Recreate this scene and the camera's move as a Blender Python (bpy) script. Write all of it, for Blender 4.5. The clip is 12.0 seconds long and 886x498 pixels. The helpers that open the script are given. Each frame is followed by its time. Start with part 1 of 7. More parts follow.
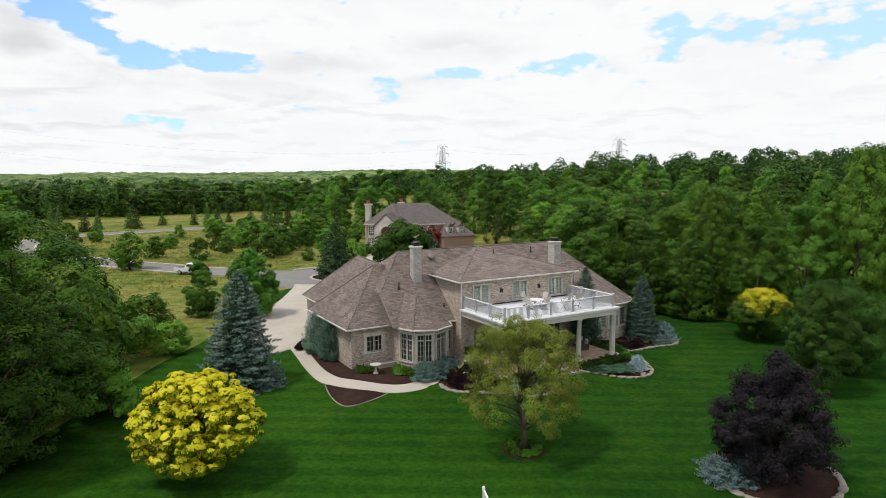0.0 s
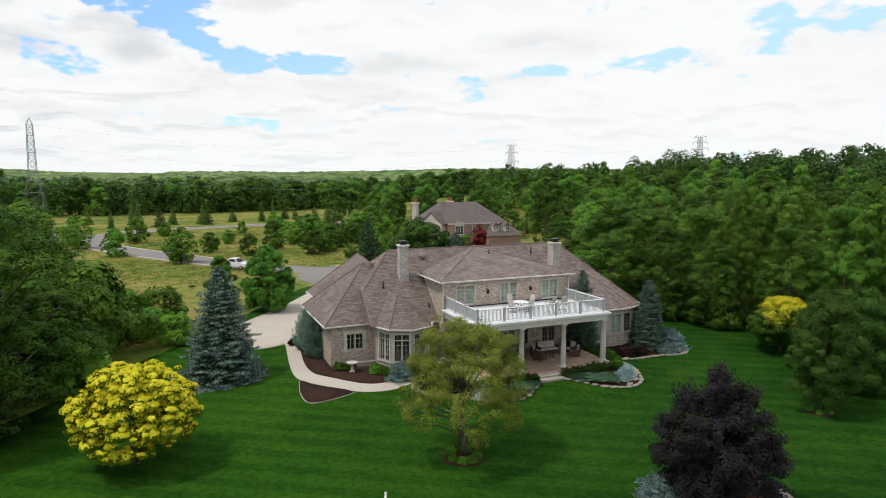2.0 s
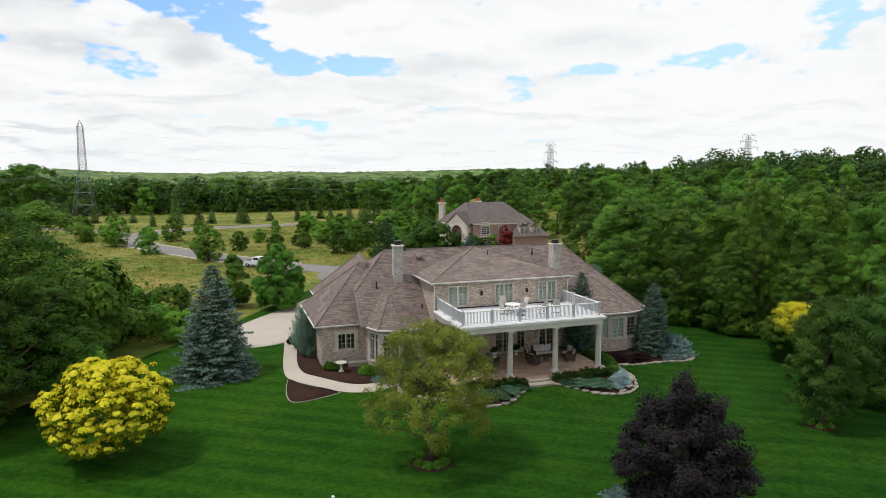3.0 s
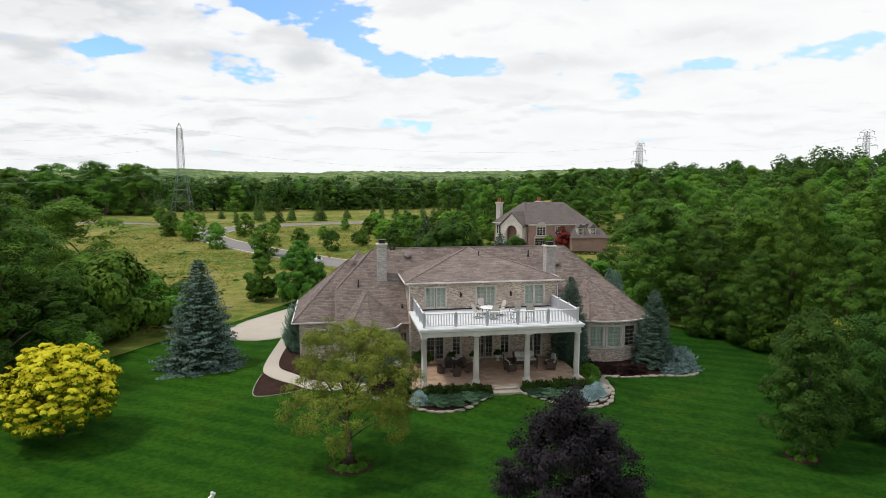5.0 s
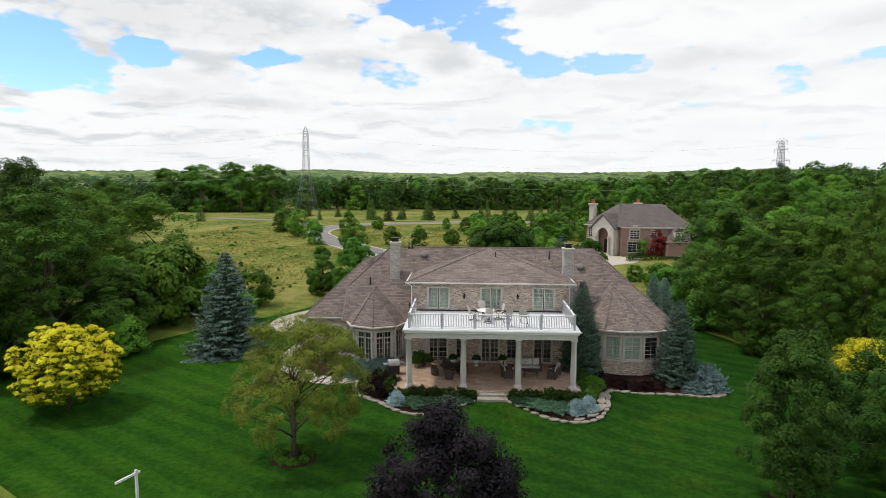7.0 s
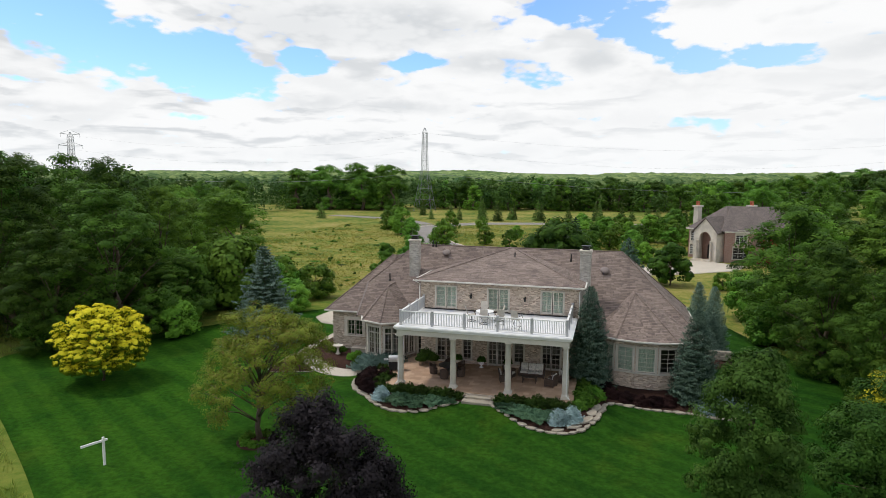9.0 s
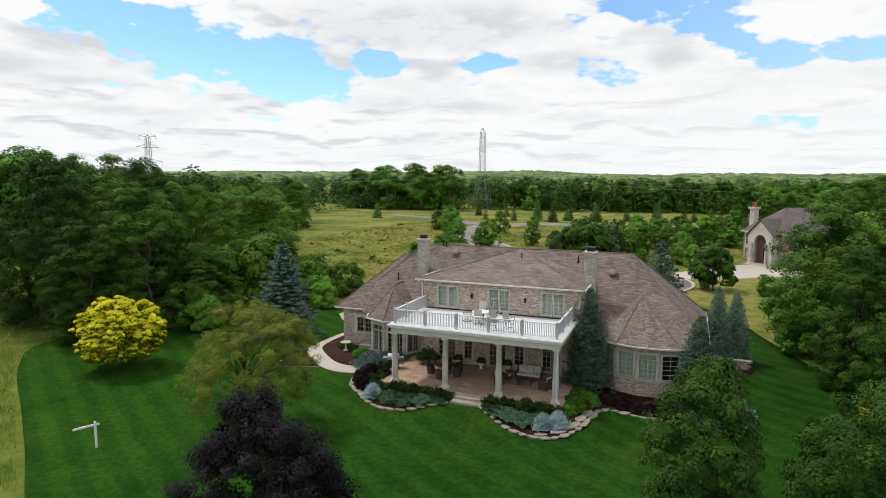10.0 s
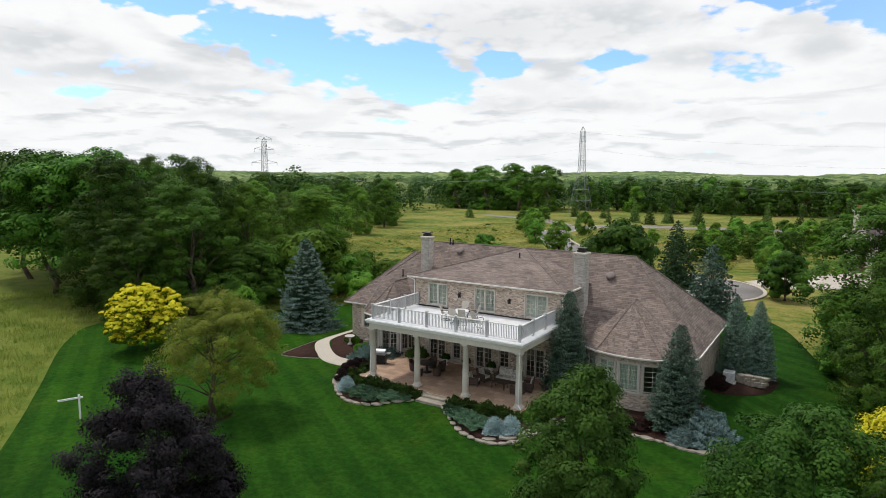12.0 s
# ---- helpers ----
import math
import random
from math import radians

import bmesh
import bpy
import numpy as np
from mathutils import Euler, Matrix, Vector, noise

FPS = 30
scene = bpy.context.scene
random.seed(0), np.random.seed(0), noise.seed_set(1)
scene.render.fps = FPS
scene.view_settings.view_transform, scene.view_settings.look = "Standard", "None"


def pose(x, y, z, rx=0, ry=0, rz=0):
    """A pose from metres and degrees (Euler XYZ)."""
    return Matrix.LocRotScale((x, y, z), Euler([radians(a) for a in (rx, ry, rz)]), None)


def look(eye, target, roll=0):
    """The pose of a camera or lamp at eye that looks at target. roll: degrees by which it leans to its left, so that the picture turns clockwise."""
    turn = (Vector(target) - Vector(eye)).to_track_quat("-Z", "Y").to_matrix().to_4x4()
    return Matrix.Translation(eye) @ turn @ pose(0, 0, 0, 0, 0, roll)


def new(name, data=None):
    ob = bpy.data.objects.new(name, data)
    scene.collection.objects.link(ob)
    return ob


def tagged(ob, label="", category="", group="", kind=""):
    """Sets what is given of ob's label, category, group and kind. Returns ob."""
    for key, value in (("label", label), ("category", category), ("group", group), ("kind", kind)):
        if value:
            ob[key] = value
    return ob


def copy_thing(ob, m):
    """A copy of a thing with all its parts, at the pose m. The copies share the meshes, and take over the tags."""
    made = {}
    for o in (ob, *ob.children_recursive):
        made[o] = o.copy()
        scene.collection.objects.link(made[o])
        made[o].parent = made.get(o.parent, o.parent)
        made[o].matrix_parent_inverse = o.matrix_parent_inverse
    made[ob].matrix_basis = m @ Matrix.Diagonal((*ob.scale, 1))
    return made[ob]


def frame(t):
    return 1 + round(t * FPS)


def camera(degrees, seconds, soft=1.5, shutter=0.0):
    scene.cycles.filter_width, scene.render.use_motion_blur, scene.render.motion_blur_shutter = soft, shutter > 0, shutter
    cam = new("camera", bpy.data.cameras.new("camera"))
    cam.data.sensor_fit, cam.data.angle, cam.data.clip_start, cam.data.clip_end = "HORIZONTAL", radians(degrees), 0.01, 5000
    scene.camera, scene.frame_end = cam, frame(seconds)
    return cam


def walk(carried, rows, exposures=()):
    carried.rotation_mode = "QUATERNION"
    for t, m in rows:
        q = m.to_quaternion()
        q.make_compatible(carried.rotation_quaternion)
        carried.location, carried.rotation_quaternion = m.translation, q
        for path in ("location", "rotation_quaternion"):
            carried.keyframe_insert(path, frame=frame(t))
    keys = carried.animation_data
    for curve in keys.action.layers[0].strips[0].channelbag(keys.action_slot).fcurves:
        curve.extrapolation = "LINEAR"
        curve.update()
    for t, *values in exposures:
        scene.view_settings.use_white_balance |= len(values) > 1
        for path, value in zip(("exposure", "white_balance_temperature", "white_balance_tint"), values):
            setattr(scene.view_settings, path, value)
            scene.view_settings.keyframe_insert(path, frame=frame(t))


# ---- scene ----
# ---------------------------------------------------------------- camera
cam = camera(70.3, 12.0, 0.6)
METRES, EYE, TURN = 60.0, 16.75, -31.0
ROWS = [
    (0.0, 0.0, 0.0, 0.0, 0.01, -6.66, -0.08),
    (0.5, 0.0346, 0.0026, -0.0005, 1.89, -6.67, -0.08),
    (1.0, 0.0701, 0.0075, -0.0007, 4.02, -6.7, -0.11),
    (1.5, 0.105, 0.0147, -0.0009, 5.79, -6.72, -0.13),
    (2.0, 0.1409, 0.0238, -0.001, 7.62, -6.76, -0.14),
    (2.5, 0.1776, 0.0349, -0.0012, 9.79, -6.77, -0.14),
    (3.0, 0.2134, 0.0476, -0.0016, 11.82, -6.76, -0.1),
    (5.0, 0.3693, 0.1156, -0.0037, 21.01, -6.8, -0.22),
    (5.5, 0.4084, 0.1373, -0.0044, 23.82, -6.79, -0.24),
    (6.0, 0.4476, 0.1614, -0.0054, 27.01, -6.78, -0.23),
    (6.5, 0.4838, 0.1859, -0.0062, 30.28, -6.77, -0.26),
    (7.0, 0.5203, 0.212, -0.0068, 33.47, -6.77, -0.28),
    (9.0, 0.6493, 0.3271, -0.0095, 46.12, -6.78, -0.38),
    (9.5, 0.6785, 0.3605, -0.01, 49.39, -6.79, -0.37),
    (10.0, 0.7057, 0.3954, -0.0104, 52.41, -6.79, -0.39),
    (10.5, 0.73, 0.4303, -0.0114, 55.35, -6.78, -0.41),
    (11.0, 0.7525, 0.4672, -0.0121, 57.76, -6.79, -0.42),
    (11.5, 0.7721, 0.5033, -0.013, 60.46, -6.78, -0.42),
    (12.0, 0.7904, 0.5416, -0.0141, 63.28, -6.79, -0.41),
]
walk(cam, [(t, pose(-28.3, -38.9, EYE, 0, 0, TURN) @ pose(METRES * x, METRES * y, METRES * z, 90 + pitch, roll, yaw)) for t, x, y, z, yaw, pitch, roll in ROWS])

# ---------------------------------------------------------------- sky, sun
SUN_AZ, SUN_EL = -85.0, 62.0            # degrees from +y towards +x; height


def node(tree, kind, inputs=()):
    n = tree.nodes.new(kind)
    for k, v in (inputs.items() if isinstance(inputs, dict) else enumerate(inputs)):
        if isinstance(v, bpy.types.NodeSocket):
            tree.links.new(v, n.inputs[k])
        elif v is not None:
            n.inputs[k].default_value = v
    return n


def maths(tree, op, a, b=None, c=None, clamp=False):
    n = tree.nodes.new("ShaderNodeMath")
    n.operation, n.use_clamp = op, clamp
    for i, v in enumerate((a, b, c)):
        if isinstance(v, bpy.types.NodeSocket):
            tree.links.new(v, n.inputs[i])
        elif v is not None:
            n.inputs[i].default_value = v
    return n.outputs[0]


def vmaths(tree, op, a, b):
    n = node(tree, "ShaderNodeVectorMath", (a, b))
    n.operation = op
    return n.outputs["Value"] if op == "DOT_PRODUCT" else n.outputs[0]


def smooth(tree, v, lo, hi, to0=0.0, to1=1.0):
    n = node(tree, "ShaderNodeMapRange", {0: v, 1: lo, 2: hi, 3: to0, 4: to1})
    n.interpolation_type = "SMOOTHSTEP"
    return n.outputs[0]


def mixc(tree, f, a, b, mode="MIX"):
    n = tree.nodes.new("ShaderNodeMix")
    n.data_type, n.blend_type = "RGBA", mode
    for i, v in ((0, f), (6, a), (7, b)):
        if isinstance(v, bpy.types.NodeSocket):
            tree.links.new(v, n.inputs[i])
        elif i == 0:
            n.inputs[0].default_value = v
        else:
            n.inputs[i].default_value = (*v[:3], 1)
    return n.outputs[2]


def make_world():
    w = bpy.data.worlds.new("sky")
    scene.world = w
    w.use_nodes = True
    t = w.node_tree
    t.nodes.clear()
    way = node(t, "ShaderNodeTexCoord").outputs["Generated"]
    xyz = node(t, "ShaderNodeSeparateXYZ", (way,))
    x, y, z = xyz.outputs
    sky = t.nodes.new("ShaderNodeTexSky")
    sky.sky_type, sky.sun_disc, sky.sun_elevation, sky.sun_rotation = "NISHITA", False, radians(SUN_EL), radians(SUN_AZ)
    sky.altitude, sky.air_density, sky.dust_density, sky.ozone_density = 250.0, 1.0, 0.35, 1.4
    blue = mixc(t, 1.0, sky.outputs[0], (0.126, 0.158, 0.208), "MULTIPLY")
    # a broken cloud sheet
    tall = vmaths(t, "MULTIPLY", way, (1.0, 1.0, 2.3))
    puff = node(t, "ShaderNodeTexNoise", {"Vector": tall, "Scale": 4.2, "Detail": 10.0, "Roughness": 0.55, "Distortion": 0.3}).outputs[0]
    fine = node(t, "ShaderNodeTexNoise", {"Vector": tall, "Scale": 19.0, "Detail": 8.0, "Roughness": 0.6, "Distortion": 0.2}).outputs[0]
    # where the sheet opens, and where its bellies hang: azimuth, height, half width, half height in degrees, strength
    wob = node(t, "ShaderNodeTexNoise", {"Vector": tall, "Scale": 9.0, "Detail": 6.0, "Roughness": 0.6})
    wc = node(t, "ShaderNodeSeparateXYZ", (wob.outputs[1],)).outputs
    az = maths(t, "ADD", maths(t, "DEGREES", maths(t, "ARCTAN2", x, y)), maths(t, "MULTIPLY", maths(t, "SUBTRACT", wc[0], 0.5), 4.4))
    el = maths(t, "ADD", maths(t, "DEGREES", maths(t, "ARCSINE", z)), maths(t, "MULTIPLY", maths(t, "SUBTRACT", wc[1], 0.5), 2.4))
    cells = node(t, "ShaderNodeTexVoronoi", {"Vector": tall, "Scale": 26.0})
    cells.feature = "SMOOTH_F1"
    cells.inputs["Smoothness"].default_value = 0.25
    billow = maths(t, "SUBTRACT", 0.45, cells.outputs[0])
    cells = node(t, "ShaderNodeTexVoronoi", {"Vector": tall, "Scale": 61.0})
    cells.feature = "SMOOTH_F1"
    cells.inputs["Smoothness"].default_value = 0.25
    billow = maths(t, "ADD", billow, maths(t, "MULTIPLY", maths(t, "SUBTRACT", 0.45, cells.outputs[0]), 0.5))

    def patches(rows, inner, outer):
        total = 0.0
        for a, e, ra, re, k in rows:
            da = maths(t, "DIVIDE", maths(t, "SUBTRACT", az, a), ra)
            de = maths(t, "DIVIDE", maths(t, "SUBTRACT", el, e), re)
            d = maths(t, "SQRT", maths(t, "ADD", maths(t, "MULTIPLY", da, da), maths(t, "MULTIPLY", de, de)))
            total = maths(t, "MAXIMUM", smooth(t, d, outer, inner, 0.0, k), total)
        return total
    deep = [(-75.0, 13.0, 7.0, 2.0, 1.0), (-60.0, 13.9, 5.0, 0.8, 1.0), (-55.1, 13.4, 4.2, 0.8, 1.0), (-49.4, 12.1, 3.0, 1.7, 1.0), (-44.8, 10.8, 3.4, 2.5, 1.0), (-40.5, 9.8, 3.7, 2.0, 1.0),
            (-36.3, 8.9, 2.9, 2.1, 1.0), (-33.0, 7.8, 2.4, 1.2, 1.0), (-27.2, 9.5, 1.6, 0.9, 0.9), (-18.1, 9.7, 2.2, 0.8, 0.8), (-3.2, 14.2, 4.2, 1.1, 1.0), (0.8, 12.9, 2.6, 1.4, 1.0),
            (2.2, 12.0, 1.7, 1.4, 1.0), (3.4, 10.8, 1.6, 1.5, 1.0), (6.3, 9.4, 2.4, 1.1, 1.0), (11.3, 9.6, 2.6, 0.8, 0.95), (62.5, 10.8, 4.5, 2.0, 0.66), (70.0, 12.0, 5.0, 3.0, 0.7)]
    faint = [(-61.4, 5.8, 2.4, 0.5, 0.6), (-49.1, 6.5, 1.8, 0.4, 0.5), (-37.6, 4.7, 1.8, 0.35, 0.45), (-22.6, 5.0, 2.2, 0.45, 0.5), (-5.9, 8.5, 2.8, 0.9, 0.5), (7.6, 4.3, 2.8, 0.7, 0.4),
             (20.0, 5.8, 1.6, 0.35, 0.5), (25.8, 7.5, 1.8, 1.1, 0.6), (32.8, 8.9, 3.6, 0.6, 0.6), (40.9, 9.4, 4.2, 0.85, 0.62), (50.4, 11.7, 2.8, 1.9, 0.6), (56.3, 11.8, 4.6, 1.6, 0.62)]
    opened = maths(t, "MULTIPLY", maths(t, "MAXIMUM", patches(deep, 0.1, 1.95), patches(faint, 0.0, 1.8)), 1.5)
    high = smooth(t, z, 0.24, 0.45)
    thin = smooth(t, maths(t, "ADD", maths(t, "MULTIPLY", puff, 0.75), maths(t, "MULTIPLY", fine, 0.25)), 0.50, 0.42)
    opened = maths(t, "MAXIMUM", opened, maths(t, "MULTIPLY", thin, high))
    body = maths(t, "ADD", maths(t, "MULTIPLY", maths(t, "SUBTRACT", puff, 0.5), 2.6), maths(t, "MULTIPLY", maths(t, "SUBTRACT", fine, 0.5), 1.9))
    raw = maths(t, "ADD", maths(t, "ADD", 0.66, maths(t, "MULTIPLY", billow, 0.8)), maths(t, "SUBTRACT", maths(t, "MULTIPLY", body, 0.75), opened))
    cover = smooth(t, raw, -0.26, 0.20)
    # grey bellies, white tops
    shift = vmaths(t, "ADD", tall, (0.0, 0.0, -0.055))
    below = node(t, "ShaderNodeTexNoise", {"Vector": shift, "Scale": 4.2, "Detail": 6.0, "Roughness": 0.55, "Distortion": 0.3}).outputs[0]
    slope = maths(t, "SUBTRACT", puff, below)
    belly = node(t, "ShaderNodeTexNoise", {"Vector": vmaths(t, "MULTIPLY", way, (1.0, 1.0, 4.0)), "Scale": 4.2, "Detail": 5.0, "Roughness": 0.45, "Distortion": 0.3}).outputs[0]
    belly = maths(t, "SUBTRACT", belly, maths(t, "MULTIPLY", slope, 1.5))
    bright = vmaths(t, "DOT_PRODUCT", way, (0.9, 0.4, 0.2))
    dark = maths(t, "MULTIPLY", smooth(t, belly, 0.43, 0.76), smooth(t, bright, 0.9, -0.2, 0.3, 0.85))

    def layer(scale, stretch, lift, rough):
        """Flat-bottomed heaps: how much denser the sheet is above a point than at it."""
        both = [node(t, "ShaderNodeTexNoise", {"Vector": vmaths(t, "ADD", vmaths(t, "MULTIPLY", way, (1.0, 1.0, stretch)), (0.0, 0.0, stretch * up_)), "Scale": scale, "Detail": 5.0, "Roughness": rough,
                                               "Distortion": 0.25}).outputs[0] for up_ in (0.0, lift)]
        return maths(t, "SUBTRACT", both[1], both[0]), both[0]
    under_low, mass_low = layer(8.0, 4.6, 0.009, 0.5)
    under_high, mass_high = layer(4.6, 2.8, 0.026, 0.5)
    near_rim = smooth(t, z, 0.15, 0.09)
    shade_low = maths(t, "MULTIPLY", smooth(t, under_low, -0.03, 0.13), smooth(t, mass_low, 0.38, 0.5))
    shade_high = maths(t, "MULTIPLY", smooth(t, under_high, -0.02, 0.14), smooth(t, mass_high, 0.36, 0.5))
    low = maths(t, "ADD", maths(t, "MULTIPLY", shade_low, near_rim), maths(t, "MULTIPLY", shade_high, maths(t, "SUBTRACT", 1.0, near_rim)))
    low = maths(t, "MULTIPLY", low, smooth(t, bright, 0.95, -0.2, 0.25, 0.8))
    hung = patches([(-64.0, 9.4, 4.2, 1.2, 0.75), (-58.2, 7.8, 7.5, 0.9, 0.75), (-51.0, 6.8, 4.2, 0.6, 0.6), (-48.7, 4.9, 6.0, 0.5, 0.5), (-28.0, 12.4, 7.6, 2.0, 1.0), (-19.0, 12.6, 6.0, 1.7, 0.85),
                    (-18.4, 5.8, 4.5, 0.6, 0.6), (-11.5, 9.5, 4.4, 1.0, 0.65), (-27.0, 6.2, 3.5, 0.7, 0.55), (-7.5, 4.8, 4.5, 0.5, 0.5), (-2.3, 9.8, 2.0, 1.2, 0.7), (18.6, 6.7, 3.2, 0.5, 0.5),
                    (19.4, 9.6, 5.6, 0.8, 0.45), (32.0, 11.0, 5.6, 1.2, 0.4), (35.3, 4.8, 2.8, 0.4, 0.35)], 0.15, 1.7)
    hung = maths(t, "MULTIPLY", hung, smooth(t, maths(t, "ADD", belly, maths(t, "MULTIPLY", billow, -0.35)), 0.28, 0.62, 0.45, 1.0))
    dark = maths(t, "MAXIMUM", maths(t, "MULTIPLY", dark, 0.35), maths(t, "MAXIMUM", low, hung))
    cloud = mixc(t, dark, (0.97, 0.975, 0.98), (0.61, 0.64, 0.67))
    blue = mixc(t, smooth(t, bright, 0.2, 0.95, 0.0, 0.82), blue, (0.62, 0.90, 1.0))
    col = mixc(t, cover, blue, cloud)
    haze = smooth(t, z, 0.10, 0.0)
    col = mixc(t, maths(t, "MULTIPLY", haze, 0.35), col, (0.93, 0.96, 0.98))
    bg = node(t, "ShaderNodeBackground", (col, 1.0))
    out = node(t, "ShaderNodeOutputWorld", (bg.outputs[0],))


make_world()
sun = new("sun", bpy.data.lights.new("sun", "SUN"))
sun.data.energy, sun.data.angle, sun.data.color = 2.0, radians(7), (1.0, 0.95, 0.87)
sun.matrix_world = look((0, 0, 0), (-math.sin(radians(SUN_AZ)) * math.cos(radians(SUN_EL)), -math.cos(radians(SUN_AZ)) * math.cos(radians(SUN_EL)), -math.sin(radians(SUN_EL))))
scene.view_settings.exposure = 0.0

# ---------------------------------------------------------------- materials


def material(name, rough=0.8, metal=0.0):
    m = bpy.data.materials.new(name)
    m.use_nodes = True
    t = m.node_tree
    p = t.nodes["Principled BSDF"]
    p.inputs["Roughness"].default_value = rough
    p.inputs["Metallic"].default_value = metal
    p.inputs["Specular IOR Level"].default_value = 0.3
    return m, t, p


def noise_tex(t, vec, scale, detail=4.0, rough=0.55):
    return node(t, "ShaderNodeTexNoise", {"Vector": vec, "Scale": scale, "Detail": detail, "Roughness": rough}).outputs[0]


def bump(t, p, height, strength=0.4, dist=0.02):
    b = node(t, "ShaderNodeBump", {"Strength": strength, "Distance": dist, "Height": height})
    t.links.new(b.outputs[0], p.inputs["Normal"])


def plain(name, colour, rough=0.6, var=0.12, scale=6.0, metal=0.0, bumpy=0.0):
    """Paint, wood, metal: one colour with soft blotches and fine grain."""
    m, t, p = material(name, rough, metal)
    pos = node(t, "ShaderNodeTexCoord").outputs["Object"]
    a = noise_tex(t, pos, scale * 0.35, 3)
    b = noise_tex(t, pos, scale * 6.0, 3)
    f = smooth(t, maths(t, "ADD", maths(t, "MULTIPLY", a, 0.65), maths(t, "MULTIPLY", b, 0.35)), 0.35, 0.65)
    c = mixc(t, f, [v * (1 - var) for v in colour], [min(1, v * (1 + var)) for v in colour])
    t.links.new(c, p.inputs["Base Color"])
    if bumpy:
        bump(t, p, b, bumpy)
    return m


def leafy(name, dark, light, through_=0.13, rough=0.6, spot=None, high=None, gloss=0.08, blob=0.75):
    """Leaves: every leaf its own green, each tree its own tint, some light passes."""
    m, t, p = material(name, rough)
    isle = node(t, "ShaderNodeNewGeometry").outputs["Random Per Island"]
    tree = node(t, "ShaderNodeObjectInfo").outputs["Random"]
    pos = node(t, "ShaderNodeTexCoord").outputs["Object"]
    big = noise_tex(t, pos, blob, 3)
    f = maths(t, "ADD", maths(t, "MULTIPLY", isle, 0.09), maths(t, "ADD", maths(t, "MULTIPLY", smooth(t, big, 0.33, 0.66), 0.50), maths(t, "MULTIPLY", tree, 0.38)))
    if high:                              # yellow leaves towards the top of the crown
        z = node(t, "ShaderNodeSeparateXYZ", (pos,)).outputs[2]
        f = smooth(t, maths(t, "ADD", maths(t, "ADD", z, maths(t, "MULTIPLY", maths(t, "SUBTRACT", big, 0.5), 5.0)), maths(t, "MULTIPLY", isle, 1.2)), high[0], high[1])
    c = mixc(t, f, dark, light)
    if spot:
        c = mixc(t, maths(t, "GREATER_THAN", isle, 0.88), c, spot)
    hue = node(t, "ShaderNodeHueSaturation", {"Hue": maths(t, "ADD", 0.489, maths(t, "MULTIPLY", tree, 0.025)), "Saturation": 1.0, "Value": maths(t, "ADD", 0.68, maths(t, "MULTIPLY", tree, 0.66)), "Color": c}).outputs[0]
    t.links.new(hue, p.inputs["Base Color"])
    p.inputs["Specular IOR Level"].default_value = gloss
    if through_:
        tr = node(t, "ShaderNodeBsdfTranslucent", {"Color": hue})
        mx = node(t, "ShaderNodeMixShader", (through_, p.outputs[0], tr.outputs[0]))
        t.links.new(mx.outputs[0], t.nodes["Material Output"].inputs[0])
    return m


def stone_wall(name, ca, cb, cm, w=0.34, h=0.115, bond=0.5):
    m, t, p = material(name, 0.9)
    uv = node(t, "ShaderNodeTexCoord").outputs["UV"]
    n = node(t, "ShaderNodeTexNoise", {"Vector": uv, "Scale": 2.2, "Detail": 2.0})
    off = vmaths(t, "MULTIPLY", n.outputs[1], (0.10, 0.035, 0.0))
    q = vmaths(t, "ADD", uv, off)
    br = node(t, "ShaderNodeTexBrick", {"Vector": q, "Color1": (0, 0, 0, 1), "Color2": (1, 1, 1, 1), "Mortar": (0.5, 0.5, 0.5, 1), "Scale": 1.0, "Mortar Size": 0.008,
                                        "Mortar Smooth": 0.3, "Brick Width": w, "Row Height": h})
    br.offset, br.squash, br.squash_frequency = bond, 0.6, 3
    rnd = node(t, "ShaderNodeSeparateXYZ", (br.outputs[0],)).outputs[0]
    grain = noise_tex(t, uv, 22.0, 5)
    blot = noise_tex(t, uv, 1.3, 4)
    c = mixc(t, rnd, ca, cb)
    c = mixc(t, smooth(t, blot, 0.35, 0.7, 0.0, 0.45), c, [0.5 * (a + b) * 0.8 for a, b in zip(ca, cb)])
    c = mixc(t, br.outputs[1], c, cm)
    c = mixc(t, 1.0, c, mixc(t, grain, (0.72, 0.72, 0.72), (1.22, 1.2, 1.18)), "MULTIPLY")
    t.links.new(c, p.inputs["Base Color"])
    hgt = maths(t, "SUBTRACT", maths(t, "ADD", maths(t, "MULTIPLY", grain, 0.5), maths(t, "MULTIPLY", rnd, 0.5)), br.outputs[1])
    bump(t, p, hgt, 0.8, 0.03)
    return m


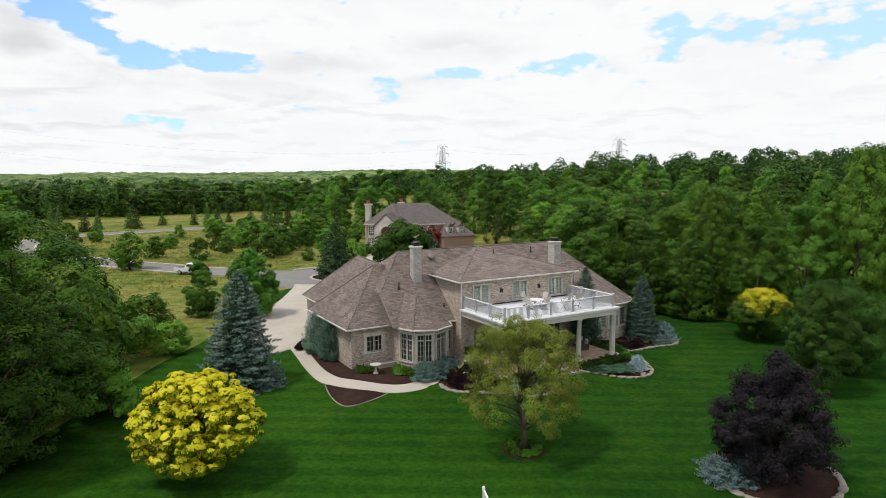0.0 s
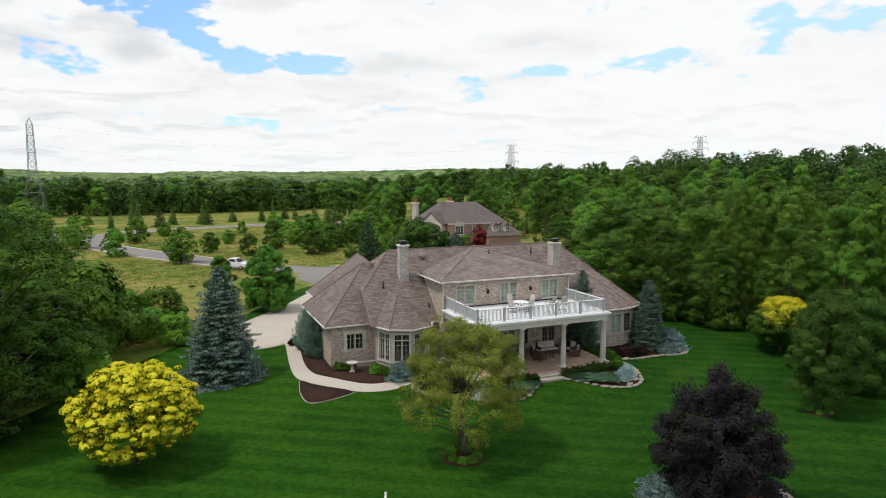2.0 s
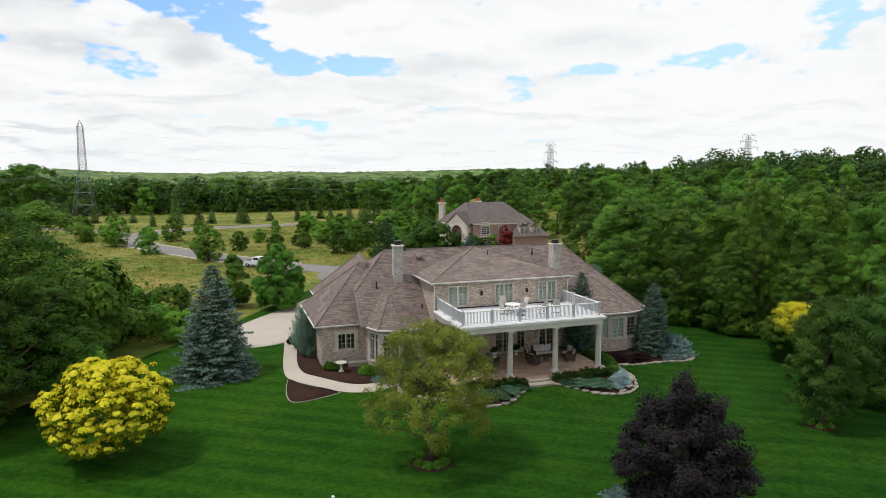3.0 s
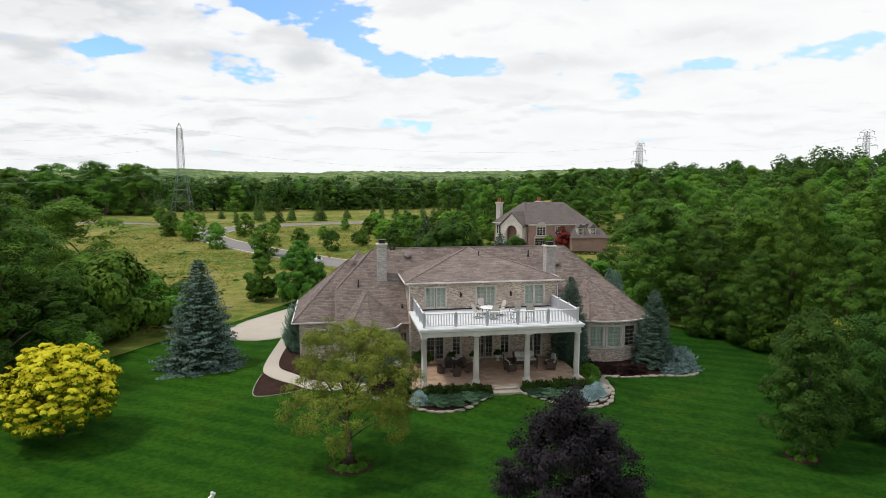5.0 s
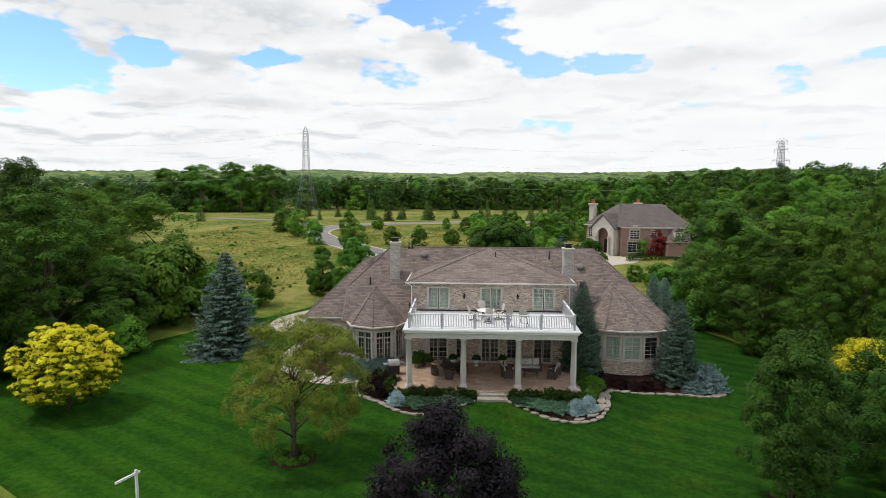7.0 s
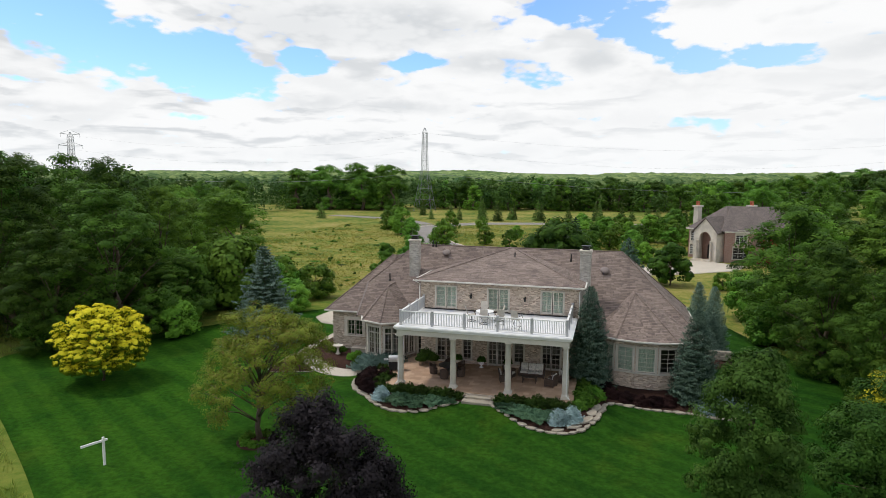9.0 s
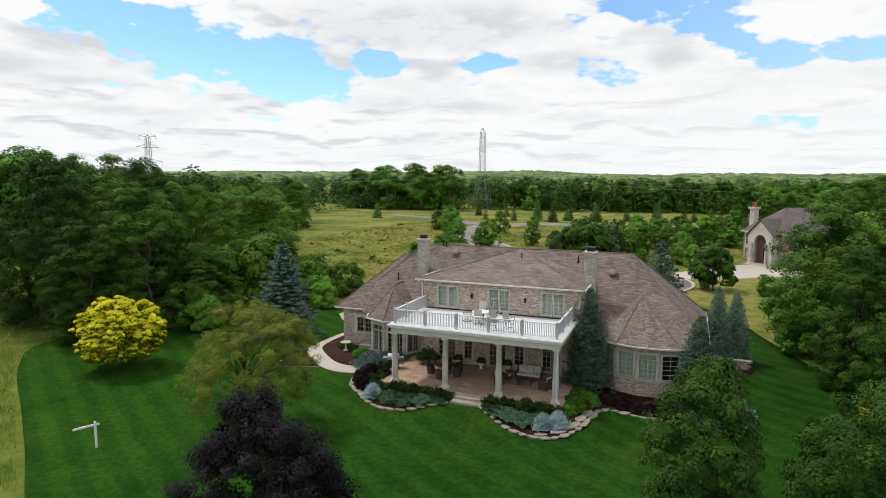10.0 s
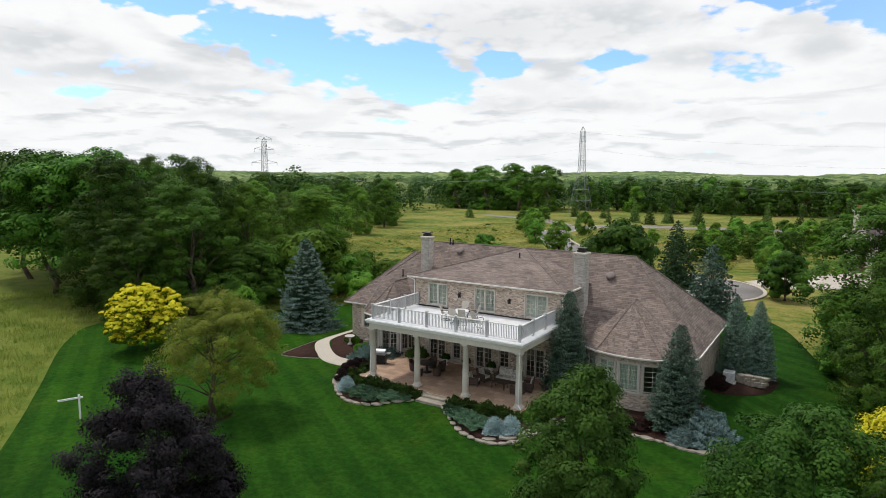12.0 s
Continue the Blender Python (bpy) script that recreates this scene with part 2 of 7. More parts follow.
def shingles(name, ca, cb):
    m, t, p = material(name, 0.95)
    uv = node(t, "ShaderNodeTexCoord").outputs["UV"]
    br = node(t, "ShaderNodeTexBrick", {"Vector": uv, "Color1": (0, 0, 0, 1), "Color2": (1, 1, 1, 1), "Mortar": (0.25, 0.25, 0.25, 1), "Scale": 1.0, "Mortar Size": 0.010,
                                        "Mortar Smooth": 0.4, "Brick Width": 0.62, "Row Height": 0.16})
    br.offset, br.squash, br.squash_frequency = 0.37, 0.55, 3
    rnd = node(t, "ShaderNodeSeparateXYZ", (br.outputs[0],)).outputs[0]
    grain = noise_tex(t, uv, 30.0, 4)
    blot = noise_tex(t, uv, 0.5, 4)
    f = maths(t, "ADD", maths(t, "MULTIPLY", rnd, 0.62), maths(t, "MULTIPLY", smooth(t, blot, 0.3, 0.7), 0.38))
    c = mixc(t, f, ca, cb)
    c = mixc(t, br.outputs[1], c, [0.55 * v for v in ca])
    c = mixc(t, 1.0, c, mixc(t, grain, (0.7, 0.7, 0.7), (1.25, 1.25, 1.25)), "MULTIPLY")
    t.links.new(c, p.inputs["Base Color"])
    bump(t, p, maths(t, "SUBTRACT", maths(t, "ADD", grain, rnd), br.outputs[1]), 0.6, 0.02)
    return m


def ground_mat(name, stops, scales=(0.03, 0.25, 3.0), bumpy=0.6, dist=0.08, green=None):
    """Earth or grass out of three noises and a colour run."""
    m, t, p = material(name, 0.95)
    p.inputs["Specular IOR Level"].default_value = 0.1
    pos = node(t, "ShaderNodeTexCoord").outputs["Object"]
    ns = [noise_tex(t, pos, s, 5, 0.6) for s in scales]
    f = maths(t, "ADD", maths(t, "MULTIPLY", ns[0], 0.4), maths(t, "ADD", maths(t, "MULTIPLY", ns[1], 0.35), maths(t, "MULTIPLY", ns[2], 0.25)))
    ramp = node(t, "ShaderNodeValToRGB", (f,))
    e = ramp.color_ramp.elements
    for i, (at, c) in enumerate(stops):
        el = e[i] if i < 2 else e.new(at)
        el.position, el.color = at, (*c, 1)
    fine = noise_tex(t, pos, 18.0, 4)
    run = ramp.outputs[0]
    if green:                             # greener at low y; shade on the rough grass is put into it
        y = node(t, "ShaderNodeSeparateXYZ", (pos,)).outputs[1]
        green_shade = smooth(t, maths(t, "ADD", y, maths(t, "MULTIPLY", maths(t, "SUBTRACT", ns[0], 0.5), 60.0)), 42.0, 8.0, 0.0, 0.7)
        run = mixc(t, green_shade, run, mixc(t, ns[1], (0.045, 0.095, 0.010), green))
    c = mixc(t, 1.0, run, mixc(t, fine, (0.6, 0.6, 0.6), (1.4, 1.4, 1.4)), "MULTIPLY")
    t.links.new(c, p.inputs["Base Color"])
    bump(t, p, maths(t, "ADD", fine, ns[2]), bumpy, dist)
    return m


def lawn_mat():
    m, t, p = material("mown_grass", 0.9)
    p.inputs["Specular IOR Level"].default_value = 0.03
    pos = node(t, "ShaderNodeTexCoord").outputs["Object"]
    x, y, z = node(t, "ShaderNodeSeparateXYZ", (pos,)).outputs
    big = noise_tex(t, pos, 0.07, 3)
    mid = noise_tex(t, pos, 0.45, 4)
    fine = noise_tex(t, pos, 9.0, 5, 0.7)
    # mower stripes run across the slope of the lawn
    run = maths(t, "ADD", maths(t, "MULTIPLY", x, 0.54), maths(t, "MULTIPLY", y, 0.84))
    run = maths(t, "ADD", run, maths(t, "MULTIPLY", noise_tex(t, pos, 0.25, 3), 0.8))
    wave = maths(t, "SINE", maths(t, "MULTIPLY", run, 2 * math.pi / 1.9))
    stripe = smooth(t, wave, -0.5, 0.5)
    f = maths(t, "ADD", maths(t, "MULTIPLY", stripe, 0.22), maths(t, "ADD", maths(t, "MULTIPLY", smooth(t, big, 0.3, 0.7), 0.34), maths(t, "MULTIPLY", smooth(t, mid, 0.3, 0.7), 0.26)))
    c = mixc(t, f, (0.007, 0.034, 0.004), (0.027, 0.084, 0.008))
    # brighter to the west: shade over the east lawn is put into the colour
    west_lit = smooth(t, maths(t, "ADD", x, maths(t, "MULTIPLY", mid, 14.0)), 18.0, -14.0, 0.0, 0.62)
    c = mixc(t, west_lit, c, mixc(t, f, (0.012, 0.054, 0.004), (0.050, 0.134, 0.009)))
    dry = smooth(t, noise_tex(t, pos, 0.16, 5, 0.65), 0.52, 0.72)
    c = mixc(t, maths(t, "MULTIPLY", dry, 0.3), c, (0.065, 0.105, 0.010))
    tuft = noise_tex(t, pos, 2.4, 4, 0.7)
    c = mixc(t, 1.0, c, mixc(t, smooth(t, tuft, 0.3, 0.7), (0.74, 0.76, 0.74), (1.26, 1.24, 1.2)), "MULTIPLY")
    c = mixc(t, 1.0, c, mixc(t, fine, (0.55, 0.55, 0.55), (1.45, 1.45, 1.4)), "MULTIPLY")
    t.links.new(c, p.inputs["Base Color"])
    bump(t, p, fine, 0.7, 0.05)
    return m


def glass_mat():
    m, t, p = material("window_glass", 0.03)
    p.inputs["Base Color"].default_value = (0.80, 0.86, 0.84, 1)
    p.inputs["Transmission Weight"].default_value = 1.0
    p.inputs["Specular IOR Level"].default_value = 0.5
    p.inputs["IOR"].default_value = 1.45
    return m


M = dict(
    stone=stone_wall("ledge_stone", (0.76, 0.64, 0.52), (0.29, 0.225, 0.18), (0.60, 0.52, 0.44), 0.25, 0.088),
    chimney=stone_wall("grey_ledge_stone", (0.72, 0.68, 0.63), (0.36, 0.33, 0.30), (0.58, 0.54, 0.49), 0.25, 0.088),
    brick=stone_wall("pink_brick", (0.47, 0.29, 0.24), (0.35, 0.20, 0.16), (0.48, 0.40, 0.35), 0.22, 0.08),
    lime=plain("limestone", (0.56, 0.51, 0.44), 0.85, 0.15, 2.0, bumpy=0.2),
    roof=shingles("asphalt_shingle", (0.128, 0.098, 0.085), (0.315, 0.247, 0.211)),
    roof_dark=shingles("dark_shingle", (0.12, 0.10, 0.092), (0.20, 0.165, 0.15)),
    white=plain("white_paint", (0.80, 0.79, 0.76), 0.45, 0.05, 3.0),
    cream=plain("cream_paint", (0.62, 0.58, 0.50), 0.55, 0.08, 3.0),
    gutter=plain("cream_gutter", (0.66, 0.63, 0.57), 0.5, 0.06, 3.0),
    trim=plain("taupe_trim", (0.52, 0.49, 0.43), 0.55, 0.08, 3.0),
    deck=plain("deck_boards", (0.74, 0.74, 0.74), 0.6, 0.06, 4.0),
    vent=plain("brown_vent_metal", (0.20, 0.165, 0.15), 0.6, 0.1, 5.0),
    grey=plain("grey_rail", (0.46, 0.46, 0.46), 0.45, 0.08, 5.0),
    black=plain("black_metal", (0.025, 0.024, 0.023), 0.45, 0.2, 8.0),
    steel=plain("brushed_steel", (0.55, 0.55, 0.55), 0.35, 0.1, 8.0, metal=0.8),
    glass=glass_mat(),
    curtain=plain("curtain_cloth", (0.58, 0.64, 0.54), 0.9, 0.1, 8.0),
    room=plain("room_plaster", (0.30, 0.27, 0.23), 0.9, 0.1, 2.0),
    paving=stone_wall("patio_stone", (0.53, 0.375, 0.265), (0.35, 0.23, 0.155), (0.30, 0.19, 0.12), 0.75, 0.5),
    concrete=ground_mat("concrete", [(0.3, (0.42, 0.37, 0.30)), (0.7, (0.56, 0.50, 0.42))], (0.1, 0.6, 6.0), 0.2, 0.01),
    asphalt=ground_mat("old_asphalt", [(0.3, (0.20, 0.185, 0.17)), (0.7, (0.28, 0.26, 0.24))], (0.05, 0.5, 6.0), 0.2, 0.01),
    mulch=ground_mat("bark_mulch", [(0.3, (0.030, 0.016, 0.012)), (0.7, (0.085, 0.045, 0.034))], (0.3, 2.0, 9.0), 1.0, 0.08),
    rock=plain("field_stone", (0.31, 0.275, 0.22), 0.9, 0.3, 3.0, bumpy=0.6),
    meadow=ground_mat("rough_grass", [(0.38, (0.030, 0.080, 0.010)), (0.62, (0.31, 0.25, 0.09)), (0.45, (0.085, 0.140, 0.018)), (0.52, (0.21, 0.205, 0.045))], (0.06, 0.55, 3.4), green=(0.17, 0.21, 0.03)),
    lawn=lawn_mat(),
    bark=plain("bark", (0.10, 0.075, 0.055), 0.95, 0.35, 5.0, bumpy=0.8),
    needle_mat=leafy("juniper_cover", (0.030, 0.075, 0.040), (0.095, 0.170, 0.090), 0.1),
    leaf_strap=leafy("strap_leaves", (0.05, 0.12, 0.012), (0.13, 0.26, 0.03), 0.3),
    tan_mesh=plain("tan_sling", (0.50, 0.46, 0.40), 0.8, 0.1, 20.0),
    wicker=plain("dark_wicker", (0.075, 0.052, 0.040), 0.7, 0.3, 30.0, bumpy=0.6),
    cushion=stone_wall("floral_cushion", (0.70, 0.68, 0.63), (0.42, 0.41, 0.38), (0.7, 0.68, 0.63), 0.16, 0.16),
    car_white=plain("white_car_paint", (0.80, 0.80, 0.80), 0.25, 0.03, 1.0),
    tyre=plain("tyre_rubber", (0.02, 0.02, 0.02), 0.8, 0.2, 8.0),
    red_clay=plain("red_clay", (0.42, 0.12, 0.07), 0.85, 0.15, 4.0),
    hedge=leafy("clipped_hedge_leaves", (0.025, 0.070, 0.012), (0.080, 0.150, 0.028)),
    leaf=leafy("maple_leaves", (0.019, 0.062, 0.008), (0.134, 0.265, 0.030)),
    leaf_deep=leafy("deep_green_leaves", (0.014, 0.050, 0.008), (0.100, 0.212, 0.024)),
    leaf_light=leafy("pale_green_leaves", (0.042, 0.112, 0.011), (0.178, 0.315, 0.034)),
    # walnut green darkened: the west belt's shaded side is put into the colour
    leaf_walnut_shade=leafy("shaded_walnut_leaves", (0.012, 0.038, 0.006), (0.088, 0.165, 0.018), 0.15),
    leaf_fresh=leafy("fresh_oak_leaves", (0.014, 0.044, 0.007), (0.066, 0.140, 0.019)),
    leaf_oak=leafy("dark_oak_leaves", (0.014, 0.036, 0.006), (0.064, 0.112, 0.018), 0.25),
    leaf_olive=leafy("thin_olive_leaves", (0.082, 0.125, 0.014), (0.24, 0.28, 0.036), spot=(0.17, 0.115, 0.035)),
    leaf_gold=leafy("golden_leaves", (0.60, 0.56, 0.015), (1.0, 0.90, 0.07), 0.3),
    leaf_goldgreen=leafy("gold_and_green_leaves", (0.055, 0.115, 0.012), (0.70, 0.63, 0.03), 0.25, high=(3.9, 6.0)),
    leaf_purple=leafy("purple_leaves", (0.014, 0.012, 0.013), (0.056, 0.046, 0.052), 0.15),
    leaf_red=leafy("red_leaves", (0.10, 0.012, 0.014), (0.22, 0.025, 0.03), 0.25),
    leaf_plum=leafy("dark_plum_leaves", (0.012, 0.007, 0.007), (0.036, 0.015, 0.015), 0.15),
    needle_blue=leafy("blue_needles", (0.026, 0.058, 0.034), (0.115, 0.185, 0.120), 0.1),
    needle_tip=leafy("fresh_blue_needle_tips", (0.15, 0.23, 0.195), (0.31, 0.42, 0.36), 0.1),
    needle_ice=leafy("icy_blue_needle_tips", (0.20, 0.29, 0.29), (0.38, 0.50, 0.50), 0.1),
    needle_silver=leafy("silvery_needle_tips", (0.10, 0.165, 0.12), (0.23, 0.33, 0.25), 0.1),
    leaf_gold_dull=leafy("dull_yellow_green_leaves", (0.055, 0.11, 0.006), (0.24, 0.31, 0.012), 0.3),
    needle_pale=leafy("pale_blue_needles", (0.10, 0.16, 0.150), (0.28, 0.39, 0.380), 0.1),
    needle_soft=leafy("soft_juniper", (0.070, 0.135, 0.088), (0.21, 0.31, 0.215), 0.1),
    needle_mid=leafy("blue_grey_juniper", (0.045, 0.085, 0.070), (0.165, 0.25, 0.215), 0.1),
    needle_green=leafy("grey_green_needles", (0.036, 0.075, 0.050), (0.130, 0.200, 0.145), 0.1),
    needle_young=leafy("young_pine_needles", (0.050, 0.105, 0.022), (0.17, 0.26, 0.060), 0.2),
    needle_dark=leafy("dark_needles", (0.020, 0.046, 0.020), (0.060, 0.105, 0.040), 0.1),
    far=leafy("far_wood_leaves", (0.010, 0.040, 0.009), (0.092, 0.172, 0.034), 0.18, blob=0.11),
    wire=plain("wire_metal", (0.10, 0.11, 0.11), 0.5, 0.1, 1.0, metal=0.5),
    galv=plain("galvanised_steel", (0.20, 0.22, 0.22), 0.5, 0.15, 1.0, metal=0.4),
)

# ---------------------------------------------------------------- mesh helpers
WORLD = {}                              # where each parent stands


class Shape:
    """Gathers vertices and faces for one mesh; m places what is added next."""

    def __init__(self):
        self.v, self.f, self.m = [], [], Matrix()

    def add(self, verts, faces):
        k = len(self.v)
        self.v += [tuple(self.m @ Vector(p)) for p in verts]
        self.f += [tuple(k + i for i in face) for face in faces]
        return self

    def box(self, x0, x1, y0, y1, z0, z1, cut=0.0):
        if cut:                          # worn upper edges
            c = cut
            v = [(x0, y0, z0), (x1, y0, z0), (x1, y1, z0), (x0, y1, z0), (x0, y0, z1 - c), (x1, y0, z1 - c), (x1, y1, z1 - c), (x0, y1, z1 - c),
                 (x0 + c, y0 + c, z1), (x1 - c, y0 + c, z1), (x1 - c, y1 - c, z1), (x0 + c, y1 - c, z1)]
            f = [(3, 2, 1, 0), (0, 1, 5, 4), (1, 2, 6, 5), (2, 3, 7, 6), (3, 0, 4, 7), (4, 5, 9, 8), (5, 6, 10, 9), (6, 7, 11, 10), (7, 4, 8, 11), (8, 9, 10, 11)]
            return self.add(v, f)
        v = [(x0, y0, z0), (x1, y0, z0), (x1, y1, z0), (x0, y1, z0), (x0, y0, z1), (x1, y0, z1), (x1, y1, z1), (x0, y1, z1)]
        return self.add(v, [(3, 2, 1, 0), (4, 5, 6, 7), (0, 1, 5, 4), (1, 2, 6, 5), (2, 3, 7, 6), (3, 0, 4, 7)])

    def prism(self, poly, z0, z1):
        n = len(poly)
        v = [(x, y, z0) for x, y in poly] + [(x, y, z1) for x, y in poly]
        return self.add(v, [tuple(reversed(range(n))), tuple(range(n, 2 * n))] + [(i, (i + 1) % n, n + (i + 1) % n, n + i) for i in range(n)])

    def lathe(self, profile, x=0, y=0, n=14):
        v, f = [], []
        for r, z in profile:
            v += [(x + r * math.cos(2 * math.pi * i / n), y + r * math.sin(2 * math.pi * i / n), z) for i in range(n)]
        for k in range(len(profile) - 1):
            f += [(k * n + i, k * n + (i + 1) % n, (k + 1) * n + (i + 1) % n, (k + 1) * n + i) for i in range(n)]
        f += [tuple(reversed(range(n))), tuple(range((len(profile) - 1) * n, len(profile) * n))]
        return self.add(v, f)

    def tube(self, path, radii, n=6):
        v, f = [], []
        path = [Vector(p) for p in path]
        for k, p in enumerate(path):
            d = (path[min(k + 1, len(path) - 1)] - path[max(k - 1, 0)]).normalized()
            a = d.orthogonal().normalized()
            if abs(d.z) < 0.95:
                a = d.cross(Vector((0, 0, 1))).normalized()
            b = d.cross(a)
            r = radii[k] if isinstance(radii, (list, tuple)) else radii
            v += [tuple(p + r * (math.cos(2 * math.pi * i / n) * a + math.sin(2 * math.pi * i / n) * b)) for i in range(n)]
        for k in range(len(path) - 1):
            f += [(k * n + i, (k + 1) * n + i, (k + 1) * n + (i + 1) % n, k * n + (i + 1) % n) for i in range(n)]
        f += [tuple(range(n)), tuple(reversed(range((len(path) - 1) * n, len(path) * n)))]
        return self.add(v, f)

    def mesh(self, name, mat, soft=False):
        me = bpy.data.meshes.new(name)
        me.from_pydata(self.v, [], self.f)
        bm = bmesh.new()
        bm.from_mesh(me)
        bmesh.ops.recalc_face_normals(bm, faces=bm.faces)
        uv = bm.loops.layers.uv.new("UVMap")
        for face in bm.faces:            # metres along and up each face
            n = face.normal
            a = Vector((-n.y, n.x, 0)).normalized() if abs(n.z) < 0.98 else Vector((1, 0, 0))
            b = n.cross(a)
            for lp in face.loops:
                lp[uv].uv = (lp.vert.co.dot(a), lp.vert.co.dot(b))
            face.smooth = soft
        bm.to_mesh(me)
        bm.free()
        me.materials.append(mat)
        return me


def put(name, me, parent=None, label="", m=None):
    """A mesh as an object in world places, under its parent if it has one."""
    ob = new(name, me)
    ob.matrix_basis = m or Matrix()
    WORLD[ob] = ob.matrix_basis.copy()
    if parent:
        ob.parent = parent
        ob.matrix_parent_inverse = WORLD[parent].inverted()
    if label:
        tagged(ob, label)
    return ob


def part(name, shape, mat, parent=None, label="", soft=False):
    return put(name, shape.mesh(name, mat, soft), parent, label)


def thing(name, x, y, z, label, category, group="", kind=""):
    ob = new(name)
    ob.location = (x, y, z)
    WORLD[ob] = Matrix.Translation((x, y, z))
    ob.empty_display_size = 0.3
    return tagged(ob, label, category, group, kind)


def curve_through(points, n=8, closed=False):
    """Smooth plan line through points."""
    p = [Vector(q) for q in points]
    out, m = [], len(p)
    for i in range(m if closed else m - 1):
        if closed:
            a, b, c, d = p[i - 1], p[i], p[(i + 1) % m], p[(i + 2) % m]
        else:
            a, b, c, d = p[max(i - 1, 0)], p[i], p[i + 1], p[min(i + 2, m - 1)]
        for k in range(n):
            t = k / n
            out.append(0.5 * ((2 * b) + (c - a) * t + (2 * a - 5 * b + 4 * c - d) * t * t + (3 * b - a - 3 * c + d) * t ** 3))
    return out if closed else out + [p[-1]]


# ---------------------------------------------------------------- ground
def hill(x, y):
    """Flat round the house, rising to a wooded ridge far behind it."""
    d = math.hypot((x - 370) / 320, (y - 170) / 250)
    h = 23.5 * max(0.0, 1 - d) ** 0.75 if d < 1 else 0.0
    far = math.hypot(x, y)
    if far > 900:
        h += min(1, (far - 900) / 1500) * (13 + 18 * noise.noise((x / 900, y / 900, 2)))
    return h


def rise(x, y):
    """The lawn swells gently up to the house."""
    def off(x0, x1, y0, y1):
        return math.hypot(max(x0 - x, 0, x - x1), max(y0 - y, 0, y - y1))
    d = min(off(0.0, 13.0, -0.6, 19.0), off(-8.6, 21.6, 7.3, 18.5), off(-6.9, 2.0, 17.0, 24.6))
    f = min(1.0, max(0.0, (4.9 - d) / 4.4))
    return 0.60 * f * f * (3 - 2 * f)


def make_ground():
    s = Shape()
    rings = [0.0] + [12 * 1.16 ** k for k in range(41)]
    n = 96
    for r in rings[1:]:
        for i in range(n):
            a = 2 * math.pi * i / n
            x, y = r * math.cos(a), 20 + r * math.sin(a)
            s.v.append((x, y, hill(x, y)))
    s.v.append((0, 20, 0))
    c = len(s.v) - 1
    s.f += [(c, i, (i + 1) % n) for i in range(n)]
    for k in range(len(rings) - 2):
        s.f += [(k * n + i, (k + 1) * n + i, (k + 1) * n + (i + 1) % n, k * n + (i + 1) % n) for i in range(n)]
    g = part("ground", s, M["meadow"], None, "", True)
    tagged(g, "rough yellow-green meadow grass over level land", "ground", kind="structure")


def sheet(name, poly, z, mat, label, category, thick=0.12, grain=1.6):
    """A piece of ground cover that follows the swell of the land."""
    bm = bmesh.new()
    bm.faces.new([bm.verts.new((p[0], p[1], 0)) for p in poly])
    bmesh.ops.triangulate(bm, faces=bm.faces)
    for _ in range(7):
        near = [e for e in bm.edges if e.calc_length() > grain and min(v.co.x for v in e.verts) < 36 and max(v.co.x for v in e.verts) > -24 and max(v.co.y for v in e.verts) > -14]
        if not near or len(bm.faces) > 12000:
            break
        bmesh.ops.subdivide_edges(bm, edges=near, cuts=1)
        bmesh.ops.triangulate(bm, faces=bm.faces)
    rim = [e for e in bm.edges if e.is_boundary]
    made = bmesh.ops.extrude_edge_only(bm, edges=rim)["geom"]
    low = {v for v in made if isinstance(v, bmesh.types.BMVert)}
    s = Shape()
    bm.verts.index_update()
    s.v = [(v.co.x, v.co.y, rise(v.co.x, v.co.y) + z - (thick if v in low else 0)) for v in bm.verts]
    s.f = [tuple(v.index for v in f.verts) for f in bm.faces]
    bm.free()
    ob = part(name, s, mat, None, "", True)
    return tagged(ob, label, category, kind="structure")


def ribbon(line, w):
    """The plan outline of a strip w wide along a line."""
    left, right = [], []
    for i, p in enumerate(line):
        d = (line[min(i + 1, len(line) - 1)] - line[max(i - 1, 0)]).normalized()
        side = Vector((-d.y, d.x)) * w / 2
        left.append(p + side)
        right.append(p - side)
    return left, right


def strip(name, left, right, z0, z1, mat, label="", category="", parent=None):
    s = Shape()
    n = len(left)
    for a, b in zip(left, right):
        ga, gb = rise(a.x, a.y), rise(b.x, b.y)
        s.v += [(a.x, a.y, z1 + ga), (b.x, b.y, z1 + gb), (a.x, a.y, z0 + ga), (b.x, b.y, z0 + gb)]
    for i in range(n - 1):
        k, j = 4 * i, 4 * i + 4
        s.f += [(k, k + 1, j + 1, j), (k + 2, j + 2, j + 3, k + 3), (k, j, j + 2, k + 2), (k + 1, k + 3, j + 3, j + 1)]
    s.f += [(0, 2, 3, 1), (4 * n - 4, 4 * n - 3, 4 * n - 1, 4 * n - 2)]
    ob = part(name, s, mat, parent)
    if label:
        tagged(ob, label, category, kind="structure")
    return ob


make_ground()
lawn_edge = [(17, -40), (-10.4, -20), (-20, -13.4), (-31, -6.0), (-36, 0), (-31, 7), (-26.5, 13.5), (-22.5, 20), (-17, 27), (-12, 36), (-6, 46), (0, 52), (8, 50), (16, 47),
             (24, 40), (28, 28), (30.5, 20), (33.5, 13), (37, 5.5), (46, -3.5), (60, -16), (75, -40), (60, -75), (20, -80), (12, -60)]
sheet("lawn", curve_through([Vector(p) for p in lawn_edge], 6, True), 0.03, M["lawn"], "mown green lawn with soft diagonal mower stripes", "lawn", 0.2)

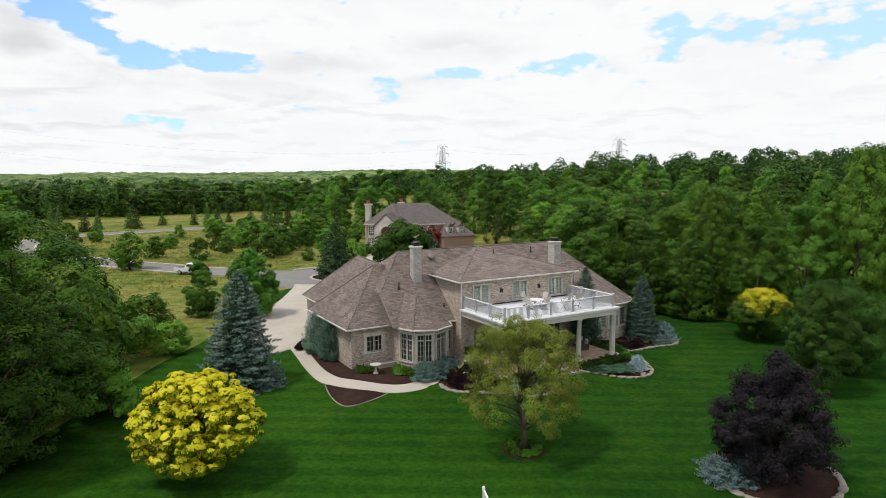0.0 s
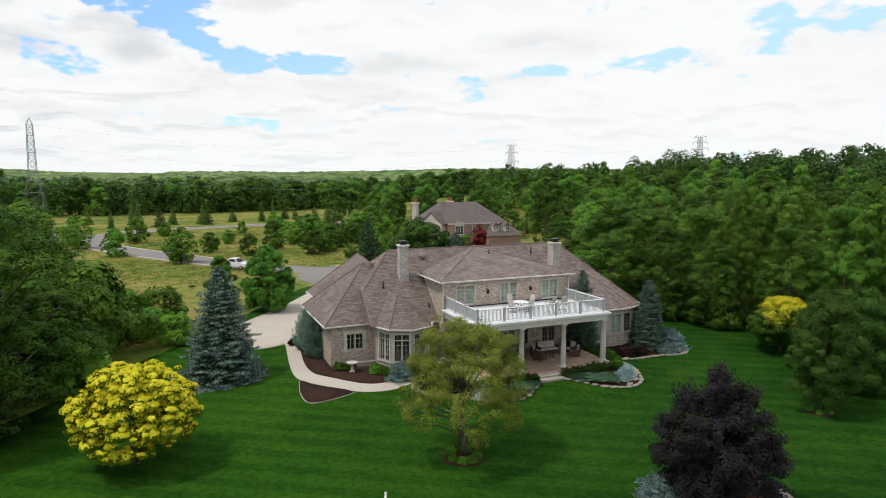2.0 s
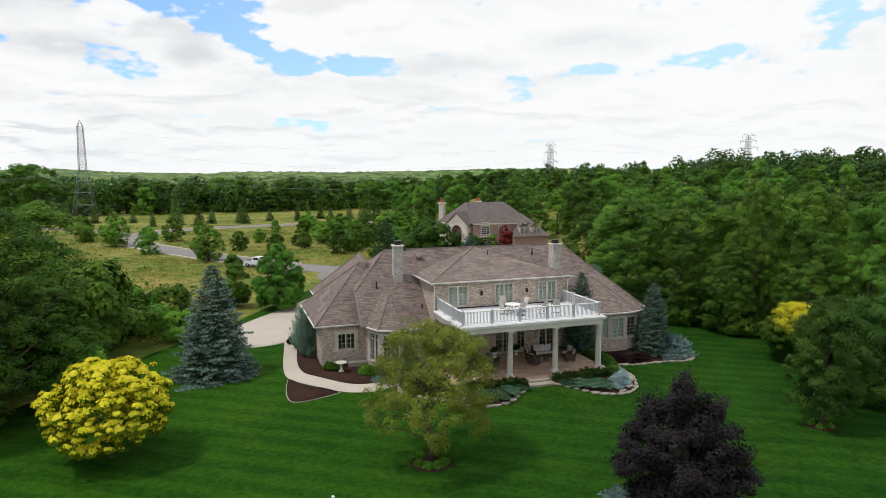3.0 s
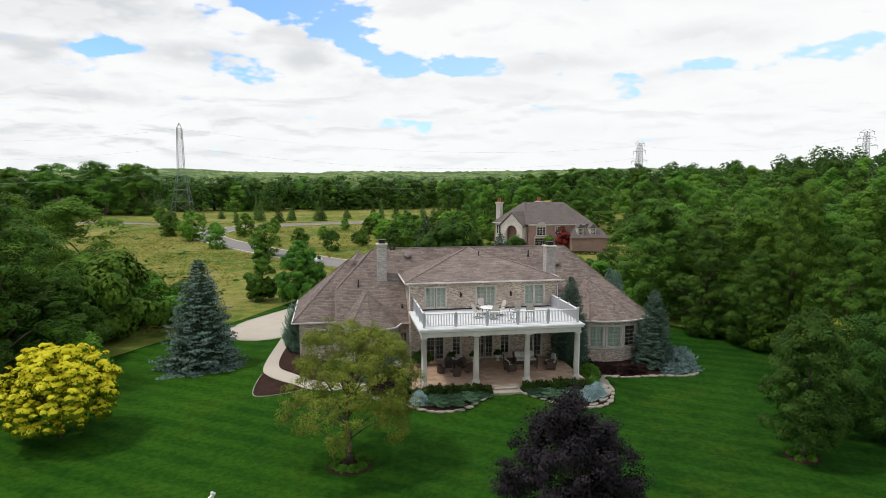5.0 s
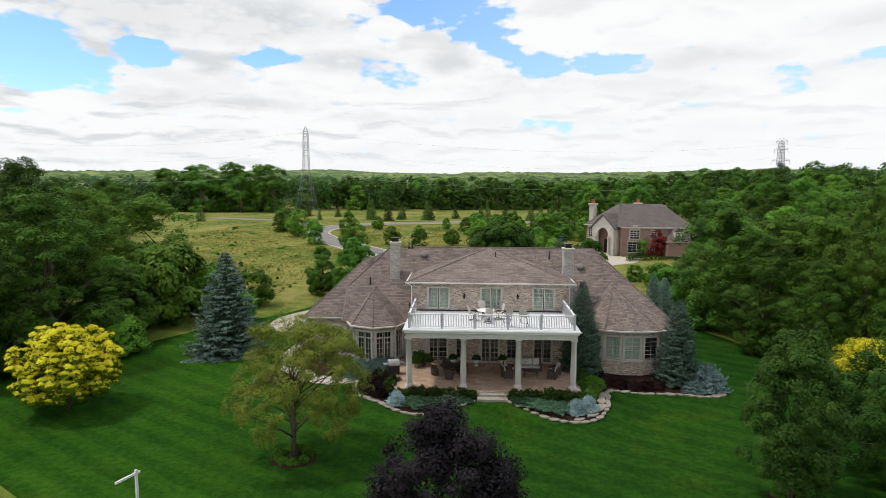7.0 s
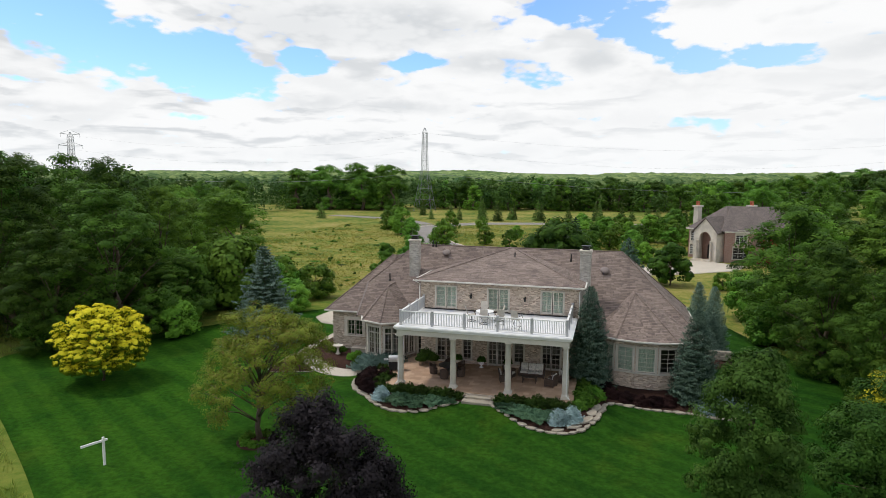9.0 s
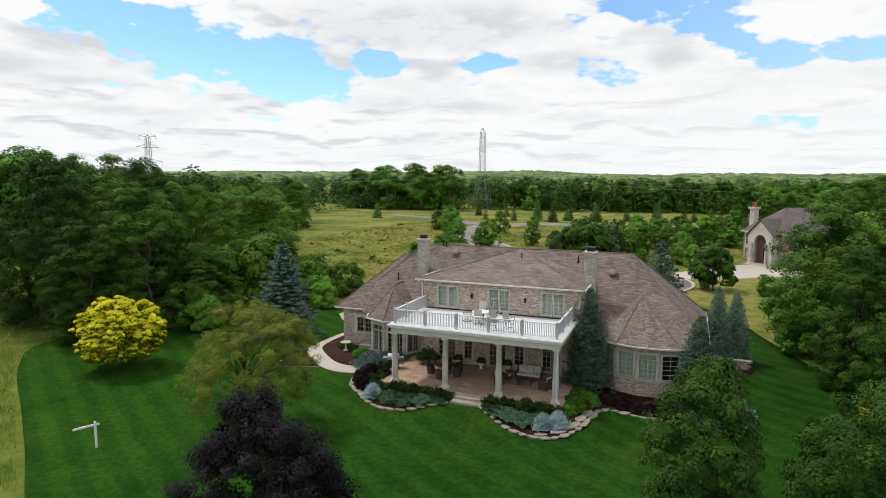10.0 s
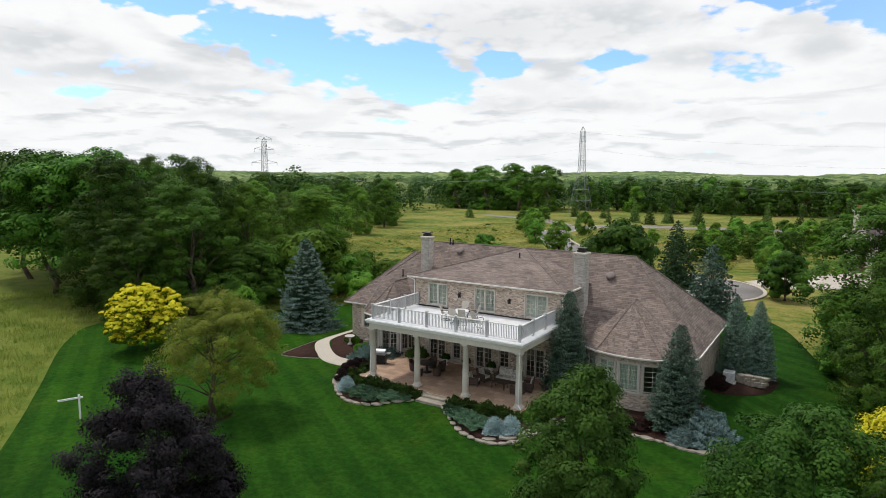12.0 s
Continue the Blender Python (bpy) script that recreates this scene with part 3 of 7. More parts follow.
road_line = curve_through([Vector(p) for p in [(6, 63.5), (-4, 72.0), (-14, 85), (-24, 100), (-33, 116), (-38, 130), (-37, 146), (-30, 158), (-14, 165), (12, 171), (60, 176)]], 8)
lft, rgt = ribbon(road_line, 7.2)
strip("road", lft, rgt, -0.1, 0.06, M["asphalt"], "weathered pale grey asphalt road curving through the meadow", "road")
for a, b in (ribbon(lft[9:], 0.5), ribbon(rgt[9:], 0.5)):
    strip("kerb", a, b, -0.1, 0.16, M["concrete"], "pale concrete kerb along the road", "kerb")
CUL = Vector((9.6, 58.3))
turn_ = [CUL + 11.6 * Vector((math.cos(a * 0.1309), math.sin(a * 0.1309))) for a in range(48)]
sheet("road", turn_, 0.055, M["asphalt"], "weathered asphalt turning circle at the road's end", "road", 0.2, 6.0)
for a0, a1 in ((-1.75, 1.9),):
    line = [CUL + 11.7 * Vector((math.cos(a0 + (a1 - a0) * k / 40), math.sin(a0 + (a1 - a0) * k / 40))) for k in range(41)]
    strip("kerb", *ribbon(line, 0.5), -0.1, 0.17, M["concrete"], "pale concrete kerb round the turning circle", "kerb")
isle = [CUL + 4.2 * Vector((math.cos(a * 0.2618), math.sin(a * 0.2618))) for a in range(24)]
sheet("planting_bed", isle, 0.12, M["mulch"], "brown mulch island in the turning circle", "planting bed", 0.2, 4.0)
strip("kerb", *ribbon(isle + [isle[0]], 0.5), -0.1, 0.17, M["concrete"], "pale concrete kerb round the island", "kerb")
branch = curve_through([Vector(p) for p in [(-38, 140), (-46, 156), (-62, 172), (-90, 184)]], 8)
strip("road", *ribbon(branch, 6.0), -0.1, 0.055, M["asphalt"], "weathered pale grey side road in the meadow", "road")

drive = [(5.0, 52.6), (3.6, 50), (1.5, 46), (-1.0, 38), (-3.0, 31), (-5.0, 25.6), (-6.8, 25.0), (-6.8, 18), (-8.7, 17.5), (-9.6, 18.0), (-12.0, 18.4), (-15.0, 19.2), (-16.8, 21.5), (-16.6, 25.0), (-15.4, 27.6), (-12.2, 32.2), (-8.0, 37.6), (-3.5, 45.0), (0.2, 52), (1.4, 55)]
sheet("driveway", [Vector(p) for p in drive], 0.07, M["concrete"], "pale tan concrete driveway beside the house", "driveway", 0.2)
path = curve_through([Vector(p) for p in [(-10.0, 19.4), (-10.4, 15.8), (-10.9, 11.1), (-10.9, 7.9), (-10.0, 6.0), (-7.9, 4.2), (-5.8, 3.5), (-3.2, 4.0), (-1.2, 4.6)]], 8)
strip("pavement", *ribbon(path, 1.3), -0.1, 0.075, M["concrete"], "curved pale concrete garden path", "path")

# planting beds
BEDS = {
    "house": [(-9.8, 18.0), (-9.9, 15.5), (-10.35, 11.2), (-10.3, 8.4), (-9.5, 6.7), (-7.8, 4.9), (-5.8, 4.15), (-3.2, 4.65), (-1.5, 5.4), (-1.5, 8.5), (-5.0, 9.2), (-8.5, 9.0), (-8.5, 17.5)],
    "tip": [(-11.45, 7.0), (-10.5, 5.3), (-8.2, 3.5), (-9.6, 2.8), (-11.45, 2.6), (-11.8, 4.4)],
    "west": [(-3.2, 3.6), (-3.4, 1.3), (-2.5, -0.4), (-1.1, -1.9), (0.1, -2.95), (1.3, -3.4), (3.1, -3.2), (4.7, -2.0), (5.7, -1.2), (5.7, -0.4), (0.0, -0.5), (-1.0, 2.0), (-1.4, 3.6)],
    "east": [(7.9, -0.5), (8.0, -1.2), (9.6, -3.0), (11.0, -3.8), (12.6, -3.95), (13.6, -3.4), (14.4, -2.2), (14.8, -0.6), (15.3, 1.4), (16.4, 2.2), (18.2, 2.2), (20.6, 2.2), (22.8, 2.0), (24.4, 2.8),
             (24.6, 5.0), (22.6, 8.0), (21.7, 8.3), (20.0, 6.0), (17.5, 5.2), (15.0, 5.7), (13.1, 5.7), (13.1, -0.5)],
    "side": [(22.0, 12.0), (23.8, 12.2), (25.5, 14.8), (26.0, 18.0), (24.8, 20.4), (22.0, 20.0)],
    "maple": [(-5.0 + 1.3 * math.cos(a * 0.7854), -9.8 + 1.3 * math.sin(a * 0.7854)) for a in range(8)],
    "purple": [(5.0 + 3.6 * math.cos(a * 0.6283), -19.6 + 3.2 * math.sin(a * 0.6283)) for a in range(10)],
    "oak": [(21.3 + 1.0 * math.cos(a * 0.7854), -13.2 + 1.0 * math.sin(a * 0.7854)) for a in range(8)],
}
BED_OB = {}
for key, poly in BEDS.items():
    line = curve_through([Vector(p) for p in poly], 4, True)
    BED_OB[key] = sheet("planting_bed", line, 0.085, M["mulch"], "dark brown bark mulch planting bed", "planting bed", 0.2)

# ---------------------------------------------------------------- house
house = thing("house", 6.5, 10.0, 0.0, "tan stone house with brown shingle roofs and a white balcony", "house")


def wall(name, a, b, z0, z1, openings=(), thick=0.25, mat="stone", parent=None):
    """An upright wall from a to b (outer face on its right side), with holes (u0, u1, z0, z1) right through it."""
    a, b = Vector(a), Vector(b)
    L = (b - a).length
    d = (b - a) / L
    nrm = Vector((d.y, -d.x))
    us = sorted({0.0, L, *[o[0] for o in openings], *[o[1] for o in openings]})
    zs = sorted({z0, z1, *[o[2] for o in openings], *[o[3] for o in openings]})
    solid = {}
    for i in range(len(us) - 1):
        for k in range(len(zs) - 1):
            um, zm = (us[i] + us[i + 1]) / 2, (zs[k] + zs[k + 1]) / 2
            solid[i, k] = not any(o[0] < um < o[1] and o[2] < zm < o[3] for o in openings)
    s = Shape()

    def P(u, w, z):
        q = a + d * u - nrm * w
        return (q.x, q.y, z)
    for (i, k), on in solid.items():
        if not on:
            continue
        u0, u1, q0, q1 = us[i], us[i + 1], zs[k], zs[k + 1]
        s.add([P(u0, 0, q0), P(u1, 0, q0), P(u1, 0, q1), P(u0, 0, q1)], [(0, 1, 2, 3)])
        s.add([P(u0, thick, q0), P(u1, thick, q0), P(u1, thick, q1), P(u0, thick, q1)], [(3, 2, 1, 0)])
        for (di, dk), (e0, e1) in {(-1, 0): ((u0, q0), (u0, q1)), (1, 0): ((u1, q0), (u1, q1)), (0, -1): ((u0, q0), (u1, q0)), (0, 1): ((u0, q1), (u1, q1))}.items():
            if not solid.get((i + di, k + dk), False):
                s.add([P(e0[0], 0, e0[1]), P(e1[0], 0, e1[1]), P(e1[0], thick, e1[1]), P(e0[0], thick, e0[1])], [(0, 1, 2, 3)])
    me = bpy.data.meshes.new(name)
    me.from_pydata(s.v, [], s.f)
    bm = bmesh.new()
    bm.from_mesh(me)
    bmesh.ops.remove_doubles(bm, verts=bm.verts, dist=0.001)
    bmesh.ops.recalc_face_normals(bm, faces=bm.faces)
    s.v, s.f = [tuple(v.co) for v in bm.verts], [tuple(v.index for v in f.verts) for f in bm.faces]
    bm.free()
    bpy.data.meshes.remove(me)
    return part(name, s, M[mat], parent or house)


def window(a, b, u0, u1, z0, z1, cols, rows, panes=1, trim=0.12, curtain=False, name="window", mat="white", transom=0.0, sill=True, parent=None):
    """A window in the wall from a to b: trim proud of the wall, sashes with glazing bars, glass, and a curtain behind it."""
    a, b = Vector(a), Vector(b)
    d = (b - a).normalized()
    ang = math.atan2(d.y, d.x)
    m = Matrix.Translation((a.x, a.y, 0)) @ Matrix.Rotation(ang, 4, "Z")
    s = Shape()
    s.m = m
    t = trim                              # local: x along, y into the wall
    s.box(u0 - t, u0 + 0.04, -0.05, 0.14, z0, z1 + t)
    s.box(u1 - 0.04, u1 + t, -0.05, 0.14, z0, z1 + t)
    s.box(u0 + 0.04, u1 - 0.04, -0.05, 0.14, z1 - 0.04, z1 + t)
    if sill:
        s.box(u0 - t - 0.05, u1 + t + 0.05, -0.09, 0.14, z0 - 0.12, z0)
    ob = part(name, s, M[mat], parent or house)
    w = (u1 - u0) / panes
    for i in range(panes):
        q = Shape()
        q.m = m
        p0, p1 = u0 + i * w + 0.03, u0 + (i + 1) * w - 0.03
        e = 0.06
        q.box(p0, p0 + e, 0.05, 0.10, z0 + 0.02, z1 - 0.03)
        q.box(p1 - e, p1, 0.05, 0.10, z0 + 0.02, z1 - 0.03)
        q.box(p0 + e, p1 - e, 0.05, 0.10, z0 + 0.02, z0 + 0.02 + e * (2.5 if name == "door" else 1))
        q.box(p0 + e, p1 - e, 0.05, 0.10, z1 - 0.03 - e, z1 - 0.03)
        for c in range(1, cols):
            x = p0 + e + (p1 - p0 - 2 * e) * c / cols
            q.box(x - 0.017, x + 0.017, 0.052, 0.092, z0 + 0.02 + e, z1 - 0.03 - e)
        for r in range(1, rows):
            z = z0 + 0.02 + e + (z1 - z0 - 0.05 - 2 * e) * r / rows
            h = 0.05 if transom and r == rows - 1 else 0.017
            q.box(p0 + e, p1 - e, 0.054, 0.09, z - h, z + h)
        sash = part("sash", q, M["cream" if curtain else mat], ob)
        g = Shape()
        g.m = m
        g.box(p0 + e - 0.005, p1 - e + 0.005, 0.072, 0.078, z0 + 0.03, z1 - 0.05)
        pane = part("pane", g, M["glass"], ob, "dark reflecting window glass")
        pane.visible_shadow = False
        if curtain:
            k = Shape()
            k.m = m
            n = 24
            for j in range(n + 1):
                x = p0 + (p1 - p0) * j / n
                y = 0.21 + 0.022 * math.sin(j * 2.1)
                k.v += [tuple(m @ Vector((x, y, z0 + 0.03))), tuple(m @ Vector((x, y, z1 - 0.02)))]
                k.v += [tuple(m @ Vector((x, y + 0.006, z0 + 0.03))), tuple(m @ Vector((x, y + 0.006, z1 - 0.02)))]
            for j in range(n):
                o = 4 * j
                k.f += [(o, o + 4, o + 5, o + 1), (o + 2, o + 3, o + 7, o + 6)]
            part("curtain", k, M["curtain"], ob, "pale green-white hanging curtain")
    return ob


FLOOR, EAVE, DECK = 1.05, 4.17, 5.36
YF = 5.9                                  # the two-storey front
# central block
low = [(1.77, 3.3, FLOOR, 3.3), (3.95, 4.69, 1.45, 3.3), (6.03, 7.47, FLOOR, 3.3), (8.07, 8.91, 1.45, 3.3), (10.26, 11.74, FLOOR, 3.3)]
upp = [(1.67, 3.42, DECK + 0.12, 7.3), (5.94, 7.64, DECK + 0.12, 7.3), (10.12, 11.87, DECK + 0.12, 7.3)]
X0, X1 = 0.45, 12.95
A, B = (X0, YF), (X1, YF)
wall("wall", A, B, 0, 7.72, [(u0 - X0, u1 - X0, z0, z1) for u0, u1, z0, z1 in low + upp])
for i, (u0, u1, z0, z1) in enumerate(low):
    door = z0 == FLOOR
    window(A, B, u0 - X0, u1 - X0, z0, z1, 2, 5, 2 if door else 1, name="door" if door else "window", sill=not door, mat="trim", trim=0.07)
for u0, u1, z0, z1 in upp:
    window(A, B, u0 - X0, u1 - X0, z0, z1, 2, 5, 2, 0.05, curtain=True, name="door", sill=False, mat="trim")
wall("wall", (X0, 11.0), (X0, YF + 0.25), 0, 7.72)
wall("wall", (X1, YF + 0.25), (X1, 11.0), 0, 7.72)
# west wing
W0, W1 = (-8.6, 8.6), (-4.6, 8.6)
wall("wall", W0, W1, 0, EAVE, [(1.35, 2.85, 1.95, 3.35)])
window(W0, W1, 1.35, 2.85, 1.95, 3.35, 2, 3, 2, 0.24, mat="lime")
wall("wall", (-8.6, 17.5), (-8.6, 8.85), 0, EAVE)
wall("wall", (-6.9, 17.5), (-8.6, 17.5), 0, EAVE)
wall("wall", (-6.9, 24.6), (-6.9, 17.75), 0, EAVE, [(1.0, 5.6, 0.06, 2.5)])
s = Shape()
for k in range(4):
    s.box(-6.84, -6.78, 19.0, 23.6, 0.07 + k * 0.6, 0.65 + k * 0.6)
part("garage_door", s, M["white"], house, "white panelled garage door")
wall("wall", (20.0, 18.5), (-6.9, 24.6), 0, EAVE)
# bay with five faces
BC, BR = Vector((-2.65, 7.3)), 2.25
bay = [BC + BR * Vector((math.cos(a), math.sin(a))) for a in (math.pi * q for q in (1.0, 1.25, 1.5, 1.75, 2.0))]
for i in range(4):
    a, b = bay[i], bay[i + 1]
    L = (b - a).length
    wall("wall", a, b, 0, EAVE, [(0.2, L - 0.2, 1.35, 3.7)], 0.2)
    window(a, b, 0.2, L - 0.2, 1.35, 3.7, 2, 5, 2, 0.12, transom=1, mat="trim")
wall("wall", (-4.9, 8.6), (-4.9, 7.3), 0, EAVE)
wall("wall", (-0.4, 7.3), (X0, 7.3), 0, EAVE, [(0.1, 0.78, FLOOR, 3.3)])
window((-0.4, 7.3), (X0, 7.3), 0.1, 0.78, FLOOR, 3.3, 2, 5, 1, 0.06, name="door", sill=False, mat="trim")
# east bow
EC = Vector((18.0, 7.3))
bow = [EC + Vector((3.6 * math.cos(a), 2.2 * math.sin(a))) for a in (math.pi * (1 + q / 7) for q in range(8))]
for i in range(7):
    a, b = bow[i], bow[i + 1]
    L = (b - a).length
    hole = 0 < i < 6
    wall("wall", a, b, 0, EAVE, [(0.14, L - 0.14, 1.75, 3.6)] if hole else [], 0.2)
    if hole:
        window(a, b, 0.14, L - 0.14, 1.75, 3.6, 2, 5, 1, 0.1, curtain=i != 4, mat="trim")
wall("wall", (12.95, 7.3), (14.4, 7.3), 0, EAVE)
wall("wall", (21.6, 7.3), (21.6, 18.5), 0, EAVE)
wall("wall", (21.6, 18.5), (20.0, 18.5), 0, EAVE)
part("interior_floor", Shape().box(-6.5, 21.2, 7.6, 18.2, 0.6, FLOOR), M["room"], house)
part("interior_floor", Shape().box(0.72, 12.68, 6.2, 12.5, DECK - 0.3, DECK), M["room"], house)
part("interior_wall", Shape().box(0.72, 12.68, 10.2, 10.3, FLOOR, 7.7), M["room"], house)


def roof(name, verts, faces, mat="roof", parent=None):
    """A solid roof body; its rims get ridge caps from cap()."""
    s = Shape()
    s.add(verts, faces)
    return part(name, s, M[mat], parent or house)


def cap(lines, mat="roof"):
    for line in lines:
        s = Shape().tube([(x, y, z + 0.01) for x, y, z in line], 0.06, 6)
        part("ridge_cap", s, M[mat], house)


def gutter(line, z=EAVE, mat="gutter", h=0.10):
    """White gutter and fascia along the eave."""
    s = Shape()
    pts = [Vector(p) for p in line]
    for i in range(len(pts) - 1):
        a, b = pts[i], pts[i + 1]
        d = (b - a).normalized()
        L = (b - a).length
        s.m = Matrix.Translation((a.x, a.y, 0)) @ Matrix.Rotation(math.atan2(d.y, d.x), 4, "Z")
        s.box(-0.04, L + 0.04, -0.09, 0.03, z - h, z + 0.004)
    return part("gutter", s, M[mat], house)


E0, RZ = EAVE, 9.75
# main body
v = [(-5.5, 6.85, E0), (22, 6.85, E0), (22, 19, E0), (-5.5, 19, E0), (-2.15, 12.8, RZ), (16.1, 12.8, RZ), (-5.5, 9.5, 6.66), (-5.5, 16.4, 6.66)]
roof("roof", v, [(0, 1, 5, 4, 6), (1, 2, 5), (2, 3, 7, 4, 5), (4, 7, 6), (0, 6, 7, 3), (3, 2, 1, 0)])
cap([[v[6], v[4], v[5], v[1]], [v[5], v[2]]])
# west wing, garage, east wing
v = [(-9.15, 8.2, E0), (-1, 8.2, E0), (-1, 17.9, E0), (-9.15, 17.9, E0), (-4.4, 12.9, 8.72), (-1, 12.9, 8.72)]
roof("roof", v, [(0, 1, 5, 4), (2, 3, 4, 5), (3, 0, 4), (1, 2, 5), (3, 2, 1, 0)])
cap([[v[0], v[4], v[3]]])
v = [(-7.3, 11, E0), (1.9, 11, E0), (1.9, 25, E0), (-7.3, 25, E0), (-3.1, 19.8, 8.70), (-3.9, 12.4, 8.66)]
roof("roof", v, [(3, 0, 5), (3, 5, 4), (1, 2, 4), (1, 4, 5), (2, 3, 4), (0, 1, 5), (3, 2, 1, 0)])
cap([[v[3], v[4], v[5]]])
roof("roof", [(12.6, 10.5, E0), (22.03, 10.5, E0), (22.03, 18.9, E0), (12.6, 18.9, E0), (17.3, 14.3, 8.6), (17.3, 11.6, 8.6)], [(1, 2, 4, 5), (2, 3, 4), (3, 0, 5, 4), (0, 1, 5), (3, 2, 1, 0)])
cap([[(22.03, 18.9, E0), (17.3, 14.3, 8.6), (17.3, 12.2, 8.6)]])
# upper storey
UE = 7.76
v = [(0.0, 5.45, UE), (13.4, 5.45, UE), (13.4, 11.4, UE), (0.0, 11.4, UE), (6.8, 12.85, 9.77)]
roof("roof", v, [(0, 1, 4), (1, 2, 4), (3, 0, 4), (2, 3, 4), (3, 2, 1, 0)])
cap([[v[0], v[4], v[1]]])
gutter([(0.0, 11.0), (0.0, 5.45), (13.4, 5.45), (13.4, 8.3)], UE)
# bay and bow
o = [BC + 2.62 * Vector((math.cos(a), math.sin(a))) for a in (math.pi * q for q in (1.0, 1.25, 1.5, 1.75, 2.0))]
v = [(p.x, p.y, E0 - 0.02) for p in o] + [(-3.0, 7.6, 6.68), (-3.1, 10.4, 6.72), (-0.03, 9.5, E0), (-5.27, 9.5, E0)]
roof("roof", v, [(0, 1, 5), (1, 2, 5), (2, 3, 5), (3, 4, 5), (4, 7, 6, 5), (8, 0, 5, 6), (7, 8, 6), (4, 3, 2, 1, 0, 8, 7)])
cap([[v[i], v[5]] for i in range(1, 4)] + [[v[5], v[6]]])
gutter([(-9.15, 17.9), (-9.15, 8.2), (-5.4, 8.2)])
gutter([(p.x, p.y) for p in o])
gutter([(-7.3, 25), (-7.3, 17.9)])
gutter([(-0.05, 6.85), (0.42, 6.85)])
oe = [EC + Vector((4.0 * math.cos(a), 2.6 * math.sin(a))) for a in (math.pi * (1 + q / 16) for q in range(17))]
v = [(p.x, p.y, E0 - 0.02) for p in oe] + [(17.15, 8.9, 7.02), (17.0, 10.8, 7.04), (22.0, 9.5, E0 - 0.02), (14.0, 9.5, E0 - 0.02)]
roof("roof", v, [(i, i + 1, 17) for i in range(16)] + [(16, 19, 18, 17), (20, 0, 17, 18), (19, 20, 18), tuple(reversed(range(17))) + (20, 19)])
cap([[v[17], v[18]], [v[5], v[17]], [v[11], v[17]]])
gutter([(p.x, p.y) for p in oe] + [(22, 18.9)])
s = Shape().add([(-5.5, 6.8, E0 - 0.1), (-5.5, 9.55, 6.6), (-5.5, 9.55, 6.72), (-5.5, 6.8, E0 + 0.04), (-5.62, 6.8, E0 - 0.1), (-5.62, 9.55, 6.6), (-5.62, 9.55, 6.72), (-5.62, 6.8, E0 + 0.04)],
                [(0, 1, 2, 3), (7, 6, 5, 4), (0, 4, 5, 1), (1, 5, 6, 2), (2, 6, 7, 3), (3, 7, 4, 0)])
part("rake_board", s, M["vent"], house)

# chimneys
for x0, x1, y0, y1, top, bot in ((-1.92, -1.08, 10.1, 10.8, 10.35, 6.6), (12.85, 13.7, 8.3, 9.2, 10.15, 5.0)):
    ch = part("chimney", Shape().box(x0, x1, y0, y1, bot, top), M["chimney"], house, "pale grey stone chimney with a black flue cap")
    part("crown", Shape().box(x0 - 0.08, x1 + 0.08, y0 - 0.08, y1 + 0.08, top, top + 0.14, 0.04), M["lime"], ch, "pale cast stone crown")
    xm, ym = (x0 + x1) / 2, (y0 + y1) / 2
    s = Shape().box(xm - 0.28, xm + 0.28, ym - 0.26, ym + 0.26, top + 0.14, top + 0.30)
    s.box(xm - 0.22, xm + 0.22, ym - 0.2, ym + 0.2, top + 0.30, top + 0.42)
    s.box(xm - 0.36, xm + 0.36, ym - 0.33, ym + 0.33, top + 0.42, top + 0.47)
    part("flue_cap", s, M["black"], ch, "black metal flue cap")

# roof vents and pipes
for x, y in ((0.95, 12.1), (14.75, 11.2)):
    z = E0 + (y - 6.85) * 0.943
    s = Shape()
    s.m = Matrix.Translation((x, y - 0.1, z + 0.02)) @ Matrix.Rotation(radians(35), 4, "X")
    s.lathe([(0.30, 0), (0.36, 0.08), (0.34, 0.16), (0.20, 0.24), (0.05, 0.26)], n=18)
    part("roof_vent", s, M["vent"], house, "round brown metal roof vent", True)
for x, y, h in ((-3.6, 9.7, 0.6), (7.3, 10.8, 0.45), (12.0, 10.9, 0.45), (-0.5, 12.7, 0.5), (-0.2, 12.7, 0.35), (0.0, 8.0, 0.3)):
    z = max(E0 + (y - 6.85) * 0.943, UE + (y - 5.45) * 0.2614 if 0 < x < 13.4 else 0)
    part("vent_pipe", Shape().lathe([(0.09, z - 0.2), (0.09, z + 0.08), (0.055, z + 0.1), (0.055, z + h)], x, y, 8), M["black"], house)

# downpipes
for path_ in ([(0.1, 5.42, UE - 0.1), (0.38, 5.78, UE - 0.35), (0.38, 5.78, 5.5)], [(-0.9, 5.6, E0 - 0.1), (-0.98, 5.72, E0 - 0.4), (-0.98, 5.72, 0.3)],
              [(0.45, -0.4, 4.75), (0.60, -0.05, 4.5), (0.60, -0.24, 1.3), (0.45, -0.5, 1.1)], [(12.7, -0.4, 4.75), (12.62, -0.2, 4.5), (12.62, -0.24, 1.3), (12.9, -0.5, 1.15)],
              [(13.3, 5.5, UE - 0.1), (13.02, 5.85, UE - 0.4), (13.02, 5.85, 5.4)]):
    part("downpipe", Shape().tube(path_, 0.04, 8), M["white"], house)

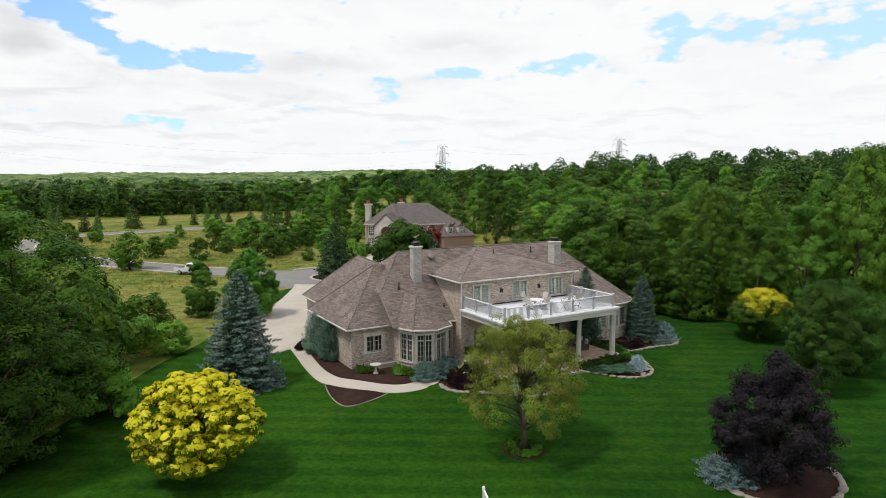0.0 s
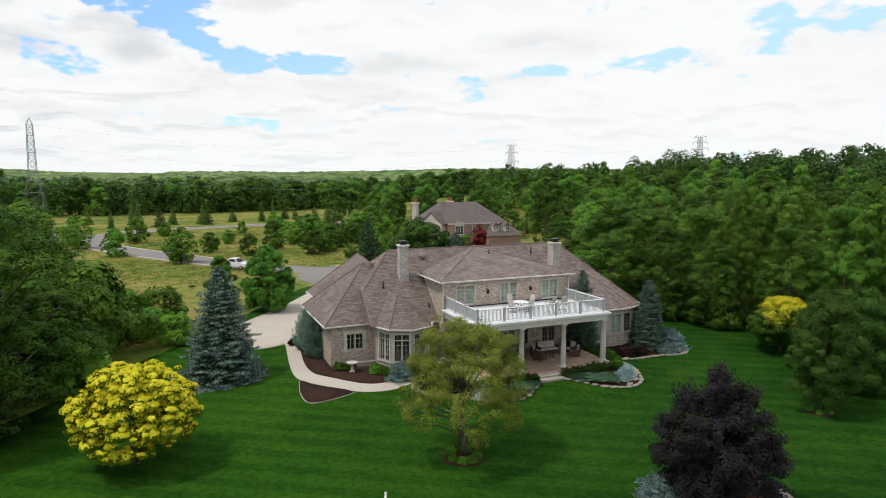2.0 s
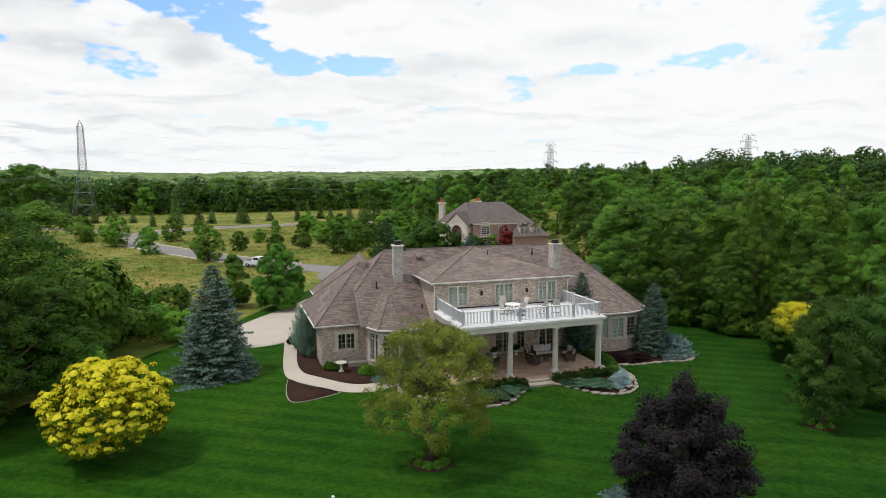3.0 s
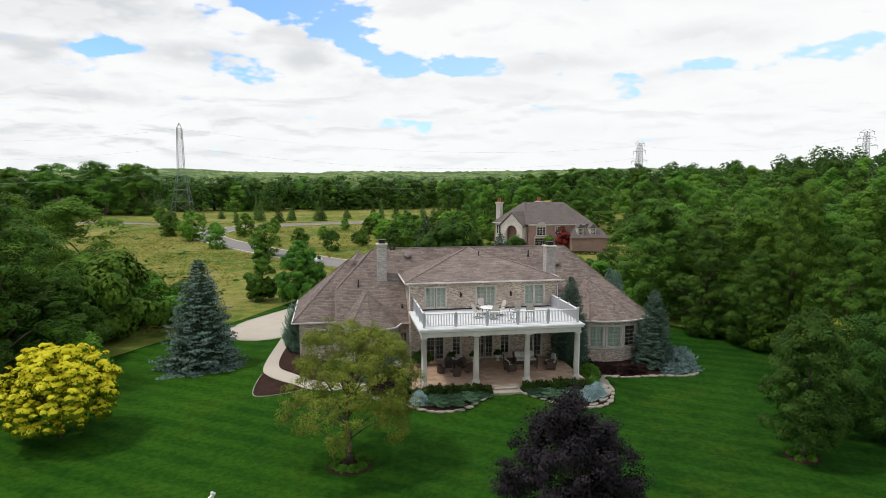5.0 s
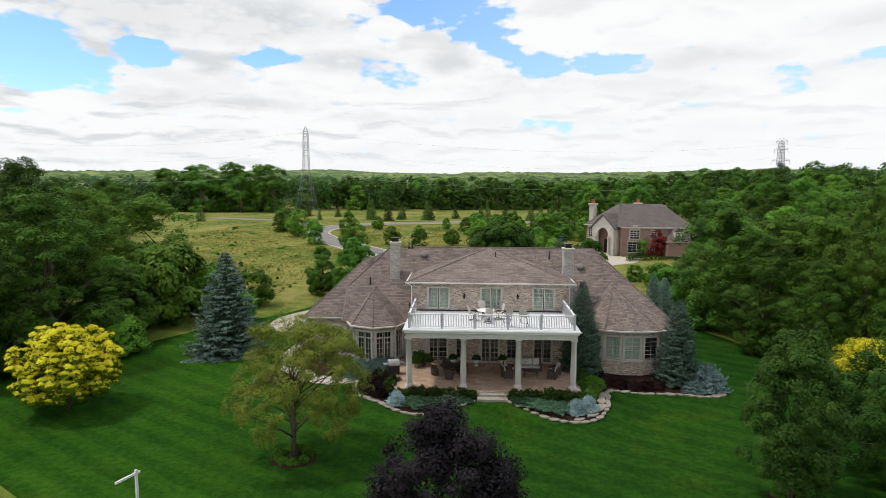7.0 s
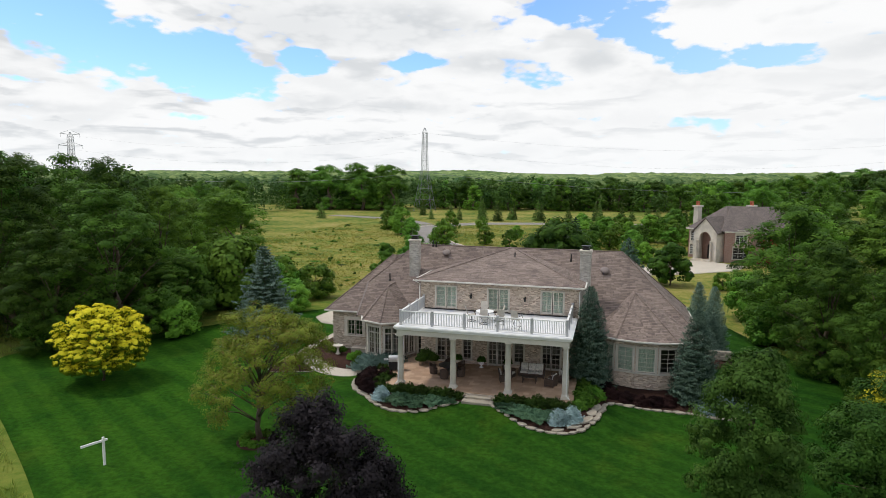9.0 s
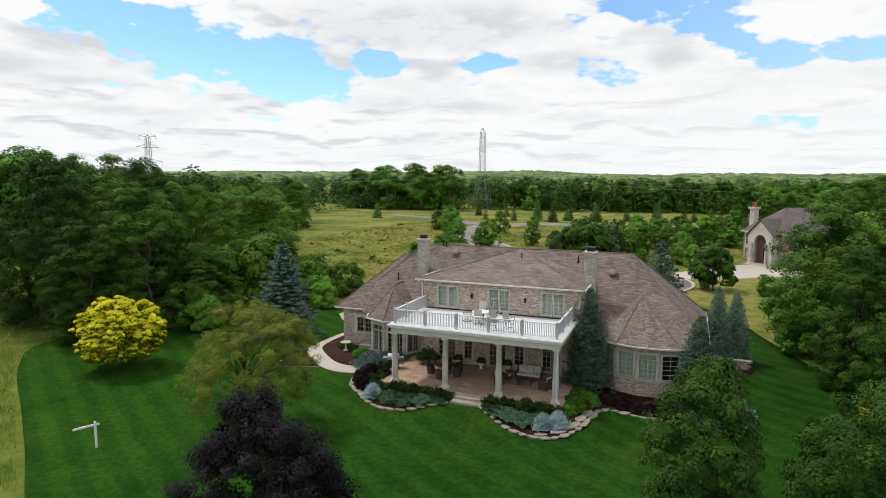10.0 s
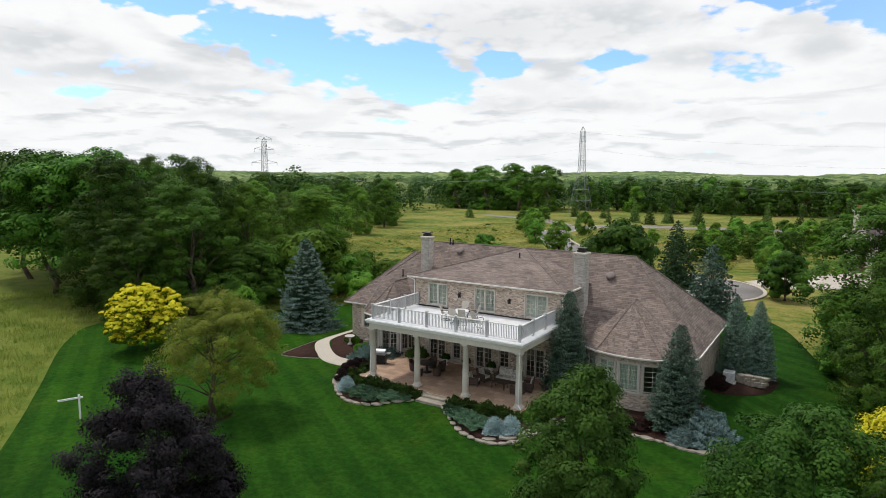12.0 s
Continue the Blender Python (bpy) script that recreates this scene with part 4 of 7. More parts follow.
# ---- porch and balcony
XA, XD = 0.72, 12.52
patio = part("patio", Shape().prism([(-0.2, -0.62), (13.1, -0.62), (13.1, YF - 0.003), (0.42, YF - 0.003), (0.42, 7.0), (-0.3, 7.0), (-1.2, 5.2), (-2.1, 4.6), (-2.1, 2.6), (-1.0, 1.4)], 0.0, FLOOR), M["paving"], house, "reddish tan stone patio floor")
part("patio_wall", Shape().box(-0.2, 13.1, -0.70, -0.623, 0.0, FLOOR - 0.06), M["stone"], house)
for k in range(4):
    x = XA + (XD - XA) * k / 3
    c = part("column", Shape().lathe([(0.17, FLOOR + 0.28), (0.215, FLOOR + 0.34), (0.225, 2.2), (0.185, 4.5), (0.21, 4.52), (0.21, 4.58)], x, 0.0, 20), M["cream"], house, "cream tapered round porch column", True)
    part("plinth", Shape().box(x - 0.28, x + 0.28, -0.28, 0.28, FLOOR, FLOOR + 0.12, 0.02).lathe([(0.27, FLOOR + 0.12), (0.27, FLOOR + 0.18), (0.23, FLOOR + 0.3)], x, 0, 20), M["cream"], c)
    part("capital", Shape().box(x - 0.23, x + 0.23, -0.23, 0.23, 4.58, 4.70), M["cream"], c)
DX0, DX1, DY0 = 0.42, 12.82, -0.36
s = Shape().box(DX0 + 0.1, DX1 - 0.1, DY0 + 0.1, 0.26, 4.70, 5.10)
s.box(DX0 + 0.1, DX0 + 0.6, 0.26, YF - 0.003, 4.70, 5.10).box(DX1 - 0.6, DX1 - 0.1, 0.26, YF - 0.003, 4.70, 5.10)
part("porch_beam", s, M["cream"], house, "cream panelled porch beam")
part("porch_ceiling", Shape().box(DX0 + 0.6, DX1 - 0.6, 0.26, YF - 0.003, 5.0, 5.1), M["cream"], house)
s = Shape().box(DX0 - 0.03, DX1 + 0.03, DY0 - 0.03, YF - 0.003, 5.10, 5.24).box(DX0 - 0.12, DX1 + 0.12, DY0 - 0.12, DY0 + 0.5, 5.24, DECK - 0.03)
s.box(DX0 - 0.12, DX0 + 0.5, DY0 + 0.5, YF - 0.003, 5.24, DECK - 0.03).box(DX1 - 0.5, DX1 + 0.12, DY0 + 0.5, YF - 0.003, 5.24, DECK - 0.03)
part("cornice", s, M["white"], house, "white balcony cornice")
part("balcony_floor", Shape().box(DX0 - 0.05, DX1 + 0.05, DY0 - 0.05, YF - 0.003, DECK - 0.03, DECK + 0.01), M["deck"], house, "white balcony floor")
part("flashing", Shape().box(DX0 + 0.1, DX1 - 0.1, YF - 0.06, YF - 0.003, DECK + 0.012, DECK + 0.1), M["black"], house)
rail = part("railing", Shape().box(XA, XD, -0.06, 0.06, 6.36, 6.42).box(XA - 0.06, XA + 0.06, 0.06, YF - 0.05, 6.36, 6.42).box(XD - 0.06, XD + 0.06, 0.06, YF - 0.05, 6.36, 6.42)
            .box(XA, XD, -0.03, 0.03, 5.46, 5.52).box(XA - 0.03, XA + 0.03, 0.06, YF - 0.05, 5.46, 5.52).box(XD - 0.03, XD + 0.03, 0.06, YF - 0.05, 5.46, 5.52), M["white"], house, "white balcony railing with grey posts and balusters")
post_me = Shape().box(-0.075, 0.075, -0.075, 0.075, 0, 1.1).box(-0.1, 0.1, -0.1, 0.1, 1.1, 1.14, 0.03).mesh("post", M["grey"])
bal_me = Shape().box(-0.018, 0.018, -0.018, 0.018, 5.52, 6.36).mesh("baluster", M["grey"])
posts = [(XA + (XD - XA) * k / 5, 0.0) for k in range(6)] + [(x, y) for x in (XA, XD) for y in (2.0, 4.0, 5.78)]
for x, y in posts:
    put("post", post_me, rail, "", Matrix.Translation((x, y, DECK + 0.01)))
bals = [(XA + 0.118 * k, 0.0) for k in range(1, 100)] + [(x, 0.118 * k) for x in (XA, XD) for k in range(1, 49)]
for x, y in bals:
    if all(abs(x - px) + abs(y - py) > 0.1 for px, py in posts):
        put("baluster", bal_me, rail, "", Matrix.Translation((x, y, 0)))
# wall lanterns of the balcony and the porch
for x, z in ((4.62, 6.55), (8.9, 6.55)):
    l = part("wall_lantern", Shape().box(x - 0.05, x + 0.05, YF - 0.05, YF - 0.003, z - 0.15, z + 0.25).tube([(x, YF - 0.05, z + 0.2), (x, YF - 0.2, z + 0.3), (x, YF - 0.24, z + 0.22)], 0.02, 6)
             .lathe([(0.05, z - 0.12), (0.10, z + 0.1), (0.12, z + 0.12), (0.02, z + 0.24)], x, YF - 0.24, 8), M["black"], house, "dark metal wall lantern")
# garden steps
for k in range(2):
    s = Shape().box(5.8 - 0.15 * k, 7.6 + 0.2 * k, -1.1 - 0.55 * k, -0.703, 0.1, FLOOR - 0.13 - 0.16 * k, 0.03)
    part("step", s, M["rock"], house, "grey stone garden step")
l = part("wall_lantern", Shape().box(-7.06, -6.903, 18.25, 18.4, 2.0, 2.5).lathe([(0.06, 2.0), (0.13, 2.3), (0.15, 2.33), (0.02, 2.55)], -7.15, 18.32, 8), M["black"], house, "dark metal wall lantern")

# ---------------------------------------------------------------- plants
def cards(name, c, n, size, mat, rng, slim=1.5, young=None):
    """Many small leaf faces: centres c, facings n, half lengths size."""
    N = len(c)
    n = n / np.maximum(np.linalg.norm(n, axis=1, keepdims=True), 1e-6)
    r = rng.normal(size=(N, 3))
    a = np.cross(n, r)
    a /= np.maximum(np.linalg.norm(a, axis=1, keepdims=True), 1e-6)
    b = np.cross(n, a)
    size = np.asarray(size).reshape(-1, 1) * np.ones((N, 1))
    w = size / slim
    v = np.stack([c - a * size, c + b * w - 0.1 * a * size, c + a * size, c - b * w - 0.1 * a * size], 1).reshape(-1, 3)
    me = quads(name, v, mat if young is None else mat[0])
    if young is not None:                 # marked leaves, such as spruce tips, have a colour of their own
        me.materials.append(mat[1])
        me.polygons.foreach_set("material_index", young.astype(np.int32))
    return me


def quads(name, v, mat):
    N = len(v) // 4
    me = bpy.data.meshes.new(name)
    me.vertices.add(4 * N)
    me.vertices.foreach_set("co", v.astype(np.float32).ravel())
    me.loops.add(4 * N)
    me.loops.foreach_set("vertex_index", np.arange(4 * N, dtype=np.int32))
    me.polygons.add(N)
    me.polygons.foreach_set("loop_start", np.arange(0, 4 * N, 4, dtype=np.int32))
    me.update(calc_edges=True)
    me.materials.append(mat)
    return me


def unit(rng, n):
    d = rng.normal(size=(n, 3))
    return d / np.linalg.norm(d, axis=1, keepdims=True)


def broadleaf(seed, h, r, bare, leaf, clumps, per, clump, mat, name="tree", lean=0.0, trunk_r=None, lumps=0.3, limbs=16, droop=0.0, egg=0.0, dense=1.0, shift=(0, 0), cone=0.0, dull=None, spray=0.0, lobe=(0.19, 0.33)):
    """Trunk, limbs and a crown of leaf clumps, foot at the origin. Gives the two meshes."""
    rng = np.random.default_rng(seed)
    nl = int(max(28, clumps // 8) * dense)
    lr = r * rng.uniform(*lobe, nl)
    dl = unit(rng, nl)
    dl[:, 2] = np.where(dl[:, 2] < (-0.9 if bare < 1.5 else -0.62), -dl[:, 2], dl[:, 2])
    hz = (h - bare) / 1.62
    k = np.array([0.93 + 0.5 * lumps * noise.noise((x * 1.9 + seed * 3.1, y * 1.9, z * 1.9)) for x, y, z in dl]) * np.where(rng.random(nl) < 0.78, rng.uniform(0.84, 1.04, nl), 0.6)
    lc = dl * k[:, None] * np.stack([r - lr, r - lr, hz - 0.75 * lr], 1)
    lc[:, 2] = np.maximum(lc[:, 2] + bare + 0.62 * hz, bare + 0.5 * lr)
    li = rng.integers(nl, size=clumps)
    d = unit(rng, clumps) + 0.7 * dl[li] + np.array([0, 0, 0.35])
    d /= np.linalg.norm(d, axis=1, keepdims=True)
    c = lc[li] + d * (lr[li] * rng.uniform(0.82, 1.06, clumps))[:, None] * np.array([1, 1, 0.95])
    inner = rng.random(clumps) < 0.09
    c[inner] = lc[li[inner]] * np.array([0.62, 0.62, 1.0])
    c[:, 2] = np.maximum(c[:, 2], bare * 0.8 + 0.15)
    up = np.clip((c[:, 2] - bare) / (h - bare), 0, 1)
    c[:, :2] *= ((1 - egg * np.clip(up - 0.35, 0, 1) * 1.3) * (1 + cone * (0.38 - up) * 1.5))[:, None]
    c[:, :2] += np.outer(np.minimum(1, up * 1.8), shift)
    cs = clump * rng.uniform(0.65, 1.25, clumps)
    idx = np.repeat(np.arange(clumps), per)
    v = unit(rng, len(idx)) + 0.45 * d[idx] + np.array([0, 0, 0.35])
    v /= np.maximum(np.linalg.norm(v, axis=1, keepdims=True), 1e-6)
    reach = np.where(rng.random(len(idx)) < 0.8, rng.uniform(0.72, 1.06, len(idx)), rng.uniform(0.2, 0.75, len(idx)))
    pos = c[idx] + v * (cs[idx] * reach)[:, None] * np.array([1, 1, 0.78])
    if spray:                             # long straight shoots past the crown's edge
        out = dl[li] + np.array([0, 0, 0.25])
        pos += out[idx] * (np.repeat(rng.uniform(0, spray, clumps), per) * rng.uniform(-0.6, 1.0, len(idx)))[:, None]
    pos[:, 2] -= droop * np.linalg.norm(v[:, :2], axis=1) * cs[idx]
    nrm = v * 0.9 + d[idx] * 0.55 + np.array([0, 0, 0.2]) + 0.17 * rng.normal(size=v.shape)
    pos[:, 2] = np.maximum(pos[:, 2], 0.25)
    if dull:
        # gold on upward leaves and high in the crown, yellow-green elsewhere
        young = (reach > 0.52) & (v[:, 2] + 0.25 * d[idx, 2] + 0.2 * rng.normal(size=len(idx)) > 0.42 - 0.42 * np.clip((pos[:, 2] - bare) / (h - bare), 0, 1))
        crown = cards("crown", pos, nrm, leaf * rng.uniform(0.7, 1.35, len(idx)), (dull, mat), rng, 1.5, young)
    else:
        crown = cards("crown", pos, nrm, leaf * rng.uniform(0.7, 1.35, len(idx)), mat, rng)
    s = Shape()
    tr = trunk_r or 0.028 * h
    top = bare + 0.62 * (h - bare)
    wob = rng.normal(size=(7, 2)) * 0.05 * r
    spine = [Vector((wob[i, 0] * (i > 0), wob[i, 1] * (i > 0), top * i / 6)) for i in range(7)]
    s.tube([(p.x, p.y, p.z - (0.1 if i == 0 else 0)) for i, p in enumerate(spine)], [tr * f for f in (1.35, 1.0, 0.9, 0.75, 0.55, 0.38, 0.18)], 9)
    for k in rng.permutation(clumps)[:limbs]:
        e = Vector(c[k])
        z = min(max(e.z * rng.uniform(0.35, 0.75), bare * 0.8), top * 0.95)
        i = min(int(z / top * 6), 5)
        b = spine[i].lerp(spine[i + 1], z / top * 6 - i)
        mid = b.lerp(e, 0.5) + Vector((0, 0, 0.06 * (e - b).length))
        q = tr * (0.42 - 0.25 * z / top)
        s.tube([b, mid, e], [q, q * 0.6, q * 0.18], 5)
    return s.mesh("trunk", M["bark"], True), crown


def conifer(seed, h, r, needle, mat, rows=26, arms=13, per=34, power=0.85, tip_up=0.12, bare=0.15, mess=0.12, fresh=None):
    """A spruce: whorls of drooping boughs, each a fan of needle sprays."""
    rng = np.random.default_rng(seed)
    P, Nn, S, Y = [], [], [], []
    for k in range(rows):
        f = (k + 0.3) / rows
        z = bare + (h - bare) * f ** 1.05
        rr = r * (1 - f) ** power + 0.04
        m = max(4, int(arms * (0.35 + 0.65 * (1 - f))))
        for j in range(m):
            a = 2 * math.pi * (j + rng.random()) / m
            L = rr * (1 + mess * rng.normal())
            n = max(6, int(per * (0.25 + 0.75 * L / r)))
            t = rng.random(n) ** 0.6
            side = rng.normal(size=n) * (0.10 + 0.17 * L * (1.05 - t))
            zz = z - 0.32 * L * t + tip_up * L * t ** 3 + rng.normal(size=n) * 0.05
            x = t * L * math.cos(a) - side * math.sin(a)
            y = t * L * math.sin(a) + side * math.cos(a)
            P.append(np.stack([x, y, np.maximum(zz, 0.06)], 1))
            nn = np.stack([math.cos(a) * (0.4 + 0 * t), math.sin(a) * (0.4 + 0 * t), 0.8 + 0 * t], 1) + 0.55 * rng.normal(size=(n, 3))
            Nn.append(nn)
            Y.append(t + 0.14 * rng.normal(size=n) > 0.78)
            S.append(needle * rng.uniform(0.6, 1.3, n) * (0.65 + 0.35 * L / r))
    n = 30
    P.append(np.stack([rng.normal(size=n) * 0.04, rng.normal(size=n) * 0.04, h - rng.random(n) * 0.5], 1))
    Nn.append(unit(rng, n))
    S.append(np.full(n, needle * 0.6))
    Y.append(rng.random(n) > 0.5)
    if fresh:
        crown = cards("crown", np.concatenate(P), np.concatenate(Nn), np.concatenate(S), (mat, fresh), rng, 2.1, np.concatenate(Y))
    else:
        crown = cards("crown", np.concatenate(P), np.concatenate(Nn), np.concatenate(S), mat, rng, 2.1)
    s = Shape().tube([(0, 0, -0.1), (0, 0, h * 0.5), (0, 0, h * 0.95)], [0.022 * h, 0.012 * h, 0.01], 8)
    return s.mesh("trunk", M["bark"], True), crown


def plant(name, meshes, x, y, label, category, group="", z=0.0, turn=0.0, size=1.0, tall=None):
    """A tree or shrub out of its trunk and crown."""
    e = new(name)
    e.matrix_basis = Matrix.LocRotScale((x, y, z + rise(x, y)), Euler((0, 0, turn)), (size, size, tall or size))
    tagged(e, label, category, group)
    for n, me in zip(("trunk", "crown"), meshes):
        if me:
            o = new(n, me)
            o.parent = e
    return e


def mound(seed, r, h, leaf, n, mat, name="foliage", spiky=0.0, lumps=0.35):
    """A low shrub: a lumpy heap of leaf sprays over a few stems."""
    rng = np.random.default_rng(seed)
    d = unit(rng, n)
    d[:, 2] = np.abs(d[:, 2])
    k = np.array([0.85 + lumps * noise.noise((x * 2.5 + seed, y * 2.5, z * 2.5 + 7)) for x, y, z in d])
    f = np.where(rng.random(n) < 0.75, rng.uniform(0.88, 1.06, n), rng.uniform(0.4, 0.9, n))
    p = d * np.array([r, r, h]) * (k * f)[:, None]
    p[:, 2] += 0.05
    nrm = d * 0.7 + np.array([0, 0, 0.4]) + 0.6 * rng.normal(size=d.shape)
    crown = cards("foliage", p, nrm, leaf * rng.uniform(0.6, 1.4, n), mat, rng, 1.6 + spiky)
    s = Shape()
    for j in range(5):
        a = j * 1.257 + seed
        s.tube([(0.05 * math.cos(a), 0.05 * math.sin(a), -0.05), (0.5 * r * math.cos(a), 0.5 * r * math.sin(a), 0.6 * h)], [0.03, 0.01], 5)
    return s.mesh("stems", M["bark"], True), crown


def shrub(name, meshes, x, y, label, category="shrub", group="", z=0.08, turn=0.0, size=1.0, tall=None):
    e = new(name)
    e.matrix_basis = Matrix.LocRotScale((x, y, z + rise(x, y)), Euler((0, 0, turn)), (size, size, tall or size))
    tagged(e, label, category, group)
    for n, me in zip(("stems", "foliage"), meshes):
        o = new(n, me)
        o.parent = e
    return e


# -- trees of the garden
plant("golden_tree", broadleaf(11, 6.1, 3.75, 1.25, 0.085, 900, 66, 0.27, M["leaf_gold"], lumps=0.08, limbs=16, dense=3.0, lobe=(0.09, 0.15), trunk_r=0.14, dull=M["leaf_gold_dull"]), -22.7, -3.1, "small rounded tree with bright golden yellow leaves on the lawn", "tree")
plant("blue_spruce", conifer(12, 9.3, 3.2, 0.10, M["needle_blue"], 38, 20, 140, 0.56, 0.2, 0.05, 0.16, M["needle_tip"]), -17.0, 11.3, "broad blue spruce with layered boughs down to the lawn", "spruce")
plant("maple_tree", broadleaf(13, 8.4, 4.2, 1.6, 0.047, 800, 72, 0.42, M["leaf_olive"], lumps=0.35, limbs=44, dense=1.7, lobe=(0.10, 0.20), shift=(0.5, 0.6), trunk_r=0.16), -5.0, -9.6, "thin-leaved olive green maple with browning branches", "tree")
plant("purple_tree", broadleaf(14, 7.2, 3.35, 0.65, 0.060, 700, 105, 0.40, M["leaf_purple"], lumps=0.3, limbs=18, egg=0.42, cone=0.1, shift=(-0.9, -0.7), spray=0.7, dense=1.8, lobe=(0.12, 0.22)), 4.9, -19.4, "dark purple leaved maple in a stone edged bed", "tree")
plant("young_oak", broadleaf(15, 8.9, 2.5, 1.3, 0.060, 600, 100, 0.42, M["leaf_oak"], lumps=0.2, egg=0.25, limbs=12, dense=2.4, lobe=(0.10, 0.18), trunk_r=0.10, spray=0.25), 21.3, -13.2, "upright dark green tree in a small mulch ring", "tree")
plant("young_oak", broadleaf(16, 8.0, 4.4, 0.6, 0.066, 640, 96, 0.48, M["leaf_fresh"], lumps=0.2, limbs=12, dense=2.0, lobe=(0.09, 0.17), trunk_r=0.13, spray=0.22), 28.9, -10.6, "broad fresh green tree at the lawn's edge", "tree")
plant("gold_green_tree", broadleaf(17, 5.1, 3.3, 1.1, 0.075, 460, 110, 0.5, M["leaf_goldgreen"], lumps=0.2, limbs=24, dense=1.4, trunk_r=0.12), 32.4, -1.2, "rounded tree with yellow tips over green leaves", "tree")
SP = conifer(18, 7.0, 2.1, 0.075, M["needle_green"], 54, 18, 95, 0.52, 0.3, 0.03, 0.12, M["needle_silver"])
plant("narrow_spruce", SP, 21.3, 4.5, "narrow grey-green spruce by the bowed window", "spruce", "spruces against the house", size=0.84, tall=0.93)
plant("narrow_spruce", SP, 13.9, 4.9, "narrow grey-green spruce beside the porch", "spruce", "spruces against the house", turn=1.0, size=0.82, tall=1.07)
plant("narrow_spruce", SP, 22.9, 17.0, "narrow grey-green spruce at the side wall", "spruce", "spruces against the house", turn=2.0, size=0.64, tall=0.9)
plant("narrow_spruce", SP, 24.4, 18.4, "narrow grey-green spruce at the side wall", "spruce", "spruces against the house", turn=3.3, size=0.66, tall=0.86)
JU = conifer(19, 3.9, 1.55, 0.085, M["needle_green"], 30, 17, 60, 0.36, 0.75, 0.05, 0.14, M["needle_soft"])
plant("juniper", JU, -9.3, 15.4, "upright grey-green juniper at the house corner", "juniper", "junipers", size=0.74, tall=0.95)
plant("juniper", JU, -8.9, 12.5, "upright grey-green juniper at the house corner", "juniper", "junipers", turn=2.0, size=0.8, tall=0.95)
plant("linden_tree", broadleaf(20, 8.2, 3.3, 0.6, 0.09, 640, 80, 0.45, M["leaf_deep"], lumps=0.12, egg=0.4, dense=2.4, lobe=(0.10, 0.18)), -9.7, 36.3, "dense egg-shaped green tree beside the driveway", "tree")
plant("young_tree", broadleaf(21, 6.9, 2.2, 0.3, 0.09, 420, 70, 0.40, M["leaf"], lumps=0.2, egg=0.5, dense=1.6, lobe=(0.12, 0.22)), -15.0, 39.5, "slim fresh green tree in the meadow", "tree")
plant("blue_spruce", conifer(22, 8.4, 3.8, 0.22, M["needle_green"], 30, 15, 36, 0.68), 17.3, 40.4, "blue spruce behind the house", "spruce")
plant("shade_tree", broadleaf(25, 11.0, 4.9, 0.8, 0.19, 330, 55, 0.8, M["leaf_deep"], lumps=0.4), 9.0, 33.2, "large dark green shade tree behind the house", "tree")
plant("island_spruce", conifer(26, 9.6, 3.5, 0.26, M["needle_dark"], 30, 14, 28, 0.6), 9.6, 58.4, "broad dark spruce on the turning circle's island", "spruce")
plant("lawn_tree", broadleaf(23, 6.8, 3.2, 0.9, 0.20, 190, 50, 0.6, M["leaf_deep"], lumps=0.3, egg=0.3), 23.8, 55.6, "round dark green tree near the cul-de-sac", "tree")

# -- shapes for the woods
KINDS = (("leaf", 0.2, 0.45), ("leaf_walnut_shade", 0.1, 0.5), ("leaf", 0.35, 0.45), ("leaf_light", 0.25, 0.45), ("leaf", 0.45, 0.4))
NEAR = [broadleaf(31 + i, 14.5, 4.8, 0.5, 0.078, 500, 92, 0.60, M[k], lumps=lp, limbs=16, egg=e, trunk_r=0.24, dense=1.25) for i, (k, e, lp) in enumerate(KINDS)]
WOOD = [broadleaf(91 + i, 14.5, 4.8, 0.5, 0.10, 400, 72, 0.74, M[k], lumps=lp, limbs=10, egg=e, trunk_r=0.22, dense=1.25) for i, (k, e, lp) in enumerate(KINDS)]
WOOD.append(broadleaf(97, 14.5, 4.8, 2.9, 0.15, 400, 44, 0.85, M["leaf_deep"], lumps=0.5, limbs=10, egg=0.15, trunk_r=0.2))
BACK = [broadleaf(51 + i, 14.5, 4.8, 0.6, 0.15, 280, 44, 0.85, M[k], lumps=lp, limbs=5, egg=e) for i, (k, e, lp) in enumerate(KINDS)]
BUSH = [broadleaf(41 + i, 5.2, 3.0, 0.2, 0.17, 170, 34, 0.7, M[k], lumps=0.4) for i, k in enumerate(("leaf", "leaf_light"))]
PINE = conifer(45, 7.0, 2.2, 0.30, M["needle_young"], 20, 10, 16, 0.7)
SMALL = [broadleaf(46 + i, 6.2, 2.9, 0.35, 0.19, 170, 24, 0.6, M[k], lumps=0.25, egg=0.3, dense=2.0) for i, k in enumerate(("leaf_light", "leaf", "leaf_light"))]

MSHRUB = mound(72, 1.0, 0.8, 0.2, 170, M["leaf"])
rng = np.random.default_rng(5)


def wood_tree(x, y, h, r, kind=None, label="tall green tree at the edge of the wood", group="trees of the wood"):
    k = int(rng.integers(len(BACK))) if kind is None else kind
    near = kind is not None and (x + 3) ** 2 + (y + 20) ** 2 < 54 ** 2
    plant("tree", (BACK if kind is None else NEAR if near else WOOD)[k], x, y, label, "tree", group, hill(x, y), rng.uniform(0, 6.28), r / 4.6, h / 14.5)


